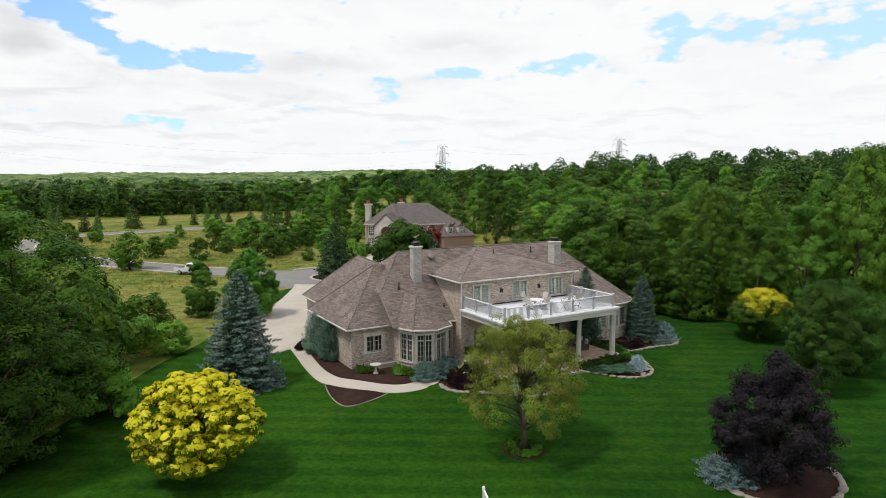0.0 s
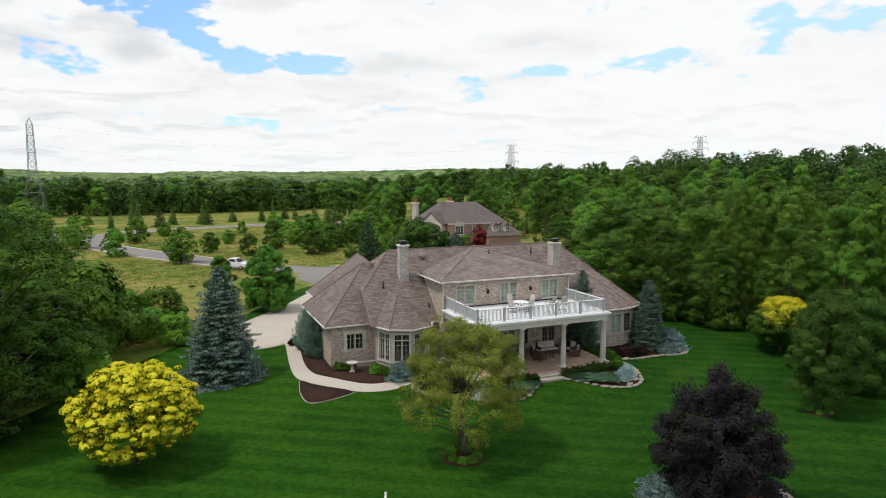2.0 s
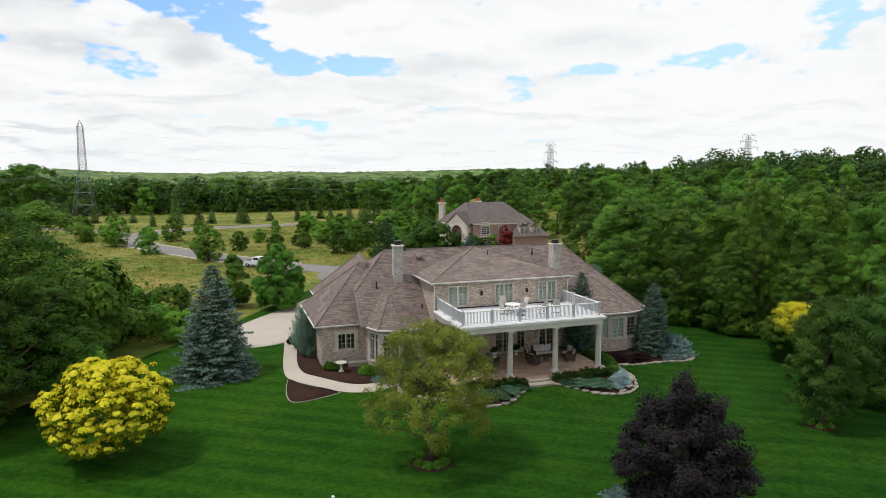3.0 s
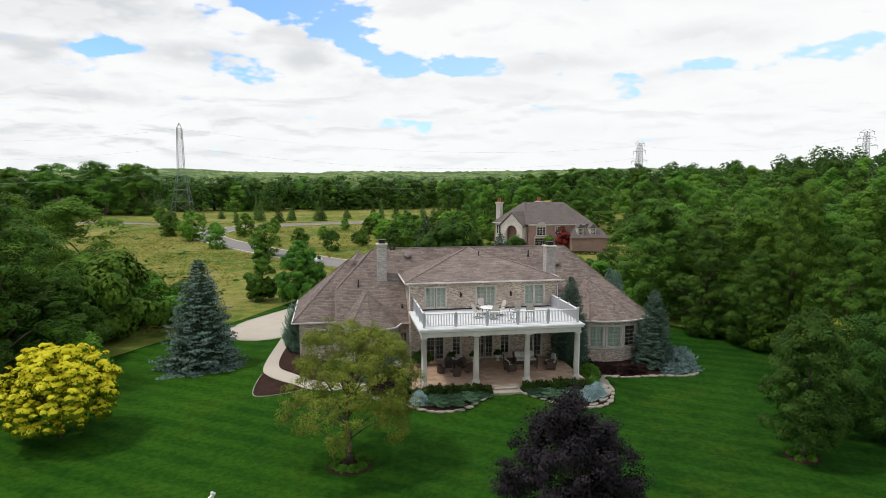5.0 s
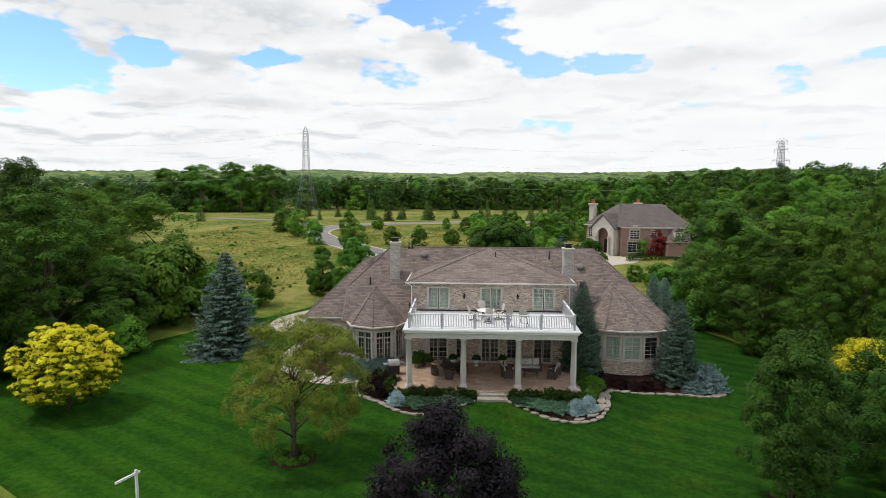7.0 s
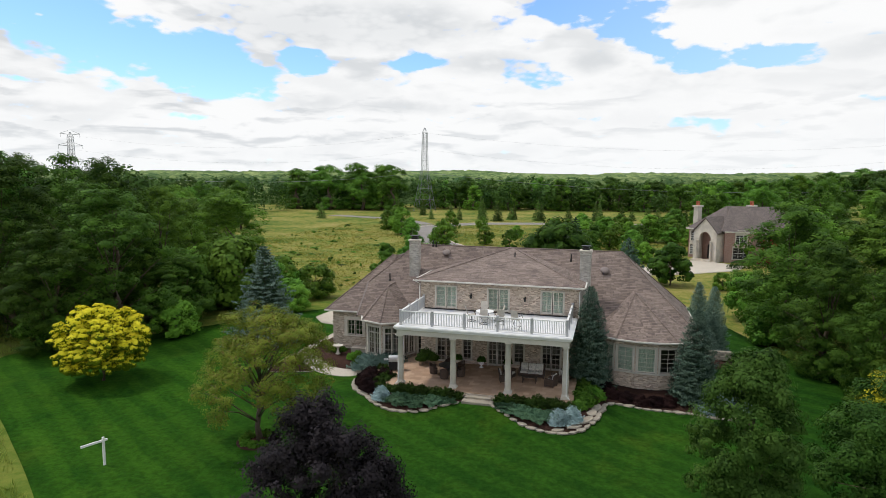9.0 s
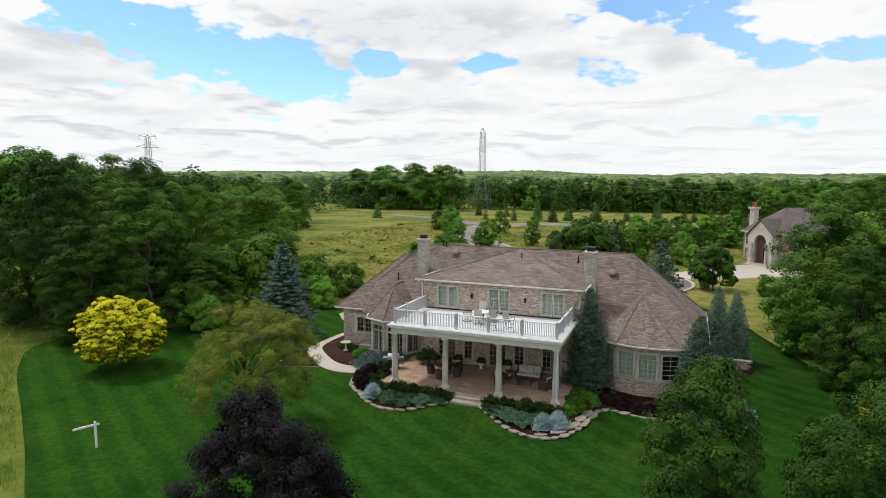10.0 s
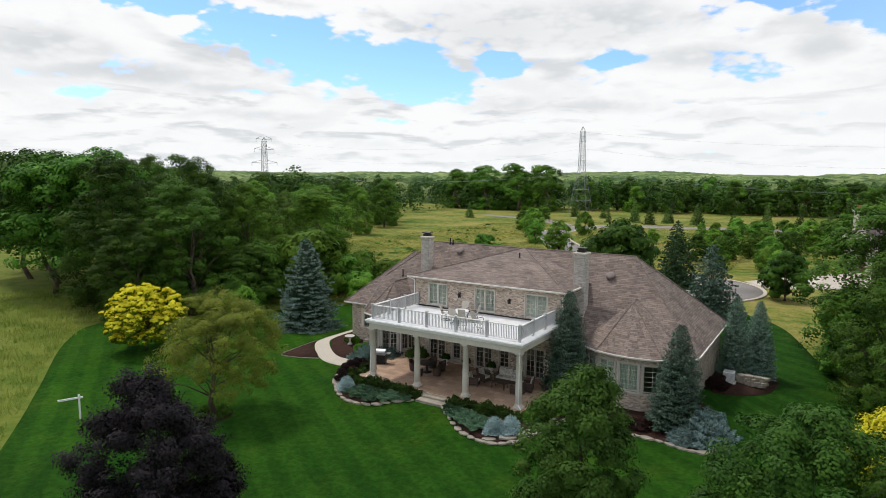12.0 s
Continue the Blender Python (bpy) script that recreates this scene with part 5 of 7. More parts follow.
# west belt
for x, y, h, r, k in ((-31.5, 8.0, 15.0, 6.4, 1), (-33.0, 2.6, 11.5, 4.6, 1), (-29.5, 14.5, 7.5, 4.2, 0), (-37.0, 13.5, 17.6, 5.6, 0), (-42, 5.5, 17.8, 6.2, 1), (-49.5, 8, 19, 6.6, 5), (-57, 6, 18, 6.8, 5), (-64, 10, 18.8, 7.0, 5), (-72, 10, 19.2, 7.0, 5), (-79, 16, 19, 7, 5),
                      (-46, 17, 18, 6.0, 1), (-55, 19, 18.5, 5.4, 3), (-40, 22, 13.0, 4.6, 3), (-48, 28, 13.5, 4.8, 3), (-58, 31, 15, 5.0, 0), (-66, 24, 17, 5.2, 2), (-84, 22, 18, 5.5, 1),
                      (-45, 38, 12.5, 4.6, 3), (-53, 43, 13, 4.5, 3), (-62, 42, 14, 5, 3), (-72, 38, 15, 5.2, 1), (-60, 54, 13, 4.8, 3), (-66, 62, 14, 5, 3), (-72, 53, 14.5, 5, 3), (-80, 48, 15, 5, 1),
                      (-72, 72, 13.5, 4.8, 2), (-80, 80, 14, 5, 1), (-84, 66, 14, 5, 0), (-78, 92, 13, 4.6, 3), (-88, 100, 14, 5, 1), (-86, 114, 14, 5, 2), (-94, 122, 14.5, 5.2, 0), (-98, 108, 15, 5, 1),
                      (-92, 36, 17, 5.5, 0), (-96, 56, 16, 5.4, 4), (-102, 80, 16, 5.5, 1), (-100, 134, 14, 5, 3), (-34.0, 31, 14.0, 6.2, 3), (-30.0, 24.5, 7.6, 4.0, 3), (-35.5, 19.5, 15.8, 5.4, 3)):
    wood_tree(x, y, h, r, k)
# east wood: its edge first
for x, y, h, r, k in ((31.5, 23.5, 13.8, 5.6, 0), (32.5, 14.5, 11.0, 4.0, 0), (35.5, 31, 12.8, 4.5, 3), (38.3, 9.4, 16.4, 3.6, 3), (34.5, 9.0, 9.5, 3.4, 1), (39.5, 3.6, 12.5, 3.8, 4), (43.5, 0.5, 15, 4.0, 4), (47.5, -3, 21.5, 4.4, 3), (54, -7, 24.5, 4.6, 4), (61, -12, 29, 5.6, 4),
                      (39, 15, 13.2, 4.4, 3), (45, 8, 15.5, 4.0, 3), (51, 3, 17, 4.8, 4), (38, 22, 12.5, 4.8, 3), (46, 17, 16.2, 3.6, 3), (52, 12, 14.5, 4.6, 3), (58, 1, 21, 5, 2), (38.8, 33, 11, 4.2, 3), (44, 28, 12, 5, 3),
                      (38, 43, 10, 4.0, 1), (41, 40, 11.5, 4.8, 2), (68, -4, 25, 5.4, 4), (66, -20, 26, 5.4, 1), (48, 35, 11.5, 4.6, 0), (52, 22, 13, 4.8, 2)):
    wood_tree(x, y, h, r, k)
taken = [(31.5, 17.5)]
for _ in range(2600):
    x, y = rng.uniform(36, 150), rng.uniform(-30, 190)
    if x < 50 + 0.0 * y and y < 48 or (x < 56 and 64 < y < 115) or y < 12 - 0.75 * (x - 30) + 14 or (x < 48 and y < 115) or any((x - a) ** 2 + (y - b) ** 2 < 52 for a, b in taken):
        continue
    taken.append((x, y))
    wood_tree(x, y, rng.uniform(8.0, 14.8), rng.uniform(3.3, 5.4))
    if len(taken) > 150:
        break
# undergrowth along the wood edges
for x, y, s_ in ((-26.3, 10.0, 0.75), (-34.5, 2.6, 0.9), (31.8, 13.5, 0.6), (34.5, 7.5, 0.65), (38.5, 3.5, 0.65), (42.5, -1, 0.75), (47, -5, 0.85), (52, -9, 1.0), (30.5, 23, 0.8), (30, 34, 0.9), (-27, 22.5, 1.45), (-30, 17, 1.2), (-24.5, 27, 1.0), (-31.5, 27, 1.5), (-28, 12.8, 0.8),
                 (-36, 29, 1.4), (-38, 36, 1.3), (-33, 33, 1.1), (-22, 32, 0.9), (-27, 33, 1.0), (-43, 9, 1.0), (-20.5, 24, 0.6)):
    plant("bush", BUSH[int(rng.integers(2))], x, y, "loose green bush at the meadow's edge", "bush", "edge bushes", 0, rng.uniform(0, 6), s_, s_ * rng.uniform(0.9, 1.2))
# meadow and street trees
for x, y, h, k in ((-39.7, 118, 7.6, 0), (-31, 100.2, 5.7, 1), (-18.9, 85.2, 6.9, 0), (-28.1, 126, 6.0, 2), (-62, 178, 5.2, 0), (4, 128, 4.6, 2), (11.4, 94, 5.6, 1), (-13, 100, 4.6, 0), (-6, 92, 4.4, 1), (1, 101, 4.0, 0),
                   (7, 88, 5.0, 1), (15, 99, 5.0, 0), (19, 88, 5.4, 1), (20, 104, 5.0, 1), (-8, 116, 3.6, 0), (21, 79, 4.0, 2), (16, 112, 4.6, 2), (24, 118, 7, 0), (30, 124, 8, 1), (-48, 130, 5.6, 2),
                   (-52, 148, 5.8, 0), (-2, 144, 3.4, 2), (14, 140, 4.6, 1), (-22, 140, 4.2, 0)):
    plant("meadow_tree", SMALL[k], x, y, "small round green tree in the meadow", "tree", "meadow trees", 0, rng.uniform(0, 6), h / 6.2, h / 6.2)
for _ in range(34):
    x, y = rng.uniform(6, 52), rng.uniform(100, 150)
    h = rng.uniform(2.6, 5.6)
    plant("meadow_tree", SMALL[int(rng.integers(3))], x, y, "small green tree in the thicket beyond the road", "tree", "thicket trees", 0, rng.uniform(0, 6), h / 6.2 * rng.uniform(1.0, 1.35), h / 6.2)
for _ in range(12):
    x, y = rng.uniform(-2, 30), rng.uniform(78, 110)
    if abs(x + 14 - (y - 85) * -0.75) < 7 or (x > 22 and y > 70) or (x - 9) ** 2 + (y - 61.5) ** 2 < 240:
        continue
    h = rng.uniform(2.2, 4.2)
    plant("meadow_tree", SMALL[int(rng.integers(3))], x, y, "small green tree among meadow shrubs", "tree", "meadow trees", 0, rng.uniform(0, 6), h / 6.2 * rng.uniform(0.9, 1.25), h / 6.2)
for x, y, h, r in ((-104, 186, 17, 5.5), (-96, 190, 18, 5.8), (-89, 184, 18.5, 6), (-82, 190, 19.5, 6), (-76, 185, 18.5, 5.6), (-70, 190, 19.5, 5.8), (-64, 186, 18.5, 5.2), (-110, 194, 17, 5.6), (-100, 198, 18, 6), (-84, 200, 19, 6), (-72, 202, 18, 6)):
    wood_tree(29 + (x - 29) * 1.16, (y + 35) * 1.16 - 35, h * 1.08, r * 1.5, None, "tall green tree in a far clump", "far clump")
for i in range(24):
    x, y = -60 + i * 5.0 + rng.uniform(-5, 5), 186 + rng.uniform(-12, 12)
    plant("young_pine", PINE, x, y, "young dark pine in a row behind the road", "pine", "pine row", 0, rng.uniform(0, 6), rng.uniform(0.55, 1.05), rng.uniform(0.6, 1.25))
g_ = np.random.default_rng(15)
for _ in range(190):
    x, y = g_.uniform(-66, -16), g_.uniform(36, 165)
    if x > -0.62 * (y - 60) - 14:
        continue
    shrub("meadow_shrub", MSHRUB, x, y, "low dark shrub dotted in the meadow", group="meadow shrubs", z=0, turn=float(g_.uniform(0, 6)), size=float(0.25 + 1.0 * g_.random() ** 2.5), tall=float(0.2 + 0.45 * g_.random() ** 2))
for x, y, k in ((31.6, 48.4, 0.55), (33.6, 46.6, 0.6), (36.8, 50.9, 0.65), (30.5, 53.0, 0.45), (34.5, 54.5, 0.5), (21.8, 84.0, 0.6), (24.4, 82.0, 0.45), (27.0, 84.0, 0.4), (19.5, 82.0, 0.7)):
    plant("bush", BUSH[int(10 * x) % 2], x, y, "loose green bush near the neighbour's garden", "bush", "garden bushes", 0, x, k, k * 1.1)
plant("young_pine", PINE, -87, 167, "lone pale young tree in the meadow", "pine", "pine row", 0, 0, 0.85)


# -- the belt behind the power line
b_ = np.random.default_rng(63)
for i in range(74):
    x = -74 + i * 3.2 + b_.uniform(-1.5, 1.5)
    y = 238 + 0.142 * (x + 65) + b_.uniform(0, 18)
    k = int(b_.integers(5))
    s_ = float(b_.uniform(4.6, 6.4))
    plant("tree", BACK[k], x, y, "tall dark green tree in the belt behind the power line", "tree", "belt trees", hill(x, y), float(b_.uniform(0, 6)), s_ / 4.6, float(b_.uniform(11.5, 15.5)) / 14.5)


# -- far woods, past counting
def far_woods():
    g = np.random.default_rng(77)
    P, Nn, S = [], [], []
    n = 0
    while n < 2350:
        a = radians(g.uniform(-82, 82))
        dist = 205 + 900 * g.random() ** 2.2
        x, y = dist * math.sin(a), -35 + dist * math.cos(a)
        if (-75 < x < 45 and y < 200 + 10 * math.sin(x * 0.1)) or (-120 < x < 165 and y < 230 + 0.142 * (x + 65) + (0.14 * (x + 65) if x < -65 else 0)) and x < 110 or (x <= -75 and y < 150 and x > -105) or (45 <= x < 150 and y < 190) or y < -40:
            continue
        h = (8.0 + 4.0 * g.random() ** 2 + 6.0 * noise.noise((x / 28, y / 28, 3)))  * (1.05 if x > 180 else 1.0)
        h = max(4.5, h) * (1.2 if dist < 380 and x < 100 else 1.02 if dist < 330 else 1.0)
        r = min(5.2, h * g.uniform(0.28, 0.42))
        m = int(300 * (r / 4) ** 2) if dist < 330 else int(np.clip(52000 / dist, 60, 200))
        d = unit(g, m)
        d[:, 2] = np.where(d[:, 2] < -0.35, -d[:, 2], d[:, 2])
        k = g.uniform(0.72, 1.06, m)[:, None]
        p = d * np.array([r, r, h * 0.46]) * k
        low = g.random(m) < 0.25
        p[low, 2] = g.uniform(-0.5, 0.1, low.sum()) * h
        base = hill(x, y)
        P.append(p + np.array([x, y, base + h * 0.54]))
        Nn.append(d + np.array([0, 0, 0.3]) + 0.5 * g.normal(size=d.shape))
        S.append(g.uniform(0.7, 1.3, m) * (0.5 if dist < 330 else 0.74 * math.sqrt(150 / m) * r / 4.6))
        n += 1
    ob = new("far_woods", cards("far_woods", np.concatenate(P), np.concatenate(Nn), np.concatenate(S), M["far"], g, 1.25))
    tagged(ob, "dense far green woods across the plain and the ridge", "woods", kind="stuff")


def far_canopy():
    """Treetops to the horizon, as one rolling leafy surface."""
    s = Shape()
    rr = [330 * 1.019 ** k for k in range(134)]
    na = 640
    for r in rr:
        for i in range(na + 1):
            a = radians(-84 + 168 * i / na)
            x, y = r * math.sin(a), -35 + r * math.cos(a)
            q = min(1.0, r / 900)
            w = 12 + 10 * q
            z = 6.0 + 7.0 * noise.noise((x / w, y / w, 0)) + 4.0 * noise.noise((x / w * 2.7, y / w * 2.7, 4)) + 3.5 * noise.noise((x / 160, y / 160, 9)) + 34 * min(1, max(0, (r - 900) / 1800)) * noise.noise((x / 800, y / 1400, 31))
            if x > 80 and r < 900:
                z -= 4.5
            clear = noise.noise((x / 260, y / 420, 21))
            if clear > 0.28 and r > 600:
                z -= 9
            s.v.append((x, y, hill(x, y) + (max(0.2, z) if r > 331 else -1.0)))
    for k in range(len(rr) - 1):
        s.f += [(k * (na + 1) + i, k * (na + 1) + i + 1, (k + 1) * (na + 1) + i + 1, (k + 1) * (na + 1) + i) for i in range(na)]
    ob = part("backdrop", s, M["canopy"], None, "", True)
    tagged(ob, "hazy green treetops rolling to the horizon", "woods", kind="structure")


# greens kept pale: distance haze is put into the colour
M["canopy"] = ground_mat("tree_canopy", [(0.43, (0.036, 0.085, 0.026)), (0.60, (0.31, 0.37, 0.14)), (0.5, (0.125, 0.19, 0.062))], (0.004, 0.02, 0.14), 0.8, 1.2)
far_woods()
far_canopy()


def meadow_grass():
    """Tufts and weeds standing all over the meadow."""
    g = np.random.default_rng(92)
    n = 110000
    y = 24 + 150 * g.random(n) ** 1.3
    x = g.uniform(-68, 34, n)
    road = np.interp(y, [60, 72, 85, 100, 116, 130, 146, 158], [10, -4, -14, -24, -33, -38, -37, -30])
    drive = np.interp(y, [20, 30, 45, 55], [-9, -8, -1, 3])
    keep = (np.abs(x - road) > 6.0) & ((y > 56) | (np.abs(x - drive) > 12)) & ((x - 9.6) ** 2 + (y - 58.3) ** 2 > 190) & (np.abs(y - 165 - 0.2 * (x + 14)) > 6)
    keep &= (x < -21) | (y > 60) & ((x < 14) | (y > 96))
    x, y = x[keep], y[keep]
    patch = np.array([noise.noise((a * 0.12, b * 0.12, 2)) + 0.6 * noise.noise((a * 0.5, b * 0.5, 6)) for a, b in zip(x, y)])
    k = patch > g.uniform(-0.7, 0.9, len(x))
    x, y = x[k], y[k]
    n = len(x)
    a = g.uniform(0, 6.28, n)
    h, w = g.uniform(0.05, 0.24, n), g.uniform(0.06, 0.22, n)
    base = np.stack([x, y, np.zeros(n)], 1)
    side = np.stack([np.cos(a), np.sin(a), np.zeros(n)], 1) * w[:, None]
    tip = base + np.stack([g.normal(size=n) * 0.25, g.normal(size=n) * 0.25, h], 1)
    v = np.stack([base - side * 0.5, base + side * 0.5, tip + side, tip - side], 1).reshape(-1, 3)
    ob = new("meadow_grass", quads("meadow_grass", v, M["tuft"]))
    tagged(ob, "rough tufts of green and straw meadow grass", "grass", kind="stuff")


def rough_grass():
    """Tall blades on the unmown strip west of the lawn."""
    g = np.random.default_rng(91)
    n = 120000
    x, y = g.uniform(-62, 16, n), g.uniform(-44, 8, n)
    edge = np.interp(x, [-36, -31, -20, -10.4, 17], [-0.5, -6.4, -13.8, -20.4, -40.2])
    keep = ((y < edge) & (y > edge - 30)) | (x < -36.5)
    clump = np.array([noise.noise((a * 0.5, b * 0.5, 0)) for a, b in zip(x[keep], y[keep])])
    x, y = x[keep], y[keep]
    k = clump > g.uniform(-0.5, 0.35, len(x))
    x, y = x[k], y[k]
    n = len(x)
    a = g.uniform(0, 6.28, n)
    h, w = g.uniform(0.18, 0.48, n), g.uniform(0.015, 0.04, n)
    lean = g.normal(size=(n, 2)) * 0.14
    base = np.stack([x, y, np.zeros(n)], 1)
    side = np.stack([np.cos(a), np.sin(a), np.zeros(n)], 1) * w[:, None]
    tip = base + np.stack([lean[:, 0], lean[:, 1], h], 1)
    v = np.stack([base - side, base + side, tip + side * 0.25, tip - side * 0.25], 1).reshape(-1, 3)
    ob = new("tall_grass", quads("tall_grass", v, M["blade"]))
    tagged(ob, "tall rough grass going to seed beside the lawn", "grass", kind="stuff")


M["blade"] = leafy("dry_blades", (0.08, 0.15, 0.016), (0.30, 0.32, 0.07), 0.4, blob=0.3)
M["tuft"] = leafy("meadow_tufts", (0.12, 0.18, 0.018), (0.50, 0.42, 0.12), 0.4, blob=0.12)
rough_grass()
meadow_grass()

# ---------------------------------------------------------------- garden beds
BARB = mound(61, 1.0, 0.95, 0.05, 9000, M["leaf_plum"], lumps=0.45)
DWARF = conifer(62, 1.0, 0.68, 0.05, M["needle_pale"], 13, 15, 46, 0.48, 0.3, 0.03, 0.15, M["needle_ice"])
SPREAD = conifer(63, 1.5, 2.05, 0.075, M["needle_mid"], 10, 28, 120, 0.40, 0.32, 0.05, 0.15, M["needle_pale"])
BLUEJ = conifer(64, 1.05, 1.6, 0.065, M["needle_mid"], 10, 24, 100, 0.42, 0.32, 0.05, 0.18)
COVER = mound(65, 1.0, 0.30, 0.055, 6000, M["needle_mat"], spiky=0.5, lumps=0.6)
GREEN = mound(66, 0.5, 0.55, 0.055, 2000, M["leaf_oak"], lumps=0.6)
STRAP = mound(67, 0.6, 0.7, 0.12, 1800, M["leaf"], spiky=3.0, lumps=0.5)
HOSTA = mound(68, 0.45, 0.42, 0.10, 700, M["leaf_strap"], lumps=0.4)
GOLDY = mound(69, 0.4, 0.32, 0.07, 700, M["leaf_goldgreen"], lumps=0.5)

g4 = np.random.default_rng(8)


def spin():
    return float(g4.uniform(0, 6.28))


for x, y, s_ in ((-1.9, 0.5, 1.05), (-1.0, 1.3, 0.9), (-2.4, 1.8, 0.95), (-1.2, -0.8, 0.85), (-2.5, 0.9, 0.8)):
    shrub("barberry", BARB, x, y, "dark plum barberry mound beside the patio", group="barberries", turn=spin(), size=s_)
for x, y, s_ in ((15.6, 3.2, 0.75), (16.6, 3.1, 0.8), (17.6, 3.0, 0.8), (18.6, 3.1, 0.78), (19.5, 3.3, 0.7), (15.2, 4.2, 0.7)):
    shrub("barberry", BARB, x, y, "low dark plum barberry under the bowed window", group="barberries", turn=spin(), size=s_, tall=0.62)
for x, y, s_ in ((22.4, 12.6, 0.9), (-10.0, 17.2, 0.7), (-9.6, 17.9, 0.6)):
    shrub("barberry", BARB, x, y, "dark plum barberry mound at the house corner", group="barberries", turn=spin(), size=s_)
for x, y, s_ in ((0.05, -2.25, 0.95), (12.35, -2.95, 0.98), (13.2, -2.45, 0.95)):
    shrub("dwarf_spruce", DWARF, x, y, "small silvery blue dwarf spruce", group="dwarf spruces", turn=spin(), size=s_)
shrub("spreading_spruce", SPREAD, 23.3, 3.7, "wide silvery blue spreading spruce on a stone edged bed", size=0.78, turn=0.5, tall=1.25)
shrub("spreading_spruce", SPREAD, 22.2, 2.9, "wide silvery blue spreading spruce on a stone edged bed", size=0.55, turn=2.5)
shrub("spreading_spruce", SPREAD, 2.7, -18.5, "wide silvery blue spreading spruce under the purple tree", size=0.85, turn=1.5)
shrub("spreading_spruce", SPREAD, 7.2, -18.2, "wide silvery blue spreading spruce under the purple tree", size=0.72, turn=3.5)
for x, y, s_ in ((-3.7, 4.75, 0.85), (-2.3, 4.55, 0.9), (-1.4, 4.7, 0.8)):
    shrub("blue_juniper", BLUEJ, x, y, "blue-grey creeping juniper under the bay windows", group="blue junipers", turn=spin(), size=s_, tall=1.35 * s_)
for x, y, s_ in ((1.4, -2.3, 1.1), (2.6, -2.25, 1.1), (3.7, -2.0, 1.0), (4.6, -1.6, 0.75), (1.2, -1.6, 0.7), (8.9, -1.7, 0.9), (9.8, -2.2, 1.05), (10.9, -2.6, 1.1), (11.6, -2.3, 0.8)):
    shrub("creeping_juniper", COVER, x, y, "dark green creeping juniper mat in front of the patio", "ground cover", "juniper mats", turn=spin(), size=s_)
for x in np.arange(0.1, 5.6, 0.52):
    shrub("rose_bush", GREEN, float(x), -0.98 + float(g4.uniform(-0.1, 0.1)), "low dark green bush against the patio edge", "bush", "patio edge bushes", turn=spin(), size=float(g4.uniform(0.75, 1.15)))
for x in np.arange(8.3, 13.0, 0.52):
    shrub("rose_bush", GREEN, float(x), -1.0 + float(g4.uniform(-0.1, 0.1)), "low dark green bush against the patio edge", "bush", "patio edge bushes", turn=spin(), size=float(g4.uniform(0.75, 1.2)))
for x, y in ((-0.7, 0.4), (-0.6, 1.0), (-0.9, -0.6), (-1.3, 2.6), (-1.9, 2.9)):
    shrub("rose_bush", GREEN, x, y, "low dark green bush against the patio edge", "bush", "patio edge bushes", turn=spin(), size=1.2)
for x, y in ((13.6, -0.6), (13.9, 0.2), (13.6, 0.9), (14.3, 0.8), (14.0, 1.6), (14.6, 1.7), (13.6, 2.2), (14.4, 2.5), (13.7, 3.1)):
    shrub("day_lily", STRAP, x, y, "bright green clump of strap-leaved lilies", "lily", "lily clumps", turn=spin(), size=float(g4.uniform(0.85, 1.2)))
for x, y in ((-5.6, 5.9), (-5.0, 5.6), (-4.7, 5.2), (-5.4, 6.5), (-4.9, 6.2)):
    shrub("hosta", HOSTA, x, y, "fresh green leafy perennial in the bed", "perennial", "perennials", turn=spin(), size=float(g4.uniform(0.9, 1.3)))
for x, y in ((-8.2, 7.5), (-7.6, 7.2), (-8.0, 8.0), (-7.3, 7.6)):
    shrub("golden_shrub", GOLDY, x, y, "low yellow-green shrub in the bed", "shrub", "golden shrubs", turn=spin(), size=float(g4.uniform(0.9, 1.3)))
for a in range(9):
    q = a * 0.698
    shrub("hosta", HOSTA, -5.0 + 0.85 * math.cos(q), -9.8 + 0.85 * math.sin(q), "leafy plants ringing the maple's trunk", "perennial", "maple ring plants", turn=spin(), size=0.75)
for a in range(5):
    q = a * 1.257
    shrub("hosta", HOSTA, 21.3 + 0.6 * math.cos(q), -13.2 + 0.6 * math.sin(q), "leafy plants ringing a trunk", "perennial", "trunk ring plants", turn=spin(), size=0.6)


# ---------------------------------------------------------------- small built things
def turned(name, x, y, z, yaw, label, category, group=""):
    e = new(name)
    e.matrix_basis = pose(x, y, z, 0, 0, yaw)
    WORLD[e] = e.matrix_basis.copy()
    return tagged(e, label, category, group)


def under(name, shape, mat, parent, label="", soft=False):
    """A part drawn in its thing's own axes."""
    ob = new(name, shape.mesh(name, mat, soft))
    ob.parent = parent
    if label:
        tagged(ob, label)
    return ob


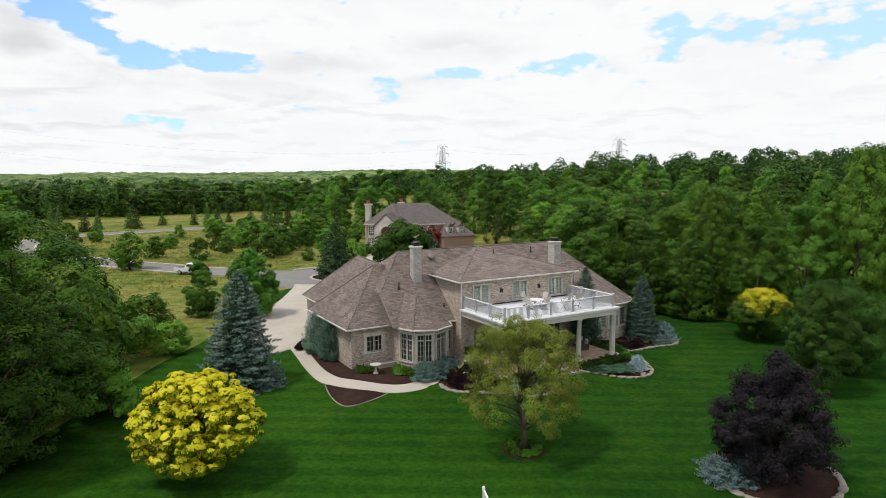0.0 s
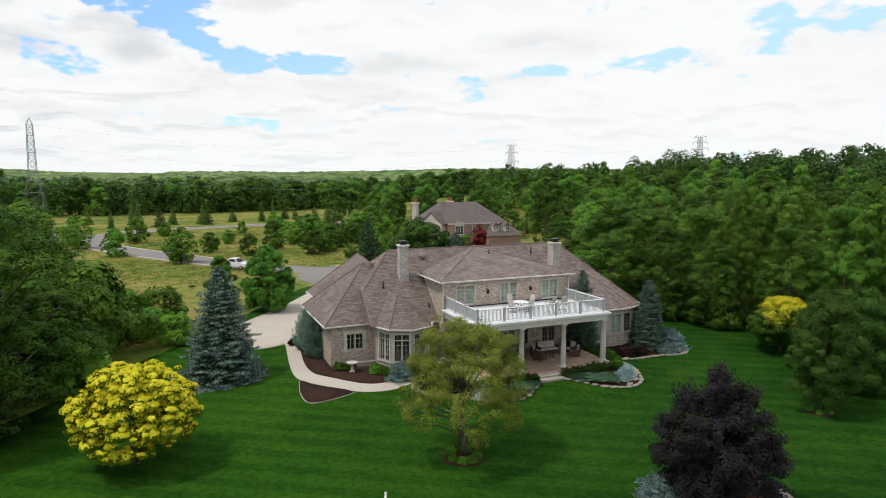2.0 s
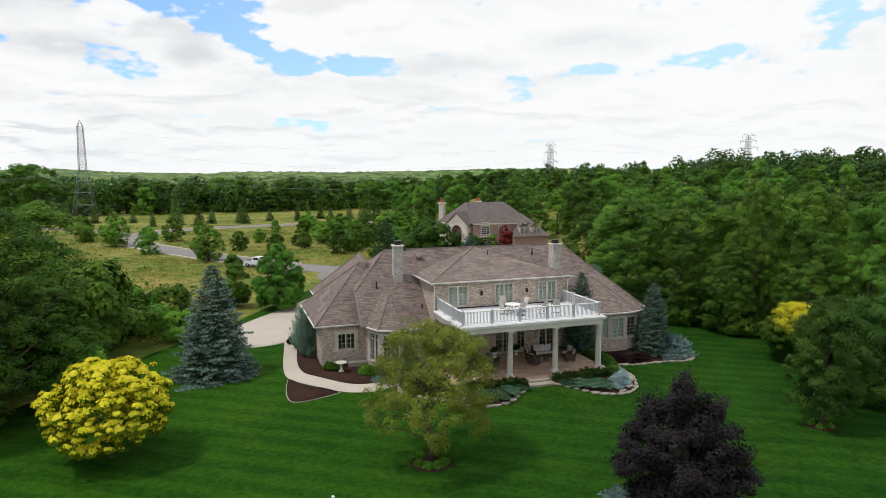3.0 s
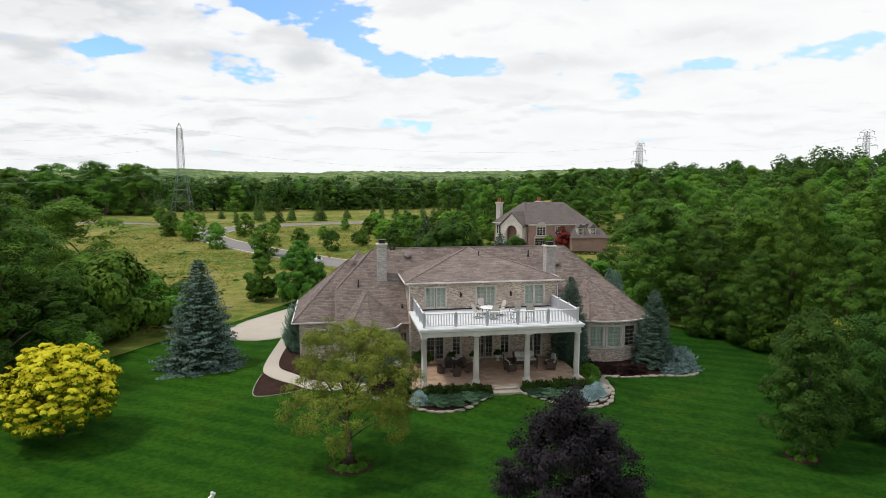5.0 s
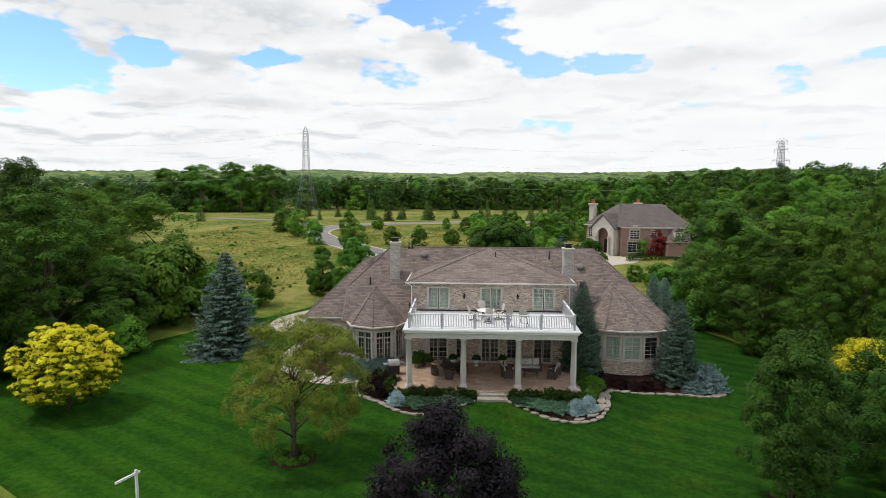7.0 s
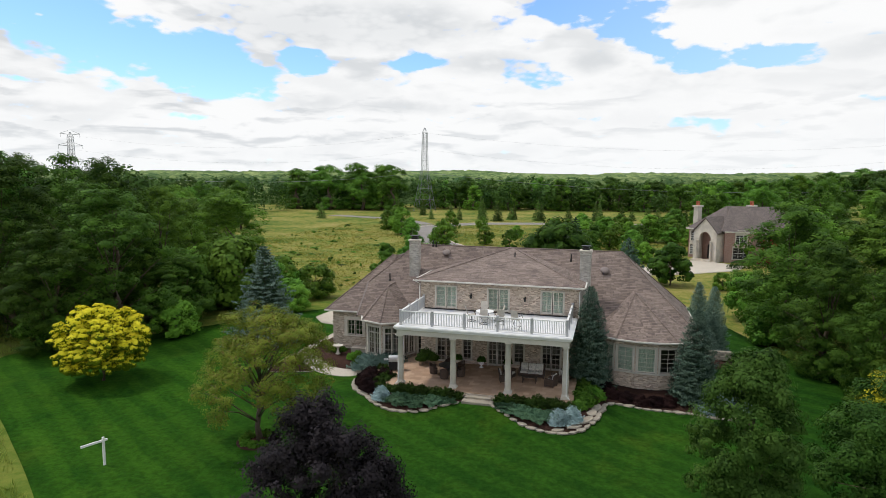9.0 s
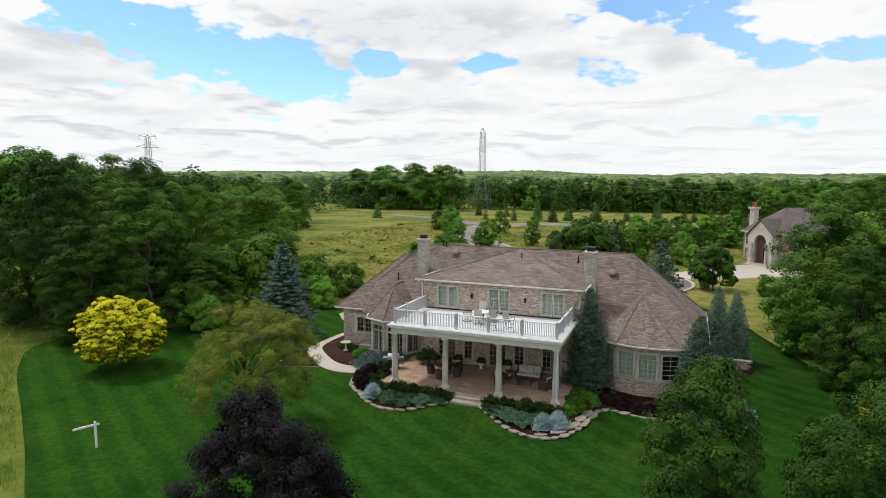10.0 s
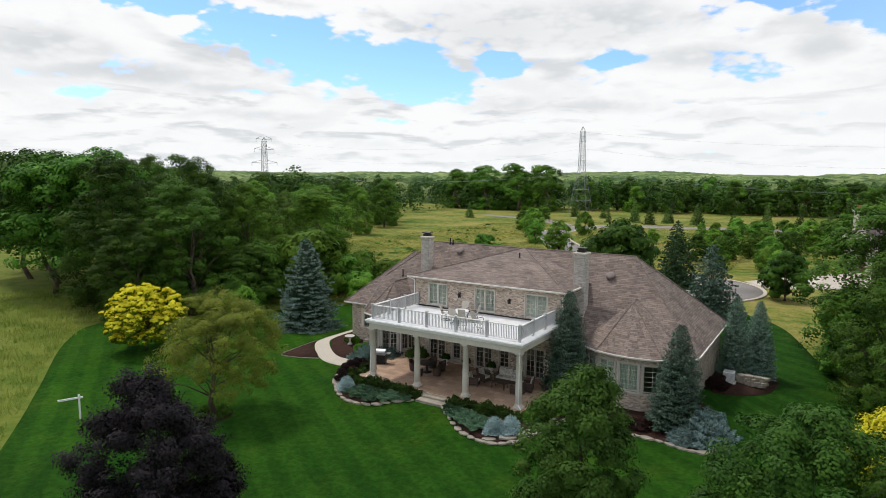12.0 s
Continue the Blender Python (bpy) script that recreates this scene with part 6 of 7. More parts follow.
def sling_chair(tall=False):
    """Patio chair: bent metal frame, taut sling; faces -y."""
    e = turned("patio_chair", 0, 0, 0, 0, "tan sling patio chair on a dark swivel base" if not tall else "tall tan sling bar chair on crossed dark legs", "chair", "balcony chairs" if not tall else "bar chairs")
    h = 0.72 if tall else 0.43
    s = Shape().add([(-0.24, -0.26, h), (0.24, -0.26, h), (0.24, 0.2, h - 0.03), (-0.24, 0.2, h - 0.03), (-0.24, -0.26, h + 0.03), (0.24, -0.26, h + 0.03), (0.24, 0.2, h), (-0.24, 0.2, h)],
                    [(3, 2, 1, 0), (4, 5, 6, 7), (0, 1, 5, 4), (1, 2, 6, 5), (2, 3, 7, 6), (3, 0, 4, 7)])
    under("seat", s, M["tan_mesh"], e)
    s = Shape().add([(-0.24, 0.20, h), (0.24, 0.20, h), (0.24, 0.40, h + 0.62), (-0.24, 0.40, h + 0.62), (-0.24, 0.23, h), (0.24, 0.23, h), (0.24, 0.43, h + 0.62), (-0.24, 0.43, h + 0.62)],
                    [(0, 1, 2, 3), (7, 6, 5, 4), (0, 4, 5, 1), (1, 5, 6, 2), (2, 6, 7, 3), (3, 7, 4, 0)])
    under("backrest", s, M["tan_mesh"], e)
    for x in (-0.27, 0.27):
        under("armrest", Shape().tube([(x, 0.28, h + 0.22), (x, -0.2, h + 0.24), (x, -0.26, h + 0.02)], 0.02, 6), M["wicker"], e)
    if tall:
        for x in (-0.24, 0.24):
            under("leg", Shape().tube([(x, -0.26, h), (x, 0.26, 0.015)], 0.012, 6), M["black"], e)
            under("leg", Shape().tube([(x, 0.20, h), (x, -0.3, 0.015)], 0.012, 6), M["black"], e)
        under("footrest", Shape().tube([(-0.24, -0.18, 0.22), (0.24, -0.18, 0.22)], 0.015, 6), M["black"], e)
    else:
        ring = [(0.27 * math.cos(k * 0.5236), 0.27 * math.sin(k * 0.5236), 0.02) for k in range(13)]
        under("base", Shape().tube(ring, 0.02, 6).tube([(-0.27, 0, 0.03), (0, 0, 0.12), (0.27, 0, 0.03)], 0.012, 6).tube([(0, 0, 0.1), (0, 0, h)], 0.035, 8), M["black"], e)
    return e


first = sling_chair()
CZ = DECK + 0.01
TX, TY = 6.3, 3.0
spots = [(TX - 0.95, TY - 0.35, 110), (TX + 0.15, TY - 1.0, 188), (TX + 0.98, TY + 0.25, 285), (TX - 0.25, TY + 1.0, 10)]
first.matrix_basis = pose(spots[0][0], spots[0][1], CZ, 0, 0, spots[0][2]) @ Matrix.Scale(1.12, 4)
for x, y, a in spots[1:]:
    copy_thing(first, pose(x, y, CZ, 0, 0, a))
tall = sling_chair(True)
tall.matrix_basis = pose(7.8, 0.85, CZ, 0, 0, 200) @ Matrix.Scale(1.1, 4)
copy_thing(tall, pose(9.0, 0.8, CZ, 0, 0, 160))
tb = turned("patio_table", TX, TY, CZ, 0, "round white patio table on a dark metal base", "table")
under("tabletop", Shape().lathe([(0.66, 0.70), (0.68, 0.715), (0.68, 0.735), (0.64, 0.745)], n=32), M["white"], tb, "", True)
for k in range(4):
    a = k * 1.571 + 0.78
    under("leg", Shape().tube([(0.45 * math.cos(a), 0.45 * math.sin(a), 0.015), (0.14 * math.cos(a), 0.14 * math.sin(a), 0.4), (0.4 * math.cos(a), 0.4 * math.sin(a), 0.7)], 0.022, 6), M["black"], tb)


def wicker_seat(width, seats, label, category, group=""):
    """Wicker armchair or sofa with cushions; faces -y."""
    e = turned("sofa" if seats > 1 else "armchair", 0, 0, 0, 0, label, category, group)
    w = width / 2
    s = Shape().box(-w, w, -0.36, 0.36, 0.10, 0.32, 0.02)
    under("seat_frame", s, M["wicker"], e)
    s = Shape().add([(-w, 0.26, 0.3), (w, 0.26, 0.3), (w, 0.38, 0.92), (-w, 0.38, 0.92), (-w, 0.36, 0.3), (w, 0.36, 0.3), (w, 0.45, 0.92), (-w, 0.45, 0.92)],
                    [(0, 1, 2, 3), (7, 6, 5, 4), (0, 4, 5, 1), (1, 5, 6, 2), (2, 6, 7, 3), (3, 7, 4, 0)])
    under("backrest", s, M["wicker"], e)
    for x in (-w, w - 0.12):
        under("armrest", Shape().box(x, x + 0.12, -0.34, 0.36, 0.32, 0.62, 0.03), M["wicker"], e)
    for x in (-w + 0.04, w - 0.10):
        for y in (-0.34, 0.28):
            under("leg", Shape().box(x, x + 0.06, y, y + 0.06, 0.0, 0.10), M["wicker"], e)
    cw = (width - 0.26) / seats
    for k in range(seats):
        x = -w + 0.13 + k * cw
        under("seat_cushion", Shape().box(x + 0.01, x + cw - 0.01, -0.35, 0.24, 0.32, 0.46, 0.04), M["cushion"], e, "white floral cushion")
        q = Shape()
        q.m = Matrix.Translation((x + cw / 2, 0.24, 0.46)) @ Matrix.Rotation(radians(-12), 4, "X")
        q.box(-cw / 2 + 0.02, cw / 2 - 0.02, -0.08, 0.06, 0.0, 0.50, 0.04)
        under("back_cushion", q, M["cushion"], e, "white floral cushion")
    return e


sofa = wicker_seat(1.95, 3, "dark wicker sofa with three white floral cushions", "sofa")
sofa.matrix_basis = pose(9.75, 4.1, FLOOR, 0, 0, 0)
arm = wicker_seat(0.78, 1, "dark wicker armchair with white floral cushions", "armchair", "patio armchairs")
arm.matrix_basis = pose(7.95, 2.35, FLOOR, 0, 0, 105)
for x, y, a in ((8.15, 3.45, 75), (11.35, 2.3, 250), (11.65, 3.3, 285)):
    copy_thing(arm, pose(x, y, FLOOR, 0, 0, a))
ct = turned("coffee_table", 9.75, 2.75, FLOOR, 0, "low dark wicker coffee table", "table")
under("tabletop", Shape().box(-0.55, 0.55, -0.32, 0.32, 0.40, 0.45, 0.01), M["wicker"], ct)
for x in (-0.5, 0.44):
    for y in (-0.28, 0.22):
        under("leg", Shape().box(x, x + 0.06, y, y + 0.06, 0, 0.40), M["wicker"], ct)
dt = turned("dining_table", 3.55, 2.9, FLOOR, 0, "round dark dining table under the porch", "table")
under("tabletop", Shape().lathe([(0.72, 0.70), (0.74, 0.72), (0.74, 0.74), (0.70, 0.75)], n=28), M["black"], dt, "", True)
under("pedestal", Shape().lathe([(0.36, 0.0), (0.34, 0.05), (0.10, 0.12), (0.09, 0.62), (0.25, 0.70)], n=16), M["black"], dt, "", True)


def tub_chair():
    e = turned("wicker_chair", 0, 0, 0, 0, "dark brown wicker tub chair at the dining table", "chair", "dining chairs")
    s = Shape()
    n = 14
    for k in range(n + 1):
        a = math.pi * (-0.12 + 1.24 * k / n)
        for r, z in ((0.30, 0.05), (0.36, 0.84), (0.31, 0.84), (0.25, 0.05)):
            zz = z if z < 0.1 else z - 0.22 * abs(math.cos(a)) ** 2
            s.v.append((r * math.cos(a), r * math.sin(a), zz))
    for k in range(n):
        for j in range(4):
            a, b = 4 * k + j, 4 * k + (j + 1) % 4
            s.f.append((a, b, b + 4, a + 4))
    s.f += [(0, 1, 2, 3), tuple(4 * n + j for j in (3, 2, 1, 0))]
    under("backrest", s, M["wicker"], e)
    under("seat", Shape().lathe([(0.27, 0.02), (0.29, 0.4), (0.27, 0.46)], 0, -0.02, 16), M["wicker"], e)
    return e


tub = tub_chair()
spots = [(3.55, 1.75, 180), (2.45, 2.7, 90), (4.6, 2.6, 270), (3.3, 4.0, 0), (4.3, 3.75, 320)]
tub.matrix_basis = pose(spots[0][0], spots[0][1], FLOOR, 0, 0, spots[0][2])
for x, y, a in spots[1:]:
    copy_thing(tub, pose(x, y, FLOOR, 0, 0, a))
POTLEAF = mound(71, 0.36, 0.42, 0.07, 800, M["leaf_deep"], lumps=0.5)
for x, y in ((5.65, 5.2), (3.75, 5.25), (7.75, 5.3)):
    u = turned("garden_urn", x, y, FLOOR, 0, "white footed urn planter with dark green leaves", "planter", "urns")
    under("urn", Shape().lathe([(0.17, 0.0), (0.17, 0.05), (0.07, 0.10), (0.07, 0.2), (0.20, 0.30), (0.24, 0.46), (0.28, 0.52), (0.24, 0.52), (0.2, 0.44)], n=18), M["white"], u, "", True)
    o = new("foliage", POTLEAF[1])
    o.parent = u
    o.location = (0, 0, 0.46)
for x, y, s_ in ((1.1, 5.2, 1.25), (1.75, 4.9, 0.95), (0.9, 4.5, 0.9)):
    u = turned("potted_plant", x, y, FLOOR, 0, "leafy potted plant on the patio", "plant", "patio pots")
    under("pot", Shape().lathe([(0.16, 0.0), (0.22, 0.34), (0.25, 0.36), (0.25, 0.40), (0.20, 0.40)], n=16), M["rock"], u, "", True)
    o = new("foliage", GREEN[1])
    o.parent = u
    o.location = (0, 0, 0.36)
    o.scale = (s_, s_, s_)
gr = turned("gas_grill", -0.75, 2.75, FLOOR, 20, "stainless steel gas grill on the patio corner", "grill")
under("cart", Shape().box(-0.42, 0.42, -0.26, 0.26, 0.08, 0.72, 0.01), M["black"], gr)
under("firebox", Shape().box(-0.44, 0.44, -0.28, 0.28, 0.72, 0.90), M["steel"], gr)
lid = Shape()
for k in range(9):
    a = math.pi * k / 8
    lid.v += [(-0.43, -0.27 * math.cos(a), 0.90 + 0.27 * math.sin(a)), (0.43, -0.27 * math.cos(a), 0.90 + 0.27 * math.sin(a))]
lid.f = [(2 * k, 2 * k + 1, 2 * k + 3, 2 * k + 2) for k in range(8)] + [tuple(range(0, 18, 2)), tuple(range(17, 0, -2)), (0, 16, 17, 1)]
ld = under("hood", lid, M["steel"], gr, "brushed steel hood")
under("handle", Shape().tube([(-0.32, -0.33, 1.0), (0.32, -0.33, 1.0)], 0.012, 8), M["steel"], ld)
for x in (-0.8, 0.46):
    under("side_shelf", Shape().box(x, x + 0.34, -0.24, 0.24, 0.84, 0.88, 0.01), M["steel"], gr)
for x in (-0.36, 0.36):
    for y in (-0.2, 0.2):
        under("caster", Shape().lathe([(0.05, 0.0), (0.05, 0.08)], x, y, 10), M["black"], gr)
bb = turned("bird_bath", -7.3, 6.7, rise(-7.3, 6.7) + 0.08, 0, "pale stone bird bath in the mulch bed", "bird bath")
under("pedestal", Shape().lathe([(0.22, 0), (0.22, 0.06), (0.13, 0.12), (0.09, 0.35), (0.10, 0.52), (0.18, 0.64)], n=18), M["lime"], bb, "", True)
under("basin", Shape().lathe([(0.16, 0.62), (0.34, 0.68), (0.46, 0.76), (0.46, 0.79), (0.40, 0.77), (0.1, 0.70)], n=24), M["lime"], bb, "", True)
sp = turned("sign_post", -11.52, -14.88, 0.03, -112, "white wooden yard sign post with one bare arm", "sign post")
under("post", Shape().box(-0.055, 0.055, -0.055, 0.055, 0, 1.62, 0.03), M["white"], sp)
under("arm", Shape().box(-0.22, 1.18, -0.045, 0.045, 1.36, 1.47), M["white"], sp)
ac = turned("air_conditioner", 22.9, 14.6, rise(22.9, 14.6) + 0.05, 0, "white outdoor air conditioner unit", "air conditioner")
under("cabinet", Shape().box(-0.38, 0.38, -0.38, 0.38, 0.05, 0.82, 0.03), M["white"], ac)
under("pad", Shape().box(-0.5, 0.5, -0.5, 0.5, 0.0, 0.05), M["concrete"], ac)
under("fan_grille", Shape().lathe([(0.32, 0.82), (0.32, 0.85), (0.28, 0.86)], n=20), M["grey"], ac)
for k in range(8):
    z = 0.14 + 0.085 * k
    under("louvre", Shape().box(-0.36, 0.36, -0.395, -0.38, z, z + 0.02).box(0.38, 0.395, -0.36, 0.36, z, z + 0.02), M["grey"], ac)


# stones round the beds, and a low dry wall
def stone_mesh(seed):
    s = Shape()
    n, v = 7, []
    for z, k in ((-0.08, 1.0), (0.09, 1.0), (0.13, 0.82)):
        for i in range(n):
            a = 2 * math.pi * i / n
            v.append((0.40 * k * math.cos(a) * (1 + 0.12 * math.sin(3 * a + seed)), 0.19 * k * math.sin(a) * (1 + 0.15 * math.cos(2 * a + seed)), z + 0.02 * math.sin(a * 2 + seed)))
    f = [tuple(reversed(range(n))), tuple(range(2 * n, 3 * n))] + [(j * n + i, j * n + (i + 1) % n, (j + 1) * n + (i + 1) % n, (j + 1) * n + i) for j in range(2) for i in range(n)]
    return s.add(v, f).mesh("stone", M["rock"])


STONES = [stone_mesh(k) for k in range(5)]
rs = random.Random(3)


def edging(bed, pts, step=0.6, size=1.0, rows=1):
    line = curve_through([Vector(p) for p in pts], 10)
    gone, last = step, line[0]
    for a, b in zip(line, line[1:]):
        gone += (b - a).length
        if gone >= step:
            gone = 0
            ang = math.atan2((b - a).y, (b - a).x) + rs.uniform(-0.15, 0.15)
            for row in range(rows):
                q = a + Vector((-(b - a).y, (b - a).x)).normalized() * (0.34 * row)
                k = size * rs.uniform(0.65, 1.2)
                put("stone", STONES[rs.randrange(5)], bed, "", Matrix.LocRotScale((q.x, q.y, rise(q.x, q.y) + 0.08 + 0.05 * row), Euler((rs.uniform(-0.08, 0.08), rs.uniform(-0.06, 0.06), ang)), (k, k * rs.uniform(0.8, 1.25), 0.5)))


edging(BED_OB["west"], [(-3.5, 2.6), (-3.5, 1.3), (-2.6, -0.45), (-1.2, -1.95), (0.1, -3.05), (1.3, -3.5), (3.1, -3.3), (4.7, -2.1), (5.7, -1.6)])
edging(BED_OB["east"], [(7.9, -1.7), (9.5, -3.1), (11.0, -3.9), (12.6, -4.05), (13.7, -3.5), (14.5, -2.2), (14.9, -0.6), (15.3, 1.3), (16.4, 2.1), (18.2, 2.1), (20.6, 2.1), (22.8, 1.7), (24.5, 2.5)])
edging(BED_OB["east"], [(12.4, -3.7), (13.3, -3.2), (14.0, -2.3), (14.4, -0.9), (14.8, 0.8)], 1.15, 1.7)
ring = [(5.0 + 3.65 * math.cos(a * 0.3142), -19.6 + 3.25 * math.sin(a * 0.3142)) for a in range(21)]
edging(BED_OB["purple"], ring)
edging(BED_OB["purple"], ring[15:] + ring[1:4], 0.8, 1.3)
strip("trim", *ribbon(curve_through([Vector(p) for p in [(-11.55, 7.0), (-11.9, 4.5), (-11.55, 2.5), (-9.6, 2.7), (-7.9, 3.3)]], 8), 0.06), -0.1, 0.10, M["rock"], "narrow stone edging strip round a mulch bed", "edging")
dry = thing("dry_stone_wall", 24.2, 15.4, 0, "low stacked tan stone garden wall", "garden wall")
for k in range(4):
    for i in range(4):
        put("stone", STONES[(i + k) % 5], dry, "", Matrix.LocRotScale((23.5 + 0.5 * i + 0.2 * (k % 2), 15.3, rise(24, 15.3) + 0.1 + 0.19 * k), Euler((0, 0, rs.uniform(-0.1, 0.1))), (0.95, 1.3, 0.95)))


# ---------------------------------------------------------------- pickup truck
def pickup(x, y, yaw):
    e = turned("pickup_truck", x, y, 0.06, yaw, "white crew cab pickup truck parked on the road", "truck")
    # side profile along x (front at +x), drawn as cross sections
    s = Shape()
    prof = [(-2.9, 0.55), (-2.9, 1.15), (-0.9, 1.18), (-0.85, 1.30), (0.75, 1.30), (1.0, 1.20), (2.55, 1.12), (2.85, 1.0), (2.9, 0.55)]
    n = len(prof)
    for w, zz in ((-0.98, 0.0), (0.98, 0.0)):
        s.v += [(px, w, pz) for px, pz in prof]
    s.f = [tuple(range(n)), tuple(reversed(range(n, 2 * n)))] + [(i, n + i, n + (i + 1) % n, (i + 1) % n) for i in range(n)]
    under("body", s, M["car_white"], e)
    s = Shape()
    s.add([(-0.85, -0.92, 1.28), (1.25, -0.92, 1.2), (1.25, 0.92, 1.2), (-0.85, 0.92, 1.28), (-0.65, -0.74, 1.88), (0.5, -0.74, 1.88), (0.5, 0.74, 1.88), (-0.65, 0.74, 1.88)],
          [(3, 2, 1, 0), (4, 5, 6, 7), (0, 1, 5, 4), (1, 2, 6, 5), (2, 3, 7, 6), (3, 0, 4, 7)])
    under("cab", s, M["car_white"], e)
    q = Shape()
    for w in (-1, 1):
        q.add([(-0.62, w * 0.905, 1.36), (0.95, w * 0.905, 1.33), (0.45, w * 0.775, 1.78), (-0.55, w * 0.775, 1.78), (-0.62, w * 0.895, 1.36), (0.95, w * 0.895, 1.33), (0.45, w * 0.765, 1.78), (-0.55, w * 0.765, 1.78)],
              [(0, 1, 2, 3), (7, 6, 5, 4), (0, 4, 5, 1), (1, 5, 6, 2), (2, 6, 7, 3), (3, 7, 4, 0)])
    q.add([(1.23, -0.82, 1.28), (1.23, 0.82, 1.28), (0.58, 0.7, 1.83), (0.58, -0.7, 1.83), (1.2, -0.82, 1.27), (1.2, 0.82, 1.27), (0.55, 0.7, 1.82), (0.55, -0.7, 1.82)],
          [(0, 1, 2, 3), (7, 6, 5, 4), (0, 4, 5, 1), (1, 5, 6, 2), (2, 6, 7, 3), (3, 7, 4, 0)])
    under("window", q, M["black"], e, "dark tinted windows")
    under("bed_liner", Shape().box(-2.8, -0.95, -0.85, 0.85, 1.185, 1.2), M["black"], e, "black cargo bed")
    for bx in (-1.85, 1.85):
        for by in (-0.98, 0.76):
            t = Shape()
            t.m = Matrix.Translation((bx, by + 0.11, 0.40)) @ Matrix.Rotation(radians(90), 4, "X")
            t.lathe([(0.30, -0.12), (0.39, -0.10), (0.39, 0.10), (0.30, 0.12)], n=20)
            w_ = under("wheel", t, M["tyre"], e, "", True)
            r_ = Shape()
            r_.m = t.m
            under("rim", r_.lathe([(0.22, -0.125), (0.24, 0.125)], n=14), M["steel"], w_)
    under("bumper", Shape().box(2.86, 3.0, -0.95, 0.95, 0.5, 0.72), M["steel"], e)
    for w in (-0.75, 0.75):
        under("headlight", Shape().box(2.78, 2.92, w - 0.18, w + 0.18, 0.85, 1.0), M["glass"], e)


pickup(-10.3, 73.6, -42)


# ---------------------------------------------------------------- pylons and wires
def lattice(x, y, top, arms, yaw, label):
    e = turned("pylon", x, y, hill(x, y), yaw, label, "pylon", "pylons")
    H = top - hill(x, y)

    def half(z):
        f = z / H
        return 4.0 - (4.0 - 1.25) * f / 0.5 if f < 0.5 else (1.25 - 0.35 * (f - 0.5) / 0.44 if f < 0.94 else max(0.05, 0.9 * (1 - f) / 0.06))
    lv = [0, 0.14, 0.27, 0.39, 0.5] + [0.5 + 0.055 * k for k in range(1, 9)] + [1.0]
    for sx in (-1, 1):
        for sy in (-1, 1):
            under("leg", Shape().tube([(sx * half(f * H), sy * half(f * H), f * H) for f in lv], 0.09, 4), M["galv"], e)
    for f0, f1 in zip(lv[:-2], lv[1:-1]):
        s = Shape()
        for ax in (0, 1):
            for sg in (-1, 1):
                def P(u, z):
                    h = half(z)
                    return (u * h, sg * h, z) if ax == 0 else (sg * h, u * h, z)
                s.tube([P(-1, f0 * H), P(1, f1 * H)], 0.04, 4)
                s.tube([P(1, f0 * H), P(-1, f1 * H)], 0.04, 4)
                s.tube([P(-1, f1 * H), P(1, f1 * H)], 0.045, 4)
        under("bracing", s, M["galv"], e)
    for f, L in arms:
        s = Shape()
        for sg in (-1, 1):
            s.tube([(0, sg * 0.8, f * H), (0, sg * L, f * H + 0.3)], 0.10, 4)
            s.tube([(0, sg * 0.8, f * H + 1.6), (0, sg * L, f * H + 0.35)], 0.07, 4)
            s.tube([(0, sg * L, f * H + 0.3), (0, sg * L, f * H - 1.4)], 0.06, 4)
        under("crossarm", s, M["galv"], e)


lattice(-65, 224, 36.2, (), 0, "tall narrow grey lattice pylon beyond the meadow")
lattice(147.3, 254.1, 32.6, ((0.62, 6.5), (0.82, 5.0), (0.97, 4.0)), 8, "grey lattice pylon with three pairs of arms")
lattice(-213.7, 183.3, 33.3, ((0.62, 6.5), (0.82, 5.0), (0.97, 4.0)), -20, "grey lattice pylon with three pairs of arms")
lattice(262, 237, 38.9, ((0.68, 6.0), (0.84, 5.0), (0.97, 4.0)), 8, "grey lattice pylon with three pairs of arms")


def wire(a, b, sag, r=0.05):
    pts = []
    for k in range(25):
        t = k / 24
        p = Vector(a).lerp(Vector(b), t)
        pts.append((p.x, p.y, p.z - sag * 4 * t * (1 - t)))
    ob = part("power_line", Shape().tube(pts, r, 4), M["galv" if r > 0.03 else "wire"])
    tagged(ob, "thin dark power line hung between pylons", "power line", "power lines")


A_, B_, C_, D_ = (-65, 224), (147.3, 254.1), (-213.7, 183.3), (262, 237)
for (ax, ay), (bx, by), z0, z1, sag, r in ((A_, B_, 17.0, 13.0, 5.4, 0.055), (A_, C_, 17.0, 16.5, 4.6, 0.055), (A_, B_, 27, 25, 7.0, 0.012), (A_, B_, 34, 31, 6.0, 0.012), (A_, C_, 27, 26, 6.0, 0.012), (A_, C_, 34, 32, 6.0, 0.012),
                                           (B_, D_, 20.5, 26.5, 5.0, 0.012), (B_, D_, 31, 37, 5.0, 0.012)):
    wire((ax, ay, z0), (bx, by, z1), sag, r)


# ---------------------------------------------------------------- neighbour's house
nb = turned("neighbour_house", 29.6, 92.3, 0, -48.7, "pink brick house with dark roof, limestone arch and chimneys", "house")
NB = nb.matrix_basis.copy()


def nbp(name, shape, mat, parent=None, label=""):
    """A part of the neighbour's house: x along its front, y into it."""
    ob = put(name, shape.mesh(name, mat), parent or nb, label, NB.copy())
    return ob


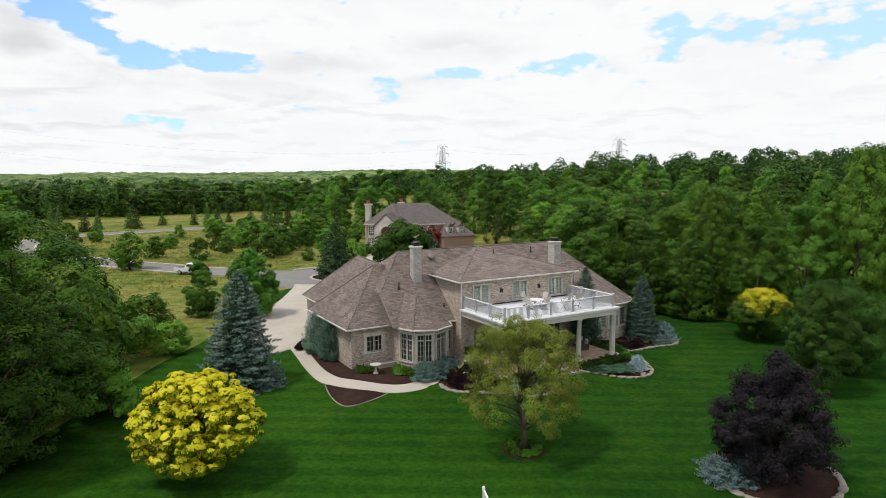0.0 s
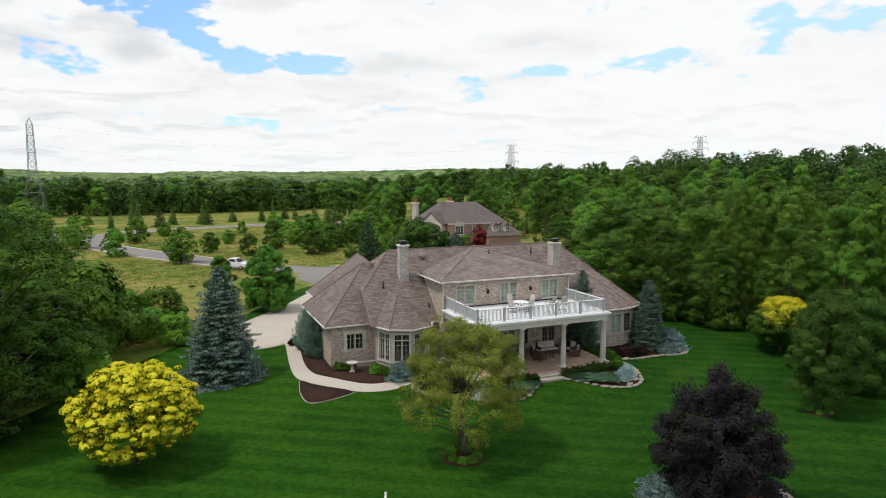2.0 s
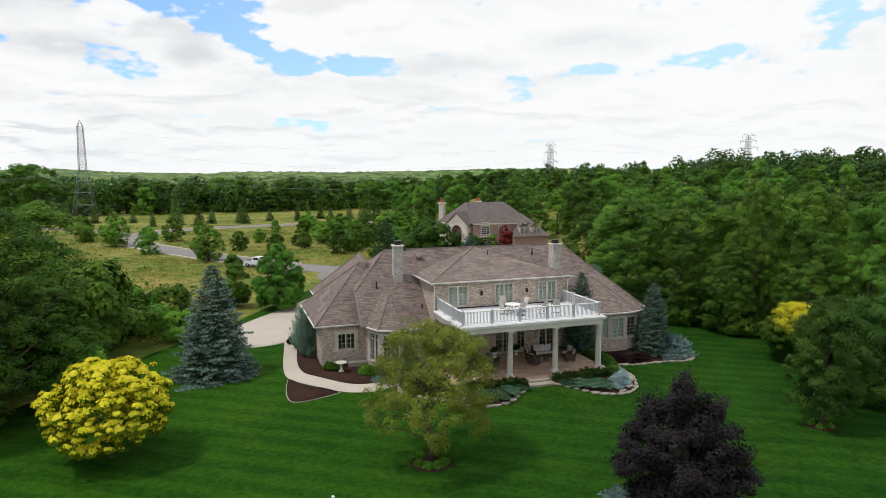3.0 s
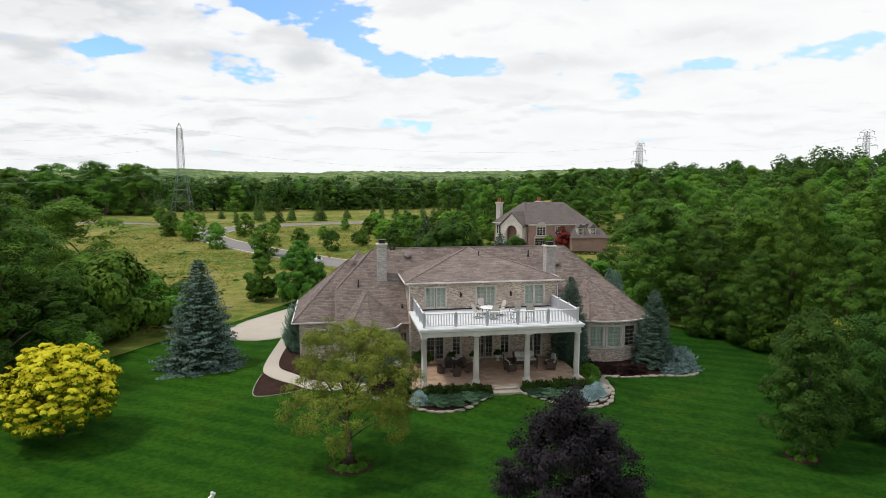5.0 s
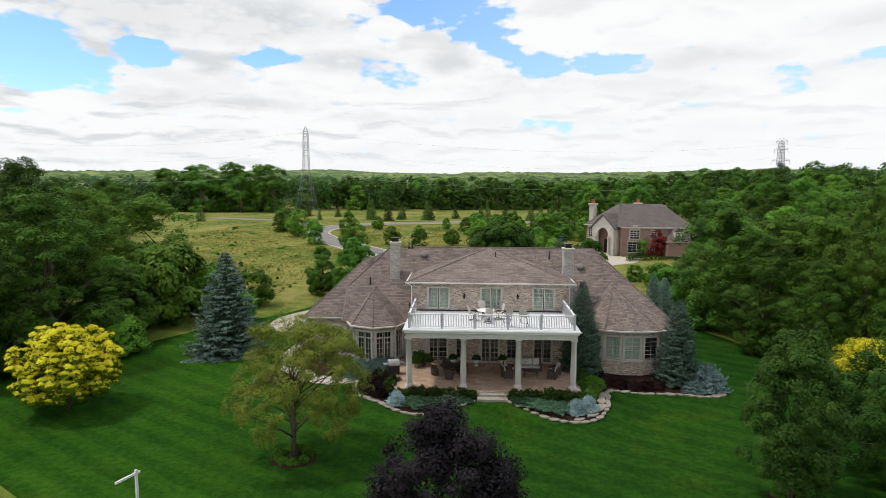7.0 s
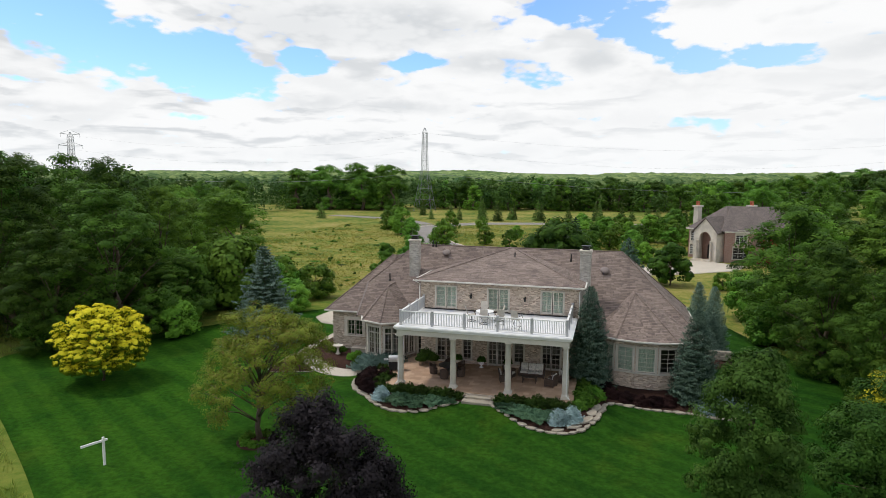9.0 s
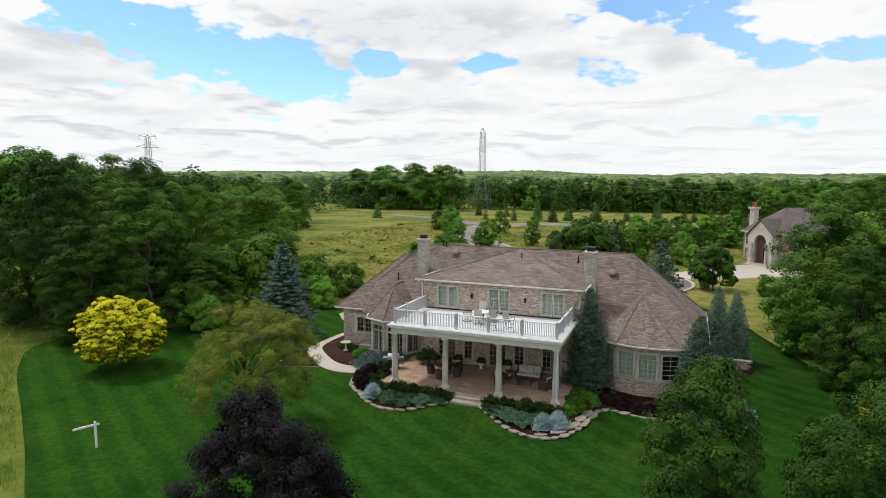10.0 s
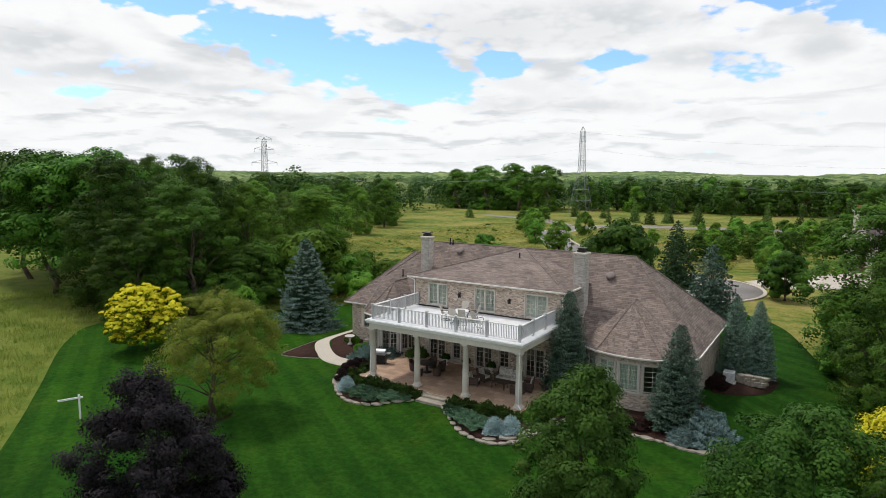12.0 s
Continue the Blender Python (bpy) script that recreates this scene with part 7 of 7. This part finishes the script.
nbp("wall", Shape().box(0.4, 9.2, 0.4, 12, 0, 5.9), M["brick"])
v = [(0, 0, 5.9), (9.6, 0, 5.9), (9.6, 12.4, 5.9), (0, 12.4, 5.9), (4.6, 5.6, 10.3), (4.9, 6.8, 10.3)]
nbp("roof", Shape().add(v, [(0, 1, 4), (1, 2, 5, 4), (2, 3, 5), (3, 0, 4, 5), (3, 2, 1, 0)]), M["roof_dark"])
nbp("fascia", Shape().box(-0.05, 9.65, -0.08, 0.0, 5.65, 5.92).box(-0.08, 0.0, 0, 12.4, 5.65, 5.92), M["cream"])
# entrance gable with its arch
s = Shape()
n = 12
arc = [(6.1 - 1.35 * math.cos(math.pi * k / n), 4.2 + 1.35 * math.sin(math.pi * k / n)) for k in range(n + 1)]
outer = [(3.4, 0), (3.4, 5.6), (6.1, 8.1), (8.8, 5.6), (8.8, 0)]
inner = [(7.45, 0)] + [(x, z) for x, z in reversed(arc)] + [(4.75, 0)]
poly = [(3.4, 0), (3.4, 5.6), (6.1, 8.1), (8.8, 5.6), (8.8, 0)] + inner
m = len(poly)
s.v = [(x, -1.6, z) for x, z in poly] + [(x, -1.1, z) for x, z in poly]
s.f = [tuple(range(m)), tuple(reversed(range(m, 2 * m)))] + [(i, m + i, m + (i + 1) % m, (i + 1) % m) for i in range(m)]
nbp("entrance_gable", s, M["lime"], None, "pale limestone entrance gable with a tall arch")
nbp("gable_wall", Shape().box(3.4, 3.8, -1.1, 0.4, 0, 5.6), M["lime"])
nbp("gable_wall", Shape().box(8.4, 8.8, -1.1, 0.4, 0, 5.6), M["lime"])
for x0, x1 in ((3.0, 6.1), (9.2, 6.1)):
    v = [(x0, -1.8, 5.3), (x1, -1.8, 8.2), (x1, 5.2, 8.2), (x0, 5.0, 5.3), (x0, -1.8, 5.55), (x1, -1.8, 8.45), (x1, 5.2, 8.45), (x0, 5.0, 5.55)]
    nbp("roof", Shape().add(v, [(3, 2, 1, 0), (4, 5, 6, 7), (0, 1, 5, 4), (1, 2, 6, 5), (2, 3, 7, 6), (3, 0, 4, 7)]), M["roof_dark"])
for x in (4.45, 7.75):
    nbp("column", Shape().lathe([(0.24, 0), (0.2, 0.2), (0.17, 3.6), (0.24, 3.9)], x, -1.9, 12), M["lime"])
nbp("door", Shape().box(5.2, 7.0, 0.30, 0.36, 0.3, 3.0), M["black"], None, "dark double front door")
for k in range(3):
    nbp("step", Shape().box(4.2 - 0.3 * k, 8.0 + 0.3 * k, -2.0 - 0.4 * k, -1.6, 0, 0.36 - 0.12 * k), M["concrete"])


def nb_window(x0, x1, y0, y1, z0, z1, side, arched=False):
    """Side 'f': the front (low y); 'e': the east face (high x)."""
    def b(s_, a0, a1, d0, d1, q0, q1):
        return s_.box(a0, a1, y0 - d1, y0 - d0, q0, q1) if side == "f" else s_.box(x1 + d0, x1 + d1, a0, a1, q0, q1)
    a0, a1 = (x0, x1) if side == "f" else (y0, y1)
    s_ = Shape()
    b(s_, a0 - 0.18, a0, 0.0, 0.12, z0 - 0.1, z1 + 0.2)
    b(s_, a1, a1 + 0.18, 0.0, 0.12, z0 - 0.1, z1 + 0.2)
    b(s_, a0, a1, 0.0, 0.12, z1, z1 + 0.2)
    b(s_, a0 - 0.25, a1 + 0.25, 0.0, 0.16, z0 - 0.22, z0 - 0.1)
    if arched:
        c, r = (a0 + a1) / 2, (a1 - a0) / 2 + 0.15
        for k in range(8):
            t0, t1 = math.pi * k / 8, math.pi * (k + 1) / 8
            b(s_, c - r * math.cos(t0), c - r * math.cos(t1), 0.0, 0.13, z1 + 0.15, z1 + 0.2 + r * max(math.sin(t0), math.sin(t1)) * 0.8)
    w_ = nbp("window", s_, M["lime"])
    g_ = Shape()
    b(g_, a0, a1, 0.01, 0.03, z0 - 0.1, z1)
    nbp("pane", g_, M["black"], w_, "dark window glass")
    k_ = Shape()
    for i in range(1, 3):
        q = a0 + (a1 - a0) * i / 3
        b(k_, q - 0.03, q + 0.03, 0.03, 0.06, z0, z1)
    for i in range(1, 4):
        q = z0 + (z1 - z0) * i / 4
        b(k_, a0, a1, 0.035, 0.055, q - 0.03, q + 0.03)
    nbp("glazing_bar", k_, M["white"], w_)


nb_window(1.0, 2.4, 0.4, 0, 3.5, 5.2, "f", True)
nb_window(0.9, 1.6, 0.4, 0, 0.9, 2.6, "f", True)
nb_window(1.9, 2.6, 0.4, 0, 0.9, 2.6, "f", True)
NB_FRONT = NB.copy()
NB = pose(35.4, 84.6, 0, 0, 0, -2)       # the main block, square to the road
nbp("wall", Shape().box(0.3, 14.6, 0.3, 13.2, 0, 5.9), M["brick"])
v = [(-0.5, 0, 5.9), (15, 0, 5.9), (15, 13.6, 5.9), (-0.5, 13.6, 5.9), (2.0, 6.8, 10.35), (10.0, 6.8, 10.35)]
nbp("roof", Shape().add(v, [(0, 1, 5, 4), (1, 2, 5), (2, 3, 4, 5), (3, 0, 4), (3, 2, 1, 0)]), M["roof_dark"])
nbp("fascia", Shape().box(0.2, 13.05, -0.06, 0.0, 5.65, 5.92), M["cream"])
nb_window(2.2, 4.0, 0.3, 0, 3.6, 5.2, "f", True)
nb_window(1.8, 4.4, 0.3, 0, 0.9, 2.8, "f")
nb_window(6.4, 7.4, 0.3, 0, 3.7, 5.2, "f")
nb_window(6.3, 7.6, 0.3, 0, 0.9, 2.6, "f")
nbp("balcony_rail", Shape().box(1.6, 4.6, -0.5, 0.3, 3.0, 3.1), M["lime"])
for k in range(9):
    nbp("baluster", Shape().box(1.66 + 0.35 * k, 1.74 + 0.35 * k, -0.46, -0.38, 3.1, 3.5), M["lime"])
nbp("handrail", Shape().box(1.6, 4.6, -0.5, -0.34, 3.5, 3.58), M["lime"])
# low garage wing with dormers
nbp("wall", Shape().box(9.0, 17.0, -2.6, 6.4, 0, 3.1), M["brick"])
v = [(8.7, -3, 3.1), (17.4, -3, 3.1), (17.4, 6.8, 3.1), (8.7, 6.8, 3.1), (11.6, 1.9, 6.7), (14.4, 1.9, 6.7)]
nbp("roof", Shape().add(v, [(0, 1, 5, 4), (1, 2, 5), (2, 3, 4, 5), (3, 2, 1, 0), (0, 4, 3)]), M["roof_dark"])
for x in (10.4, 13.2):
    d_ = nbp("dormer", Shape().box(x, x + 1.4, -1.9, 1.5, 3.3, 5.2), M["cream"])
    nbp("dormer_roof", Shape().add([(x - 0.15, -2.1, 5.2), (x + 1.55, -2.1, 5.2), (x + 0.7, -2.1, 6.1), (x - 0.15, 1.6, 5.2), (x + 1.55, 1.6, 5.2), (x + 0.7, 1.6, 6.1)], [(0, 1, 2), (3, 5, 4), (0, 2, 5, 3), (1, 4, 5, 2), (0, 3, 4, 1)]), M["roof_dark"], d_)
    nb_window(x + 0.3, x + 1.1, -1.9, 0, 3.9, 5.0, "f")
NB = NB_FRONT
for x, y, z0, z1 in ((-0.4, 3.4, 0, 9.9), (3.4, 14.5, 5.5, 9.9)):
    c_ = nbp("chimney", Shape().box(x - 0.55, x + 0.55, y - 0.55, y + 0.55, z0, z1).box(x - 0.75, x + 0.75, y - 0.75, y + 0.75, z1, z1 + 0.35), M["lime"], None, "pale stone chimney with red clay pots")
    for dx in (-0.25, 0.25):
        nbp("chimney_pot", Shape().lathe([(0.18, z1 + 0.35), (0.16, z1 + 1.0), (0.2, z1 + 1.05), (0.18, z1 + 1.2)], x + dx, y, 10), M["red_clay"], c_)
# its forecourt, hedges and a red tree
sheet("driveway", [(17.5, 69), (20.5, 64), (28, 68), (36, 74), (39, 80), (35, 84), (31, 86.5), (27, 84), (23, 77)], 0.05, M["concrete"], "pale concrete forecourt before the neighbour's house", "driveway", 0.2)


def hedge(pts, w, h, label):
    line = curve_through([Vector(p) for p in pts], 8)
    g_ = np.random.default_rng(len(pts))
    P, N_ = [], []
    for a, b in zip(line, line[1:]):
        m_ = int((b - a).length * 150)
        t = g_.random((m_, 1))
        u = g_.uniform(-1, 1, m_)
        top = g_.random(m_) < 0.5
        side = np.where(top, u, np.sign(u))
        z = np.where(top, h, g_.uniform(0.05, h, m_))
        d = (b - a).normalized()
        base = np.array([[a.x, a.y]]) * (1 - t) + np.array([[b.x, b.y]]) * t
        P.append(np.stack([base[:, 0] - d.y * side * w / 2, base[:, 1] + d.x * side * w / 2, z], 1))
        N_.append(np.stack([-d.y * side * (~top), d.x * side * (~top), top * 1.0], 1) + 0.5 * g_.normal(size=(m_, 3)))
    ob = new("hedge", cards("hedge", np.concatenate(P), np.concatenate(N_), 0.11, M["hedge"], g_))
    tagged(ob, label, "hedge", "hedges")


hedge([(36.5, 80), (39, 84), (43, 84.5), (47, 82)], 0.9, 0.7, "clipped low green hedge curving round the forecourt")
hedge([(35, 76), (39, 78), (44, 78.5), (49, 76)], 0.9, 0.7, "clipped low green hedge curving round the forecourt")
plant("red_tree", broadleaf(81, 5.6, 3.3, 0.4, 0.2, 110, 40, 0.6, M["leaf_red"], lumps=0.35), 43.0, 86.0, "small round dark red tree before the neighbour's house", "tree")
plant("young_tree", broadleaf(82, 3.6, 1.5, 0.4, 0.2, 60, 40, 0.5, M["leaf_light"], lumps=0.35), 40.2, 85.2, "small pale green tree before the neighbour's house", "tree")

hy = turned("fire_hydrant", -6.4, 80.2, 0.0, 0, "small red fire hydrant beside the road", "hydrant")
under("barrel", Shape().lathe([(0.16, 0), (0.16, 0.06), (0.11, 0.1), (0.11, 0.55), (0.14, 0.58), (0.12, 0.68), (0.03, 0.76)], n=12), M["red_clay"], hy, "", True)
for w in (-0.16, 0.16):
    under("nozzle", Shape().tube([(0, 0, 0.42), (w, 0, 0.42)], 0.05, 8), M["red_clay"], hy)
